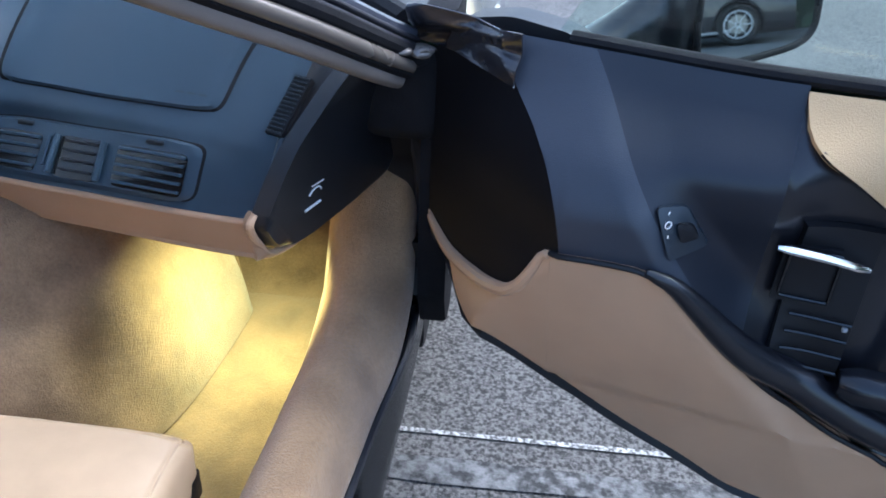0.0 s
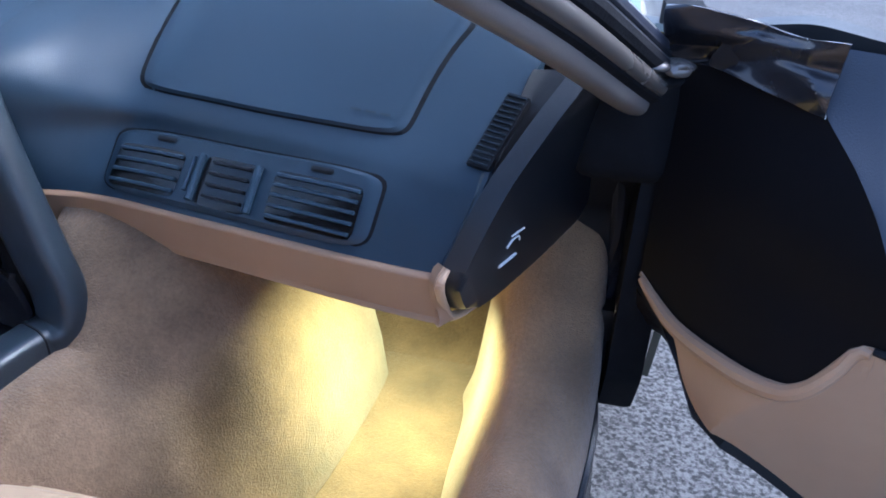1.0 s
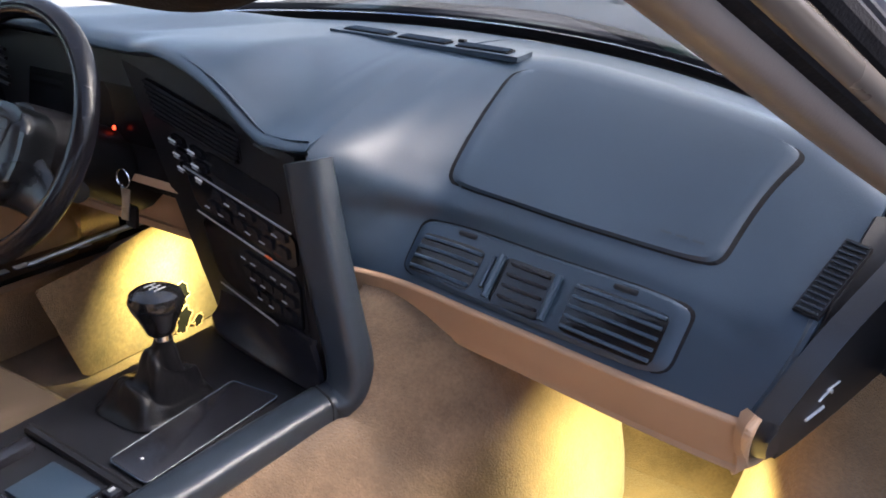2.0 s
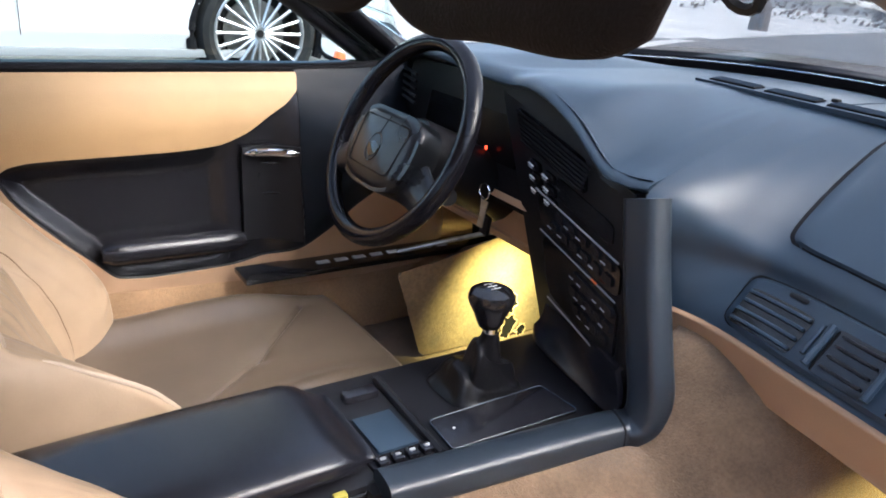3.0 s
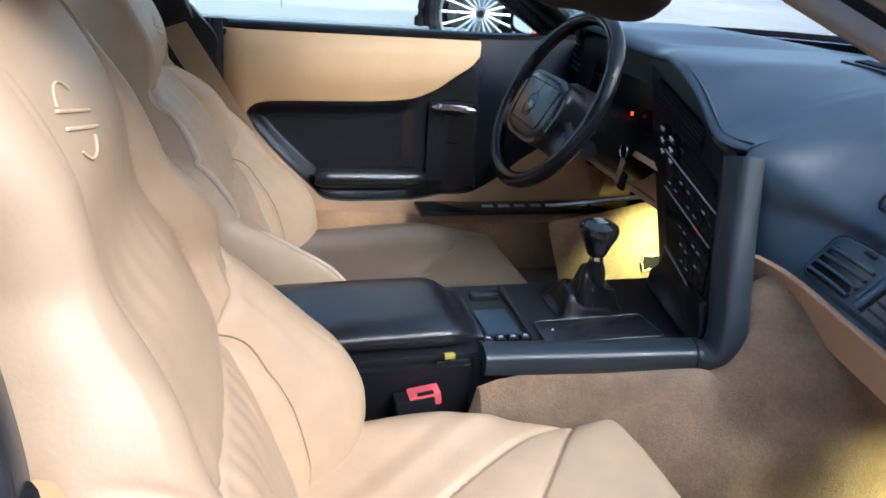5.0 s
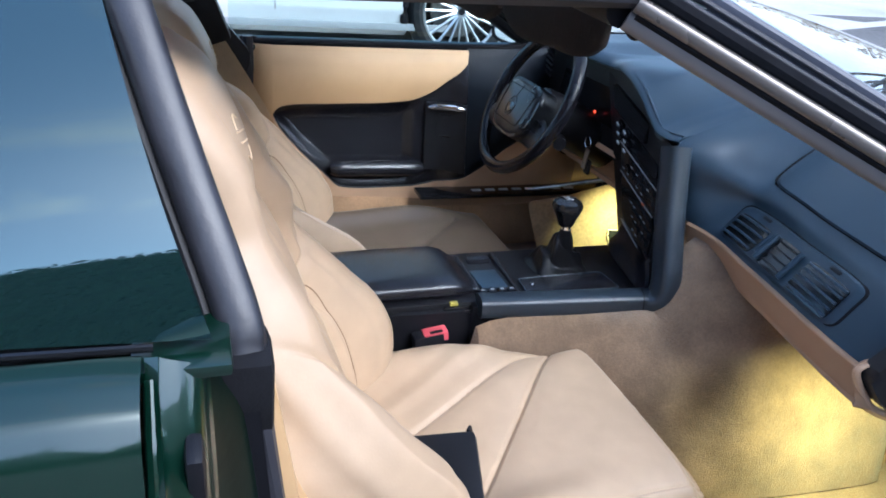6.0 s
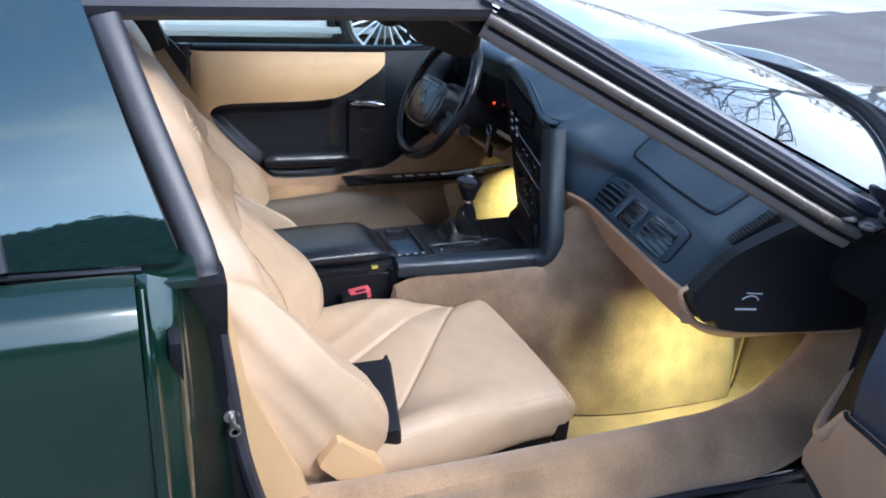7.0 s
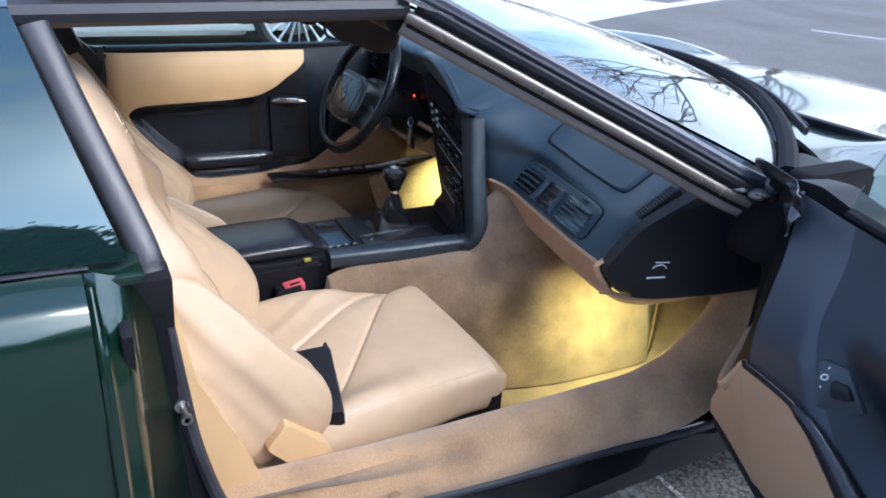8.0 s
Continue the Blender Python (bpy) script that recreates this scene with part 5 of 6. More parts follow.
tagged(pouch, "folded black leather pouch lying on the passenger seat", "pouch")

# ---- doors ----
panel_b = smooth_curve([(0.18, 0.03), (0.30, 0.07), (0.42, 0.118), (0.55, 0.166), (0.61, 0.180), (0.65, 0.176), (0.70, 0.148), (0.78, 0.076), (0.83, 0.052)])
front_u = smooth_curve([(0.18, 0.09), (0.45, 0.132), (0.557, 0.208), (0.613, 0.243), (0.655, 0.233), (0.696, 0.213), (0.73, 0.187), (0.767, 0.150), (0.83, 0.10)])
rise = smooth_curve([(0.18, 0.0), (0.58, 0.0), (0.62, 0.006), (0.70, 0.036), (0.76, 0.044), (0.80, 0.030), (0.83, 0.012)])
belt_z = lambda u: 0.805 + 0.012 * step(0.45, 0.10, u)
low_p = smooth_curve([(0.0, 0.515), (0.03, 0.506), (0.063, 0.486), (0.084, 0.456), (0.11, 0.437), (0.142, 0.430), (0.18, 0.411), (0.263, 0.353), (0.349, 0.298), (0.436, 0.253), (0.527, 0.205), (0.70, 0.185), (1.06, 0.18)])
low_d = smooth_curve([(0.0, 0.43), (0.06, 0.415), (0.25, 0.325), (0.42, 0.262), (0.6, 0.235), (1.06, 0.23)])
line_p = smooth_curve([(0.19, 0.545), (0.236, 0.607), (0.29, 0.610), (0.327, 0.609), (0.367, 0.597), (0.405, 0.563), (0.446, 0.516), (0.489, 0.468), (0.548, 0.419), (0.613, 0.382), (0.70, 0.36), (0.80, 0.38), (0.861, 0.477), (0.95, 0.557), (0.985, 0.600), (1.0, 0.632)])
line_d = smooth_curve([(0.19, 0.545), (0.234, 0.607), (0.30, 0.598), (0.36, 0.56), (0.42, 0.50), (0.47, 0.462), (0.55, 0.435), (0.62, 0.424), (0.75, 0.422), (0.817, 0.428), (0.861, 0.466), (0.95, 0.555), (0.985, 0.600), (1.0, 0.632)])
tan_top = smooth_curve([(0.0, 0.520), (0.061, 0.503), (0.125, 0.513), (0.178, 0.532), (0.198, 0.551), (0.213, 0.578), (0.228, 0.606), (0.236, 0.607)])
upper_line = smooth_curve([(0.466, 0.798), (0.470, 0.785), (0.477, 0.766), (0.53, 0.727), (0.58, 0.695), (0.631, 0.676), (0.72, 0.668), (0.94, 0.663), (0.975, 0.657), (0.993, 0.645), (1.0, 0.632)])


front_line = smooth_curve([(0.105, 0.823), (0.150, 0.767), (0.187, 0.730), (0.213, 0.696), (0.233, 0.655), (0.243, 0.611)])


def door_n(u, z, swell=0.0):
    B = panel_b(z)
    uf = front_u(z)
    if u < uf:
        return -0.02 + (B + 0.02) * (u / uf)
    vu = 0.275 + 0.70 * (0.76 - z)
    base = 0.072 + 0.02 * bump_at(z, 0.45, 0.15) + 0.015 * bump_at(z, 0.72, 0.06)
    base += swell * (0.048 * step(0.57, 0.73, z) - 0.016 * bump_at(z, 0.57, 0.06)) * step(0.56, 0.44, u)
    flank = B + rise(z) * step(uf - 0.02, vu, u)
    if swell:
        flank = B + 0.25 * rise(z) * step(uf - 0.02, vu, u)
        hollow = (B + base - math.sqrt((B - base) ** 2 + 0.0006)) / 2
        return flank + (hollow - flank) * (0.10 * step(uf - 0.01, vu, u) + 0.60 * step(vu - 0.03, vu + 0.06, u) + 0.30 * step(vu, 0.55, u))
    return flank + (min(B, base) - flank) * step(vu - 0.01, 0.55, u)


def door(P, name, label, glass_up, passenger):
    d = group_at(name, P(0.0, 0.0, 0.30), car, label)
    o = P(0.0, 0.0, 0.30)
    f = lambda u, z, k=0.0: P(u, door_n(u, z, 1.0 if passenger else 0.0) + k, z) - o
    g = lambda u, n, z: P(u, n, z) - o
    low_z, lower_line = (low_p, line_p) if passenger else (low_d, line_d)
    # slanted front face, dark
    part("front_face", grid(lambda a, b: f(front_u(0.49 + 0.31 * b) * a, 0.49 + 0.31 * b), 14, 24, 0.01), FACE_BLACK, d, "flat black front face of the door")
    # tan lower part, from the front face to the rear
    part("tan_front", grid(lambda a, b: f(0.236 * a, low_z(0.236 * a) + (tan_top(0.236 * a) - low_z(0.236 * a)) * b, 0.004), 44, 16, 0.008), TAN_PLASTIC, d, "tan moulded front corner")
    part("tan_rim", tube([f(u, tan_top(u) - 0.006, 0.004) for u in steps(0.004, 0.234, 40)], [0.004 + 0.006 * math.sin(math.pi * k / 40) ** 0.5 for k in range(41)], 10), TAN_PLASTIC, d, "rolled tan edge")
    us = steps(0.230, 1.0, 90)
    part("lower_panel", band(us, low_z, lower_line, lambda u, z: f(u, z, 0.0036), 22, 0.008), TAN_PLASTIC, d, "tan moulded lower panel")
    us = steps(0.107, 0.466, 70)
    low_edge = lambda u: front_line(u) if u < 0.243 else lower_line(u)
    if passenger:
        # one vinyl, shade in the colour: lighter front bevel, then darker hollow main panel
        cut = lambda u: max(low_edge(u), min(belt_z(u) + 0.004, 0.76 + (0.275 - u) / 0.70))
        part("front_bevel", band(us, low_edge, lambda u: cut(u) if u > 0.22 else belt_z(u) + 0.004, f, 40, 0.008), DOOR_LIT, d, "vinyl bevel in the panel's lit tone")
        part("upper_front", band(steps(0.222, 0.466, 50), cut, lambda u: belt_z(u) + 0.004, f, 40, 0.008), DOOR_SHADED, d, "hollow vinyl upper panel in its shaded tone")
    else:
        part("upper_front", band(us, low_edge, lambda u: belt_z(u) + 0.004, f, 40, 0.008), DRIVER_VINYL, d, "dark vinyl upper panel")
    us = steps(0.466, 1.0, 70)
    part("armrest_recess", band(us, lower_line, upper_line, lambda u, z: f(u, z, -0.006 * step(0.466, 0.52, u) - 0.022 * step(0.0, 0.05, min(z - lower_line(u), upper_line(u) - z)) * step(0.60, 0.64, u)), 26, 0.008), BLACK_SOFT, d, "recessed armrest panel")
    part("upper_insert", band(us, upper_line, belt_z, lambda u, z: f(u, z, 0.006 + 0.006 * math.sin(math.pi * min(1, (z - 0.6) / 0.22))), 16, 0.008), LEATHER_HARD, d, "padded tan insert")
    part("rear_insert", grid(lambda a, b: f(0.998 + 0.047 * a, 0.24 + (belt_z(1) - 0.24) * b, 0.004 + 0.007 * math.sin(math.pi * max(0.0, min(1, (belt_z(1) - 0.24) * b / 0.22 - 1.64))) - 0.03 * a * a), 6, 20, 0.008), LEATHER_HARD, d)
    for crv, nm in ((upper_line, "insert_piping"), (lower_line, "panel_piping")):
        pts = [f(u, crv(u), 0.007) for u in steps(0.492 if crv is upper_line else 0.234, 1.0, 60)]
        part(nm, tube(pts, 0.0035, 6), BLACK, d, "thin black piping")
    roll = [] if not passenger else [f(u, lower_line(u) + 0.004 + 0.042 * step(0.40, 0.60, u), 0.008) for u in steps(0.345, 0.83, 40)]
    if roll:
        part("armrest_roll", tube(roll, [0.005 + 0.020 * math.sin(math.pi * k / 40) ** 0.8 for k in range(41)], 12), BLACK_SOFT, d, "padded black armrest edge")
    hd = 0.014 if passenger else 0.0
    # padded ledge, switch plate and handle
    pad = [g(u, door_n(0.72, 0.47) + 0.016, z) for u, z in ((0.582, 0.480), (0.72, 0.482), (0.848, 0.484))]
    part("armrest_pad", tube(spline(pad, 14), [0.016] + [0.024] * 13 + [0.016], 12, flat=0.95), BLACK_SOFT, d, "padded black armrest")
    part("switch_plate", band(steps(0.500 if passenger else 0.468, 0.580, 8), lambda u: 0.476, lambda u: 0.668, lambda u, z: f(u, z, 0.006), 10, 0.010), BLACK, d, "black handle plate")
    part("pull_handle", tube(spline([f(0.475, 0.655 - hd, 0.016), f(0.525, 0.657 - 1.6 * hd, 0.024), f(0.575, 0.655 - 2.2 * hd, 0.016)], 8), [0.003] + [0.0055 if passenger else 0.009] * 7 + [0.003], 10), CHROME, d, "chrome inner handle")
    part("plate_frame", tube([f(u, z, 0.014) for u, z in rounded([(0.492, 0.572), (0.546, 0.572), (0.546, 0.634), (0.492, 0.634)], 0.005)], 0.0022, 6, closed=True), BLACK_GLOSS, d, "square moulded frame")
    part("handle_cup", band(steps(0.485, 0.545, 6), lambda u: 0.565, lambda u: 0.64, lambda u, z: f(u, z, 0.011), 6, 0.004), BLACK, d)
    for k in range(4):
        part("trim_line", tube([f(u, 0.485 + 0.022 * k, 0.013) for u in steps(0.51 if passenger else 0.47, 0.578, 6)], 0.0022, 6), BLACK_GLOSS, d)
    part("lock_button", box((0.006, 0.006, 0.006), f(0.572, 0.545, 0.012), 0.002), GREY_MARK, d, "small grey lock button")
    # mirror switch near the front
    SW = rounded([(0.341, 0.680), (0.372, 0.681), (0.404, 0.632), (0.366, 0.622)], 0.006)
    part("mirror_switch", prism(SW, lambda a, b, c: f(a, b, 0.001 + c), 0.006, 0.002), TRIM_SLATE, d, "small dark mirror switch")
    part("switch_knob", prism(rounded([(0.366, 0.664), (0.382, 0.662), (0.392, 0.645), (0.374, 0.642)], 0.004), lambda a, b, c: f(a, b, 0.008 + c), 0.006, 0.002), BLACK, d, "raised rocker")
    part("switch_mark", tube([f(0.357 + 0.003 * math.cos(t), 0.662 + 0.0035 * math.sin(t), 0.0085) for t in [math.pi * k / 6 for k in range(12)]], 0.0008, 5, closed=True), WHITE_MARK, d, "white printed mark")
    for k in (-1, 1):
        part("switch_mark", tube([f(0.357 + 0.002 * k, 0.662 - 0.011 * k, 0.0085), f(0.3575 + 0.002 * k, 0.662 - 0.014 * k, 0.0085)], 0.0008, 5), WHITE_MARK, d)
    # belt rail, outer skin, glass
    part("belt_rail", tube([g(u, 0.040, belt_z(u) + 0.006) for u in steps(0.20 if passenger else 0.06, 1.04, 24)], 0.013, 10, flat=0.7), BLACK_MATTE, d, "black rubber belt rail")
    part("outer_skin", grid(lambda a, b: g(-0.03 + 1.08 * a, -0.055 - 0.05 * math.sin(math.pi * b) ** 1.2 + 0.06 * b * b, (low_z(-0.03 + 1.08 * a) - 0.085 if passenger else 0.22) + (belt_z(a) - (0.012 if passenger else -0.015) - (low_z(-0.03 + 1.08 * a) - 0.085 if passenger else 0.22)) * b), 30, 16, 0.012), PAINT, d, "dark green painted outer skin")
    part("door_bottom", grid(lambda a, b: g(1.05 * a, -0.05 + (door_n(1.05 * a, low_z(1.05 * a)) + 0.055) * b, low_z(1.05 * a) - 0.012 - (0.070 * (1 - b) if passenger else 0)), 30, 3, 0.012), BLACK, d, "black lower edge")
    part("rear_end", grid(lambda a, b: g(1.048, -0.06 + 0.125 * a, 0.23 + 0.575 * b), 3, 6, 0.012), PAINT, d)
    part("sail_panel", prism(rounded([(0.03, 0.78), (0.225, 0.80), (0.20, 0.822), (0.12, 0.834), (0.055, 0.824)], 0.015), lambda a, b, c: g(a, -0.03 + c, b), 0.06, 0.010), BLACK, d, "black mirror sail corner")
    if glass_up:
        pane = grid(lambda a, b: g(0.17 + (0.84 if passenger else 0.93) * a + 0.16 * b * (1 - a), 0.020 + 0.10 * b - 0.02 * b * b, belt_z(0.5) + 0.30 * b * (0.85 + 0.15 * math.sin(math.pi * a))), 16, 12, 0.004)
        ob = part("window_pane", pane, SIDE_GLASS, d, "green-tinted side window, raised")
        ob.visible_shadow = False
    return d, g


HNG = Vector((0.84, 0.20, 0.0))
EU, EN = Vector((0.961, -0.276, 0)), Vector((-0.276, -0.961, 0))
pdoor, pg = door(lambda u, n, z: HNG + EU * u + EN * n + Vector((0, 0, z + 0.055)), "passenger_door", "open passenger door, slate and tan trim, green outside", True, True)
ddoor, _ = door(lambda u, n, z: Vector((-0.775 + n, 0.36 - u, z)), "driver_door", "closed driver's door trimmed in tan and black", True, False)

# wrinkled plastic film on the open door's front corner
def film(a, b):
    z = 0.756 + 0.03 * (1 - a) + 0.012 * a + (0.052 + 0.006 * a) * b
    u = front_u(z) * (-0.10 + 1.10 * a) + 0.05 * b * a
    wr = 0.7 * noise.noise((a * 2.0 + b * 1.2, b * 1.8 - a, 1.0)) + 0.22 * math.sin(2 * math.pi * (1.6 * b - 1.4 * a + 0.5 * noise.noise((a * 2, b * 2, 4.0))))
    return pg(u, max(door_n(min(u, 0.2), min(z, 0.80)), 0.035 * step(0.79, 0.82, z)) + 0.012 + 0.016 * wr, z + 0.008 * wr)


part("plastic_film", grid(film, 44, 34, 0.002), FILM, pdoor, "wrinkled black plastic film")

# door mirrors
def door_mirror(a, b, z0, z1, root, back, tilt, parent, label):
    """a, b: the glass's inner and outer ends in plan; root: the foot on the door; back: away from the glass."""
    o = parent.location
    a, b, root, back = Vector(a), Vector(b), Vector(root), Vector(back).normalized()
    d = (b - a).normalized()
    zc, hz = (z0 + z1) / 2, (z1 - z0) / 2
    mid, hw = (a + b) / 2, (b - a).length / 2
    loops = []
    for depth, k in ((-0.004, 1.03), (0.0, 1.11), (0.03, 1.13), (0.06, 1.02), (0.085, 0.72), (0.095, 0.40)):
        lp = []
        for q in range(28):
            t = 2 * math.pi * q / 28
            s, c = math.copysign(abs(math.cos(t)) ** 0.55, math.cos(t)), math.copysign(abs(math.sin(t)) ** 0.55, math.sin(t))
            p = mid + d * (hw * k * s) + back * depth
            lp.append(Vector((p.x, p.y, zc + hz * k * c * (1 - 0.12 * s))) - o)
        loops.append(lp)
    h = part("mirror_housing", rings(loops), BLACK_SOFT, parent, label)
    neck = []
    for t in steps(0, 1, 8):
        p = root.lerp(a + back * 0.05 + d * 0.02, t)
        r = 0.012 + 0.045 * step(0.0, 1.0, t)
        neck.append([Vector((p.x + back.x * 0.035 * math.cos(q), p.y + back.y * 0.035 * math.cos(q), zc - 0.030 + 0.03 * t + r * math.sin(q))) - o for q in [2 * math.pi * w / 14 for w in range(14)]])
    part("mirror_stem", rings(neck), BLACK_SOFT, parent, "black tapering mirror stem")
    pane = []
    for q in range(28):
        t = 2 * math.pi * q / 28
        s, c = math.copysign(abs(math.cos(t)) ** 0.5, math.cos(t)), math.copysign(abs(math.sin(t)) ** 0.5, math.sin(t))
        dz = hz * 0.93 * c * (1 - 0.12 * s)
        p = mid + d * (hw * 0.95 * s) - back * (0.008 - tilt * dz)
        pane.append(Vector((p.x, p.y, zc + dz)) - o)
    bm = bmesh.new()
    bm.faces.new([bm.verts.new(p) for p in pane])
    r = bmesh.ops.extrude_face_region(bm, geom=bm.faces[:])
    for v in r["geom"]:
        if isinstance(v, bmesh.types.BMVert):
            v.co += Vector((back.x, back.y, 0)) * 0.005
    part("mirror_glass", bm, MIRROR, parent, "mirror glass", smooth=False)
    part("mirror_rim", tube([Vector(p) for p in pane], 0.0055, 8, closed=True), BLACK_MATTE, parent, "black rim round the mirror glass")


door_mirror((1.192, 0.277), (1.420, 0.458), 0.800, 0.935, (1.045, 0.24), (-0.62, 0.78), 0.139, pdoor, "black door mirror")
door_mirror((-0.835, 0.150), (-1.015, 0.091), 0.790, 0.894, (-0.79, 0.24), (-0.311, 0.950), 0.073, ddoor, "black door mirror")

# ---- body: pillars, glass, roof ----
AP = [(0.530, -0.365, 1.080), (0.614, -0.219, 1.005), (0.684, -0.099, 0.943), (0.742, -0.008, 0.895), (0.800, 0.100, 0.838), (0.822, 0.150, 0.815)]


def along(pts, side, dx, dy, dz, n=28):
    return [Vector((side * (p.x + dx), p.y + dy, p.z + dz)) for p in spline(pts, n)]


for side in (1, -1):
    pil = part("a_pillar", tube(along(AP, side, -0.021, 0.002, -0.018), 0.0165, 16, flat=0.8, square=0.75), TAUPE if side > 0 else BLACK, car, "dark inner trim of the windshield pillar")
    if side < 0:
        part("pillar_cover", tube(along(AP, side, -0.030, 0.070, -0.004), 0.028, 14, flat=0.6), FACE_BLACK, pil, "broad black pillar cover")
    part("pillar_groove", tube(along(AP, side, -0.006, 0.008, -0.006), 0.014, 10), BLACK_MATTE, pil, "black channel of the pillar")
    part("pillar_bead", tube(along(AP, side, 0.0, 0.0, 0.0), 0.0098, 14), BRONZE_TRIM, pil, "satin bronze half-round bead")
    part("pillar_strip", tube(along(AP, side, 0.004, 0.014, 0.014), 0.0115, 10), BLACK_MATTE, pil, "black rubber strip")
    part("pillar_ridge", tube(along(AP, side, 0.009, 0.014, 0.021), 0.0036, 8), RUBBER, pil, "thin rubber ridge")
    part("pillar_ridge", tube(along(AP, side, 0.006, 0.022, 0.029), 0.0036, 8), RUBBER, pil)
    part("pillar_seal", tube(along(AP, side, -0.006, 0.026, 0.032), 0.0125, 12, square=0.7), SEAL_SLATE, pil, "slate seal beside the glass")
    part("pillar_foot", box((0.13, 0.22, 0.15), (side * 0.800, 0.315, 0.755), 0.045, 4), BLACK_MATTE, pil, "black pillar foot")
    for k, (fx, fy, fz, fr) in enumerate(((0.812, 0.128, 0.842, 0.010), (0.835, 0.150, 0.836, 0.012), (0.822, 0.165, 0.822, 0.014))):
        bm = bmesh.new()
        bmesh.ops.create_icosphere(bm, subdivisions=3, radius=fr)
        for v in bm.verts:
            w = 1 + 0.45 * noise.noise(v.co * 90 + Vector((k * 4, 0, 0)))
            v.co = Vector((side * (fx + v.co.x * w * 1.5), fy + v.co.y * w * 1.3, fz + v.co.z * w * 0.7))
        part("weathered_sealant", bm, BRONZE_TRIM if k < 2 else BLACK_MATTE, pil, "lumpy weathered sealant at the pillar's foot")


def ws(u, v):
    """Windshield: u across, v from the base up."""
    x0 = -0.80 + 1.60 * u
    k = abs(x0) / 0.80
    base = Vector((x0, ws_y(x0) + 0.015, 0.895 - 0.058 * k * k))
    xt = x0 * 0.512 / 0.80
    head = Vector((xt * 1.0, -0.405 + 0.05 * k * k, 1.125 - 0.036 * k * k))
    p = base.lerp(head, v)
    p.z += 0.035 * math.sin(math.pi * v) * (1 - 0.75 * k * k)
    p.x += math.copysign(0.028, x0) * math.sin(math.pi * v) * k * k
    return p


wsg = part("windshield", grid(lambda u, v: ws(u, 0.02 + 0.96 * v), 40, 16, 0.005), WINDSHIELD, car, "raked curved windshield")
wsg.visible_shadow = False
part("windshield_band", tube([ws(u, 0.0) + Vector((0, 0.012, 0.004)) for u in steps(0, 1, 40)], 0.022, 10), FACE_BLACK, car, "black rubber under the windshield")
part("header_rail", tube([ws(u, 1.0) + Vector((0, -0.015, -0.015)) for u in steps(0, 1, 30)], 0.024, 12), BLACK, car, "black windshield header")
part("header_cap", tube([ws(u, 1.0) + Vector((0, -0.012, 0.010)) for u in steps(0.0, 1, 30)], 0.016, 10), BRONZE_TRIM, car)


def roof(u, v):
    x = -0.535 + 1.07 * u
    k = abs(x) / 0.535
    return (x, -0.395 + 0.05 * k * k - 0.50 * v, 1.160 - 0.045 * k ** 2.5 - 0.012 * v)


# unseen sheet below the roof, added to bounce light onto the seats
part("roof_bounce_sheet", grid(lambda u, v: (lambda p: (p[0] * 0.86, p[1] - 0.01, p[2] - 0.040))(roof(u, 0.04 + 0.92 * v)), 20, 10, 0.006), TAN_PLASTIC, car, "unseen tan sheet under the roof, added to reflect light")
part("roof_panel", grid(roof, 30, 16, 0.03), PAINT, car, "dark green removable roof panel")
for side in (1, -1):
    part("roof_rail", tube([(side * 0.520, -0.365 - 0.53 * t, 1.092 - 0.010 * t) for t in steps(0, 1, 10)], 0.019, 10), RUBBER, car, "black rubber roof rail seal")
    part("roof_rail_inner", tube([(side * 0.500, -0.355 - 0.53 * t, 1.085 - 0.010 * t) for t in steps(0, 1, 10)], 0.012, 10), BLACK, car)
part("corner_plate", box((0.05, 0.09, 0.008), (0.530, -0.335, 1.098), 0.003, turn=pose(0, 0, 0, -20, 10, -12)), CHROME, car, "bright worn corner plate")

# B pillar, quarter glass and quarter panel
BP = [(0.525, -0.875, 1.062), (0.600, -0.838, 0.945), (0.672, -0.800, 0.830), (0.690, -0.795, 0.795)]
for side in (1, -1):
    bp = part("b_pillar", tube(along(BP, side, 0.006, 0.002, 0.0), 0.025, 16, up=(0, 1, 0), flat=0.8, square=0.5), RUBBER, car, "dark rubber-faced centre pillar")
    part("pillar_lip", tube(along(BP, side, 0.010, -0.024, 0.004), 0.008, 10, up=(0, 1, 0)), BLACK, bp, "black outer lip")
    part("glass_bead", tube(along(BP, side, 0.013, -0.034, 0.004), 0.0022, 6, up=(0, 1, 0)), STEEL, bp, "thin bright edge beside the glass")
    part("pillar_ridge", tube(along(BP, side, 0.018, 0.016, 0.0), 0.007, 8, up=(0, 1, 0)), RUBBER, bp, "worn rubber ridge")
    part("pillar_ridge", tube(along(BP, side, 0.024, -0.004, 0.0), 0.006, 8, up=(0, 1, 0)), RUBBER, bp)
    part("pillar_groove", tube(along(BP, side, 0.023, 0.007, 0.0), 0.004, 6, up=(0, 1, 0)), BLACK_MATTE, bp)
    part("pillar_block", box((0.056, 0.064, 0.115), (side * 0.694, -0.800, 0.752), 0.012, turn=pose(0, 0, 0, 0, side * 12, 0)), BLACK_MATTE, bp, "scuffed rubber block")


def q_point(side, u, v):
    y = -0.817 - 0.078 * v * (1 - u) - 0.775 * u
    low = Vector((side * (0.735 - 0.02 * u), y, 0.836 + 0.02 * u))
    top = Vector((side * (0.535 - 0.10 * u), y - 0.0, 1.085 - 0.10 * u * u))
    p = low.lerp(top, v)
    p.x += side * 0.042 * math.sin(math.pi * v)
    return p


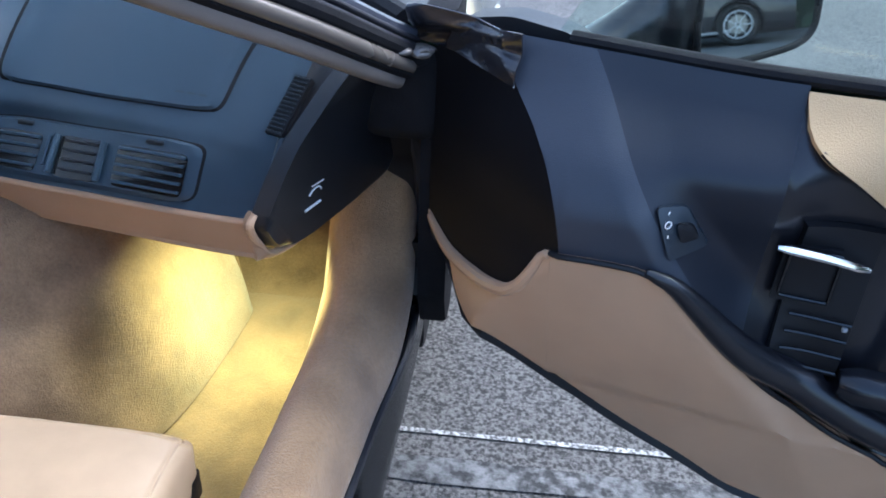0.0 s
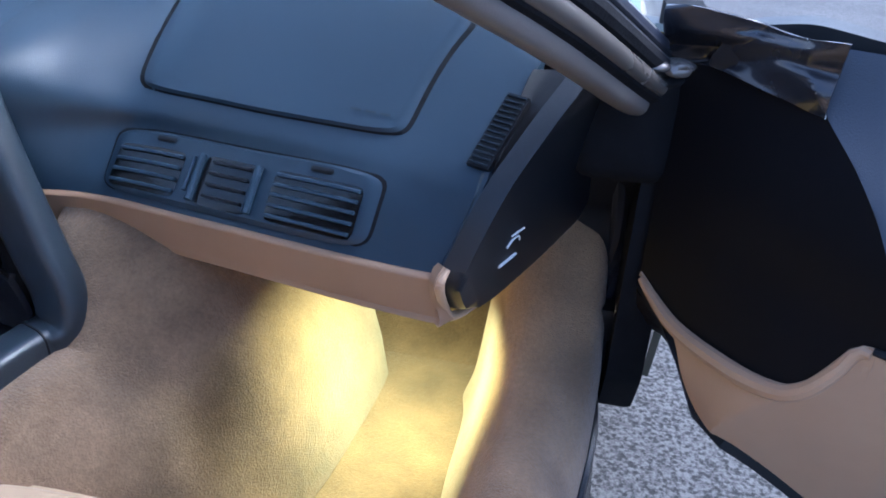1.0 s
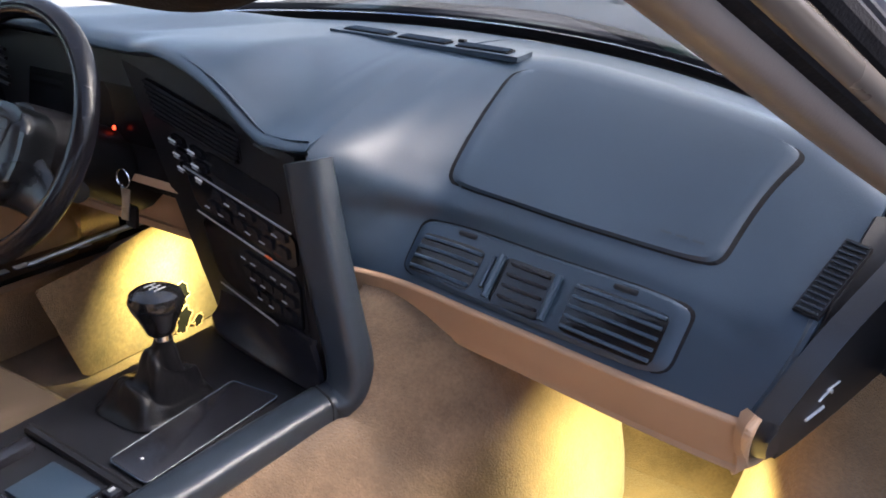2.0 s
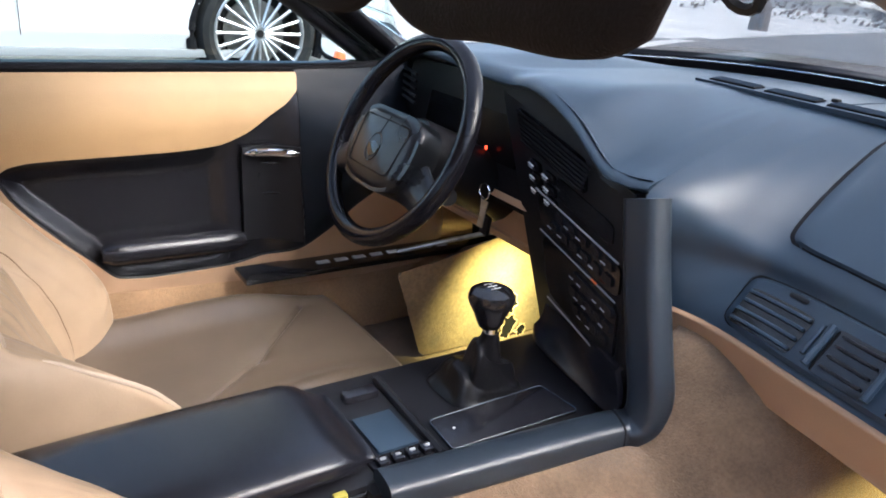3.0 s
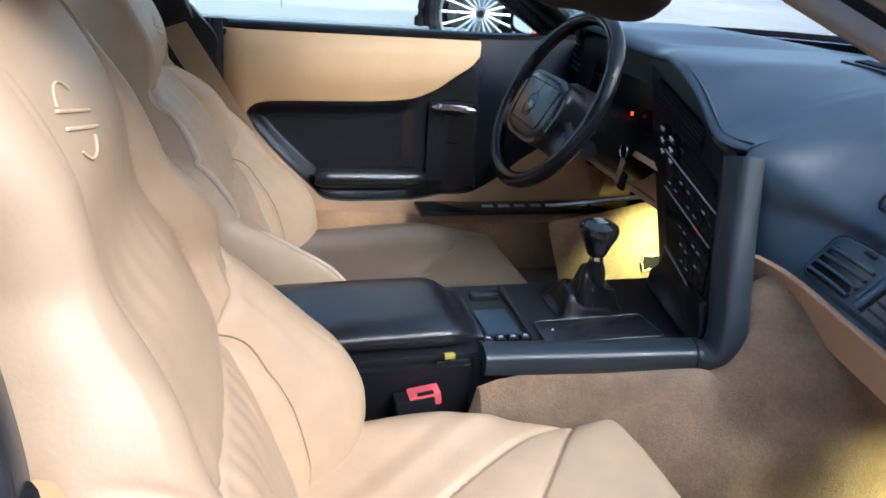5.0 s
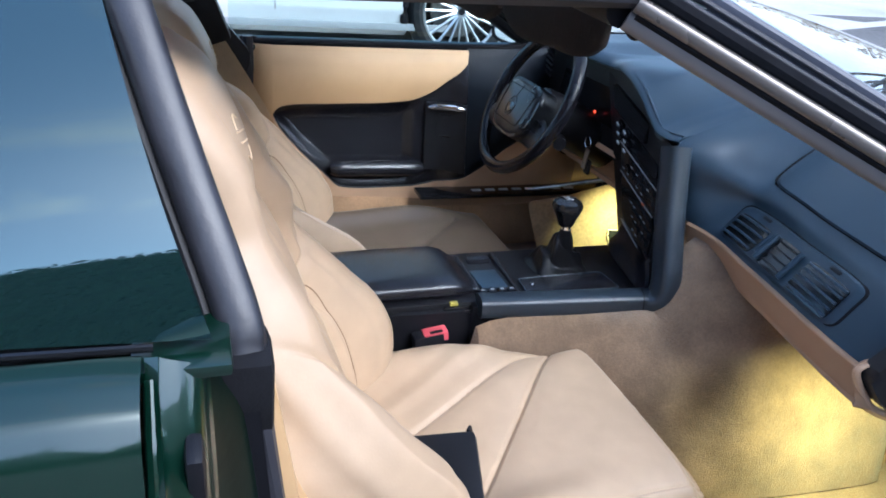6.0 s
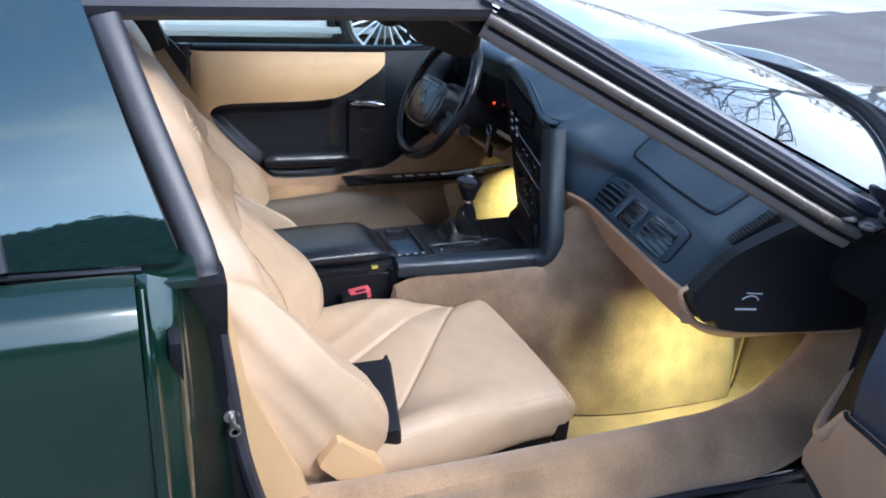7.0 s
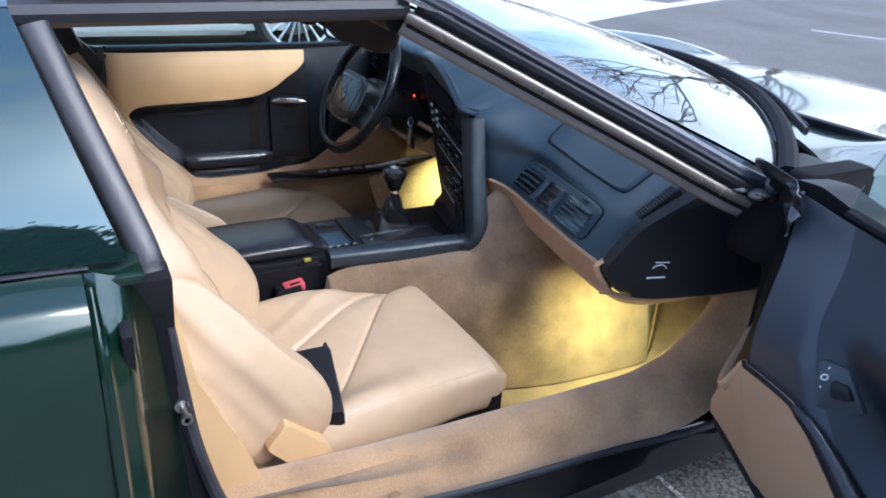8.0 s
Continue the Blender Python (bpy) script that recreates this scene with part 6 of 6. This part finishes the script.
for side in (1, -1):
    part("quarter_glass", grid(lambda u, v: q_point(side, u, v), 16, 14, 0.006, side), DARK_GLASS, car, "dark tinted quarter glass reflecting the sky")
    strip = [q_point(side, 0.224 - 0.05 * t, t) + Vector((side * 0.004, 0, 0.002)) for t in steps(0.0, 1.0, 14)]
    part("glass_frame", tube(strip, [0.013 - 0.0003 * k for k in range(15)], 8, up=(0, 1, 0), flat=0.5), RUBBER, car, "dark rubber strip across the quarter glass")
    part("glass_edge", tube([(side * 0.742, -0.86 - 0.78 * t, 0.835 + 0.02 * t) for t in steps(0, 1, 8)], 0.0036, 8), BLACK_GLOSS, car, "black seal under the glass")


def q_panel(side):
    def f(u, v):
        y = -0.868 - 1.25 * u
        prof = [(0.748, 0.838), (0.778, 0.833), (0.802, 0.820), (0.816, 0.796), (0.825, 0.74), (0.831, 0.62), (0.830, 0.44), (0.81, 0.25)]
        g = v * 7
        k = min(int(g), 6)
        t = g - k
        a, b = prof[k], prof[k + 1]
        bul = 0.012 * math.sin(math.pi * min(1, u * 1.1))
        return (side * (a[0] + (b[0] - a[0]) * t + bul * math.sin(math.pi * v) - 0.10 * u * u * (1 - v)), y, a[1] + (b[1] - a[1]) * t)
    bm = grid(f, 40, 42, 0.012, side)
    for _ in range(3):
        bmesh.ops.smooth_vert(bm, verts=bm.verts[:], factor=0.5, use_axis_x=True, use_axis_y=False, use_axis_z=True)
    return bm


jamb_x = smooth_curve([(0.25, 0.79), (0.40, 0.808), (0.55, 0.818), (0.68, 0.812), (0.76, 0.798), (0.83, 0.755)])
for side in (1, -1):
    part("quarter_panel", q_panel(side), PAINT, car, "dark green rear quarter panel")

    def jamb(u, v):
        z = 0.26 + (0.575 - 0.075 * u) * v
        x1 = jamb_x(z)
        x0 = 0.700 - 0.02 * v
        w = 0.066 + 0.02 * math.sin(math.pi * u)
        return (side * (x1 + (x0 - x1) * u + 0.025 * (1 - u) * math.sin(math.pi * v)), -0.866 + 0.030 * step(0, 0.25, u) + 0.075 * step(0.3, 1.0, u) * (1 - 0.4 * v), z)
    part("door_jamb", grid(lambda u, v: jamb(0.46 * u, v), 10, 30, 0.012, -side), PAINT, car, "glossy dark green door jamb")
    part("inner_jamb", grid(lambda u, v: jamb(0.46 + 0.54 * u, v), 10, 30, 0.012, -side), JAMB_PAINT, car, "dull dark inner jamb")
    notch = [(lambda v: Vector(jamb(0.44 - 0.16 * step(0.74, 0.79, v) + 0.14 * step(0.52, 0.56, v) - 0.10 * step(0.40, 0.45, v), v)) + Vector((0, 0.004, 0)))(v) for v in steps(0.10, 0.97, 70)]
    part("jamb_cap", box((0.075, 0.075, 0.012), (side * 0.722, -0.840, 0.823), 0.004, turn=pose(0, 0, 0, 0, side * 6, 0)), PAINT, car, "dark green corner under the glass")
    part("jamb_step", tube(notch, 0.005, 8), PAINT, car, "glossy pressed step in the jamb")
    part("jamb_edge", tube([(side * (jamb_x(z) + 0.020 * math.sin(math.pi * (z - 0.26) / 0.575)), -0.862, z) for z in steps(0.27, 0.82, 30)], 0.006, 8), PAINT, car, "bright rounded panel edge")
    part("jamb_seal", tube(spline([(side * 0.700, -0.785, 0.79), (side * 0.712, -0.772, 0.66), (side * 0.722, -0.755, 0.52), (side * 0.730, -0.72, 0.40), (side * 0.735, -0.66, 0.345)], 24), 0.010, 8), RUBBER, car, "black rubber jamb seal")
    part("jamb_panel", prism(rounded([(-0.862, 0.30), (-0.70, 0.33), (-0.742, 0.46), (-0.772, 0.62), (-0.785, 0.80), (-0.862, 0.80)], 0.012), lambda a, b, c: (side * (0.700 + c), a, b), 0.022, 0.004), FACE_BLACK, car, "black inner jamb")
    part("lock_trim", prism(rounded([(-0.84, 0.36), (-0.668, 0.395), (-0.665, 0.430), (-0.745, 0.62), (-0.770, 0.78), (-0.84, 0.79)], 0.01), lambda a, b, c: (side * (0.655 + c - 0.02 * (b - 0.4)), a, b), 0.046, 0.008), LEATHER_HARD, car, "tan lock pillar trim")
    part("latch_box", box((0.030, 0.014, 0.070), (side * 0.790, -0.834, 0.748), 0.006, turn=pose(0, 0, 0, 0, side * 14, 0)), BLACK, car, "black latch pocket")
    part("striker_pin", joined(tube([(side * 0.715, -0.772, 0.606), (side * 0.757, -0.772, 0.606)], 0.0042, 10), tube([(side * 0.720, -0.772, 0.606), (side * 0.725, -0.772, 0.606)], 0.010, 12), tube([(side * 0.750, -0.772, 0.606), (side * 0.757, -0.772, 0.606)], 0.0075, 12)), STEEL, car, "steel striker pin")

# rear hatch, tail and underbody
part("hatch_glass", grid(lambda u, v: (-0.46 + 0.92 * u, -0.93 - 0.80 * v, 1.118 - 0.05 * abs(2 * u - 1) ** 3 - 0.24 * v * v), 16, 12, 0.006), HATCH_GLASS, car, "tinted rear hatch glass").visible_shadow = False
part("cargo_floor", box((1.30, 0.66, 0.03), (0, -1.34, 0.62), 0.01), BLACK_CARPET, car, "black carpeted cargo floor")
part("tail", grid(lambda u, v: (-0.80 + 1.60 * u, -1.62 - 0.52 * min(1.0, v * 1.7), 0.872 - 0.02 * abs(2 * u - 1) ** 2 - 0.55 * max(0, v - 0.55) / 0.45), 16, 14, 0.02), PAINT, car, "dark green tail")
part("underbody", box((1.36, 3.7, 0.04), (0, 0.10, 0.195), 0.02), BLACK, car)
part("halo_bar", tube([(x, -0.90, 1.108 - 0.045 * (abs(x) / 0.53) ** 2.5) for x in steps(-0.53, 0.53, 20)], 0.030, 10), PAINT, car, "dark green roof halo")


def hood(u, v):
    x = -0.90 + 1.80 * u
    k = abs(x) / 0.90
    y0 = ws_y(x * 0.9) + 0.085
    y1 = 2.36 - 0.35 * k ** 3
    y = y0 + (y1 - y0) * v
    z = 0.815 - 0.05 * v - 0.16 * v ** 3 + 0.030 * (1 - (k / 0.45) ** 2) * (k < 0.45) * math.sin(math.pi * min(1, v * 1.1))
    z += 0.070 * bump_at(k, 0.82, 0.16) * step(0.0, 0.35, v) * step(1.05, 0.55, v)
    z -= 0.22 * max(0.0, k - 0.90) / 0.10 * 0.45
    return (x, y, z)


part("hood", grid(hood, 60, 40, 0.02), PAINT, car, "dark green clamshell hood with raised fenders")
part("nose", grid(lambda u, v: (lambda p: (p[0] * (1 - 0.05 * v), p[1] + 0.05 * math.sin(math.pi * v * 0.6), p[2] * (1 - v) + 0.24 * v))(hood(u, 1.0)), 30, 8, 0.02), PAINT, car)
for side in (1, -1):
    part("front_fender", grid(lambda u, v: (lambda p: (p[0] + side * 0.012 * math.sin(math.pi * v), p[1], p[2] * (1 - v) + (0.24 + 0.30 * step(0.10, 0.0, u)) * v))(hood(1.0 if side > 0 else 0.0, u)), 24, 10, 0.012, side), PAINT, car, "dark green front fender")
    for yw in (1.42, -1.30):
        w = group_at("wheel", (side * 0.78, yw, GZ + 0.32), car, "alloy road wheel")
        part("tyre", tube([(0, 0.235 * math.cos(t), 0.235 * math.sin(t)) for t in [2 * math.pi * k / 40 for k in range(40)]], 0.085, 14, closed=True, up=(1, 0, 0), flat=1.35), TYRE, w, "black tyre")
        part("rim", tube([(-side * 0.02, 0, 0), (side * 0.075, 0, 0)], [0.20, 0.19], 32), ALLOY, w, "silver alloy rim")
# wiper, cowl
part("cowl", grid(lambda u, v: (-0.78 + 1.56 * u, ws_y(-0.78 + 1.56 * u) + 0.005 + 0.095 * v, 0.868 - 0.055 * abs(2 * u - 1) ** 2 - 0.05 * v), 30, 5, 0.012), BLACK, car, "black cowl panel")
wp = part("wiper", tube(spline([(0.62, 0.56, 0.862), (0.40, 0.68, 0.885), (0.10, 0.775, 0.895), (-0.20, 0.80, 0.895)], 20), 0.007, 8), BLACK, car, "black wiper arm")
part("wiper_blade", tube(spline([(0.66, 0.50, 0.868), (0.45, 0.640, 0.890), (0.20, 0.725, 0.902), (0.02, 0.75, 0.905)], 20), 0.006, 6, flat=1.6), RUBBER, wp, "black wiper blade")

# sun visors, rear-view mirror loop
def visor(side, label):
    loops = []
    for t in steps(0, 1, 18):
        x = 0.012 + 0.365 * t
        e = math.sin(math.pi * min(1.0, 0.06 + t * 0.94)) ** 0.35
        zb, zt = 1.045 - 0.073 * e - 0.006 * math.sin(9 * t), 1.080
        th = 0.020 * e
        loops.append([(side * x, -0.300 + th * math.copysign(abs(math.cos(a)) ** 0.6, math.cos(a)), (zb + zt) / 2 + (zt - zb) / 2 * math.copysign(abs(math.sin(a)) ** 0.6, math.sin(a))) for a in [2 * math.pi * k / 18 for k in range(18)]])
    return part("sun_visor", rings(loops), VISOR_CLOTH, car, label)


visor(1, "dark padded sun visor folded half down")
visor(-1, "dark padded sun visor")
part("visor_cord", tube(spline([(0.395, -0.30, 1.075), (0.405, -0.295, 1.035), (0.425, -0.29, 1.03), (0.43, -0.30, 1.07)], 14), 0.004, 6), BLACK, car, "thin black cord loop")

# seat belts: webbing from the pillar
def belt(side, pts, w, label):
    c = spline(pts, 24)
    bm = bmesh.new()
    A, B = [], []
    for p in c:
        A.append(bm.verts.new((side * p.x, p.y - w / 2, p.z + 0.004)))
        B.append(bm.verts.new((side * (p.x - 0.012), p.y + w / 2, p.z - 0.004)))
    for i in range(len(c) - 1):
        bm.faces.new((A[i], A[i + 1], B[i + 1], B[i]))
    r = bmesh.ops.solidify(bm, geom=bm.faces[:], thickness=0.0025)
    return part("seat_belt", bm, WEBBING, car, label)


belt(-1, [(0.60, -0.86, 0.95), (0.625, -0.80, 0.85), (0.635, -0.735, 0.74), (0.645, -0.66, 0.60), (0.64, -0.58, 0.46)], 0.075, "tan seat belt webbing")
belt(1, [(0.60, -0.89, 0.95), (0.62, -0.86, 0.85), (0.630, -0.80, 0.72), (0.645, -0.72, 0.55), (0.64, -0.66, 0.44)], 0.040, "tan seat belt webbing")
part("pillar_trim", prism(rounded([(-0.92, 0.70), (-0.715, 0.725), (-0.692, 0.785), (-0.700, 0.808), (-0.765, 0.886), (-0.83, 0.965), (-0.93, 1.05)], 0.012), lambda a, b, c: (-0.672 + 0.10 * max(0.0, b - 0.8) + c, a, b), 0.036, 0.008), BLACK, car, "black inner trim of the far centre pillar")
part("far_seal", tube([(-0.705, -0.694, 0.58), (-0.705, -0.694, 0.70), (-0.700, -0.697, 0.83)], 0.014, 10), RUBBER, car, "black rubber door seal")
part("far_jamb", box((0.02, 0.09, 0.27), (-0.738, -0.715, 0.69), 0.006), BLACK, car, "black far jamb")
part("belt_guide", box((0.04, 0.07, 0.12), (-0.62, -0.79, 0.88), 0.012, turn=pose(0, 0, 0, 20, 10, 0)), BLACK, car, "black belt guide")

# ---- other vehicles ----
def wheel_spoked(place, r, rim, spokes, side, parent, width=0.11):
    w = group_at("wheel", place, parent, "black tyre on a many-spoked silver rim")
    part("tyre", tube([(0, (r - 0.05) * math.cos(t), (r - 0.05) * math.sin(t)) for t in [2 * math.pi * k / 56 for k in range(56)]], 0.06, 12, closed=True, up=(1, 0, 0), flat=1.9), TYRE, w, "black low-profile tyre")
    part("rim_lip", tube([(side * 0.085, rim * math.cos(t), rim * math.sin(t)) for t in [2 * math.pi * k / 56 for k in range(56)]], 0.014, 8, closed=True, up=(1, 0, 0)), ALLOY, w, "silver rim lip")
    part("rim_barrel", tube([(side * -0.05, 0, 0), (side * -0.04, 0, 0)], rim, 36), TYRE, w, "dark rim barrel")
    part("brake_disc", tube([(side * -0.03, 0, 0), (side * -0.01, 0, 0)], rim * 0.70, 32), STEEL, w, "steel brake disc")
    part("hub_cap", tube([(side * 0.05, 0, 0), (side * 0.088, 0, 0)], 0.045, 20), ALLOY, w, "silver hub")
    part("hub_badge", tube([(side * 0.088, 0, 0), (side * 0.091, 0, 0)], 0.022, 20), DARK_PAINT, w)
    for k in range(spokes):
        t = 2 * math.pi * k / spokes
        c, s = math.cos(t), math.sin(t)
        part("spoke", tube([(side * 0.080, 0.035 * c, 0.035 * s), (side * 0.085, rim * 0.6 * c, rim * 0.6 * s), (side * 0.080, rim * c, rim * s)], [0.012, 0.009, 0.011], 6), ALLOY, w)
    return w


def parked_car(cx, yf, zg, length, side, paint, height, label, wheels, r, rim, spokes):
    """A parked car along y; side: the sign of x its seen flank faces; yf: nose end."""
    c = group_at("parked_car", (cx, yf - length / 2, zg), label=label, category="car")
    L = length

    def body(u, v):
        y = L / 2 - L * u
        w = 0.90 - 0.10 * (abs(2 * u - 1) ** 4)
        prof = [(0.80, 0.16), (0.93, 0.22), (0.985, 0.34), (1.0, 0.50), (0.995, 0.66), (0.965, 0.82), (0.90, 0.92), (0.0, 0.95)]
        g = abs(2 * v - 1) * 7
        sg = 1 if v > 0.5 else -1
        g = 7 - g
        k = min(int(g), 6)
        t = g - k
        a, b = prof[k], prof[k + 1]
        sl = 1 - 0.16 * (abs(2 * u - 1) ** 3)
        z = (a[1] + (b[1] - a[1]) * t) * (sl if g > 3 else 1)
        return (sg * w * (a[0] + (b[0] - a[0]) * t), y, z)
    bm = grid(body, 170, 112, 0.0)
    for yw in wheels:
        cut = [f for f in bm.faces if (Vector((f.calc_center_median().y - (yw - (yf - L / 2)), f.calc_center_median().z - r)).length < r + 0.035) and abs(f.calc_center_median().x) > 0.55]
        bmesh.ops.delete(bm, geom=cut, context="FACES")
    part("body", bm, paint, c, "glossy body")
    for yw in wheels:
        for sd in (1, -1):
            arc = [(sd * (0.86 + 0.02 * math.sin(t)), yw - (yf - L / 2) + (r + 0.040) * math.cos(t), r + (r + 0.040) * math.sin(t)) for t in steps(-0.35, math.pi + 0.35, 30)]
            part("wheel_arch", tube(arc, 0.030, 8), BLACK_MATTE, c, "dark wheel arch lining")
    part("underside", box((1.35, L * 0.9, 0.5), (0, 0, 0.45), 0.05), BLACK, c)

    def cabin(u, v):
        y = L * 0.22 - L * 0.60 * u
        e = math.sin(math.pi * min(1, max(0, u))) ** 0.35
        a = math.pi * v
        return (0.76 * math.copysign(abs(math.cos(a)) ** 0.5, math.cos(a)) * (1 - 0.16 * abs(math.sin(a))), y, 0.90 + (height - 0.90) * e * abs(math.sin(a)) ** 0.6)
    part("cabin", grid(cabin, 30, 24), DARK_GLASS, c, "dark glazed cabin")
    part("roof", grid(lambda u, v: (-0.52 + 1.04 * u, L * 0.06 - L * 0.30 * v, height + 0.012 - 0.02 * (2 * u - 1) ** 2), 8, 8, 0.02), paint, c)
    part("sill_strip", box((0.02, L * 0.56, 0.045), (side * 0.875, (wheels[0] + wheels[1]) / 2 - (yf - L / 2), 0.235), 0.008), GREY_MARK, c, "grey sill strip")
    for dyk in (0.30, -0.62):
        part("door_gap", tube([(side * 0.905, dyk, 0.32), (side * 0.912, dyk, 0.60), (side * 0.88, dyk - 0.02, 0.85)], 0.003, 5), BLACK, c)
        part("door_handle", box((0.03, 0.18, 0.022), (side * 0.905, dyk - 0.20, 0.735), 0.008), DARK_PAINT, c, "dark door handle")
    for yw in wheels:
        for sd in (1, -1):
            wheel_spoked((sd * 0.80, yw - (yf - L / 2), r), r, rim, spokes, sd, c)
    return c


parked_car(-4.44, 1.72, ground_z(-3.6, 0), 4.75, 1, WHITE_PAINT, 1.42, "white saloon car with many-spoked silver wheels, parked alongside", (0.86, -1.95), 0.350, 0.262, 20)
parked_car(14.65, 1.50, GZ, 4.5, -1, DARK_PAINT, 1.6, "charcoal car parked on the far side of the lot", (0.62, -2.1), 0.34, 0.22, 7)


def traffic_cone(x, y, label):
    z = ground_z(x, y) + 0.006
    c = group_at("traffic_cone", (x, y, z), label=label, category="traffic cone", group="cones in the lot")
    part("base", box((0.36, 0.36, 0.03), (0, 0, 0.015), 0.010), ORANGE, c, "square rubber base")
    rad = lambda h: 0.128 - 0.148 * h
    edges = (0.03, 0.22, 0.335, 0.415, 0.52, 0.70)
    for k in range(5):
        a, b = edges[k], edges[k + 1]
        part("band", tube([(0, 0, a), (0, 0, b)], [rad(a), rad(b)], 28), ORANGE if k % 2 == 0 else WHITE_MARK, c, "orange band" if k % 2 == 0 else "white reflective band")


traffic_cone(-6.44, -10.50, "orange traffic cone with white bands standing on the asphalt")
traffic_cone(-6.90, -10.28, "orange traffic cone with white bands standing on the asphalt")


# ---- a bare tree ahead, seen in the hood ----
def bare_tree(x, y, h):
    z0 = ground_z(x, y)
    t = group_at("bare_tree", (x, y, z0), label="bare winter tree with spreading limbs on the far pavement", category="tree")
    rng = random.Random(3)
    trunk = [Vector((0.05 * math.sin(k), 0.04 * math.cos(2 * k), h * 0.45 * k / 6)) for k in range(7)]
    part("trunk", tube(trunk, [0.20 - 0.014 * k for k in range(7)], 10), BARK, t, "rough grey-brown trunk")
    bms = []

    def limb(p, d, length, r, level):
        n = 6
        pts = [p]
        for k in range(n):
            d = (d + Vector((rng.gauss(0, 0.16), rng.gauss(0, 0.16), rng.gauss(0.05, 0.10)))).normalized()
            pts.append(pts[-1] + d * length / n)
        bms.append(tube(pts, [r * (1 - 0.12 * k) for k in range(n + 1)], 5))
        if level < 3:
            for k in (2, 3, 4, 5, 6):
                side = Vector((rng.gauss(0, 1), rng.gauss(0, 1), rng.gauss(0.3, 0.6))).normalized()
                limb(pts[k], (d * 0.7 + side * 0.8).normalized(), length * 0.58, r * 0.5, level + 1)

    for k in range(5):
        a = 2 * math.pi * k / 5 + 0.4
        limb(trunk[-1 - k % 2], Vector((math.cos(a) * 0.8, math.sin(a) * 0.8, 0.75)).normalized(), h * 0.42, 0.075, 1)
    part("limbs", joined(*bms), BARK, t, "bare branching limbs")


bare_tree(-9.0, 13.5, 7.0)
bare_tree(-4.5, 17.0, 8.0)

# ---- trees along the lot ----
random.seed(5)
bm = bmesh.new()
verts, faces = [], []
crown = lambda t: 4.2 + 5.0 * abs(math.sin(0.24 * t + 0.8 * noise.noise((t * 0.17, 1, 0)))) ** 0.8 + 1.0 * noise.noise((t * 0.2, 3, 0)) + 0.26 * noise.noise((t * 1.4, 5, 0))
p0, dirn = Vector((22.75, -12.4)), Vector((-0.335, 0.942))
for k in range(26000):
    t = random.uniform(-45.5, 38.5)
    base = p0 + dirn * t
    h = crown(t)
    z = random.uniform(0.2, h)
    wdt = 2.0 * (1 - (z / h) ** 3) + 0.5
    c = Vector((base.x + random.uniform(-wdt, wdt), base.y + random.uniform(-0.4, 0.4), z))
    s = random.uniform(0.10, 0.24)
    n = Vector((random.gauss(0, 1), random.gauss(0, 1), random.gauss(0, 1))).normalized()
    a = n.orthogonal().normalized() * s
    b = n.cross(a)
    i = len(verts)
    verts += [c - a * 0.9, c - b * 0.55 + n * s * 0.15, c + a * 0.9, c + b * 0.55 + n * s * 0.15]
    faces.append((i, i + 1, i + 2, i + 3))
core = []
for k in range(193):
    t = -45.5 + 0.4375 * k
    base = p0 + dirn * t
    h = crown(t) - 0.25
    core.append([Vector((base.x + 0.35 * noise.noise((t, j * 0.8, 7)), base.y + 0.35 * noise.noise((t, j * 0.8, 2)), 0.02 + h * j / 10)) for j in range(11)])
first = len(verts)
for row in core:
    verts += row
for i in range(192):
    for j in range(10):
        a = first + i * 11 + j
        faces.append((a, a + 11, a + 12, a + 1))
me = bpy.data.meshes.new("tree_row")
me.from_pydata(verts, [], faces)
me.materials.append(LEAF)
trees = tagged(new("tree_row", me), "dense row of dark evergreen trees beyond the lot", "trees", kind="stuff")

# brown winter shrubs far beyond the road
random.seed(9)
verts, faces = [], []
for k in range(7000):
    t = random.uniform(-16, 16)
    h = 2.2 + 3.6 * max(0.0, noise.noise((t * 0.28, 4, 0)) + 0.35)
    z = h * random.random() ** 0.8
    c = Vector((-19.0 + 0.82 * t + random.uniform(-0.8, 0.8), 26.0 + 0.57 * t + random.uniform(-0.8, 0.8), 0.1 + z))
    if noise.noise(c * 0.9) < -0.12:
        continue
    s = random.uniform(0.08, 0.20)
    n = Vector((random.gauss(0, 1), random.gauss(0, 1), random.gauss(0, 1))).normalized()
    a = n.orthogonal().normalized() * s
    b = n.cross(a)
    i = len(verts)
    verts += [c - a, c - b * 0.5 + n * s * 0.15, c + a, c + b * 0.5 + n * s * 0.15]
    faces.append((i, i + 1, i + 2, i + 3))
me = bpy.data.meshes.new("shrubs")
me.from_pydata(verts, [], faces)
me.materials.append(DRY_LEAF)
tagged(new("shrubs", me), "brown winter shrubs in a loose row beyond the road", "shrubs", kind="stuff")
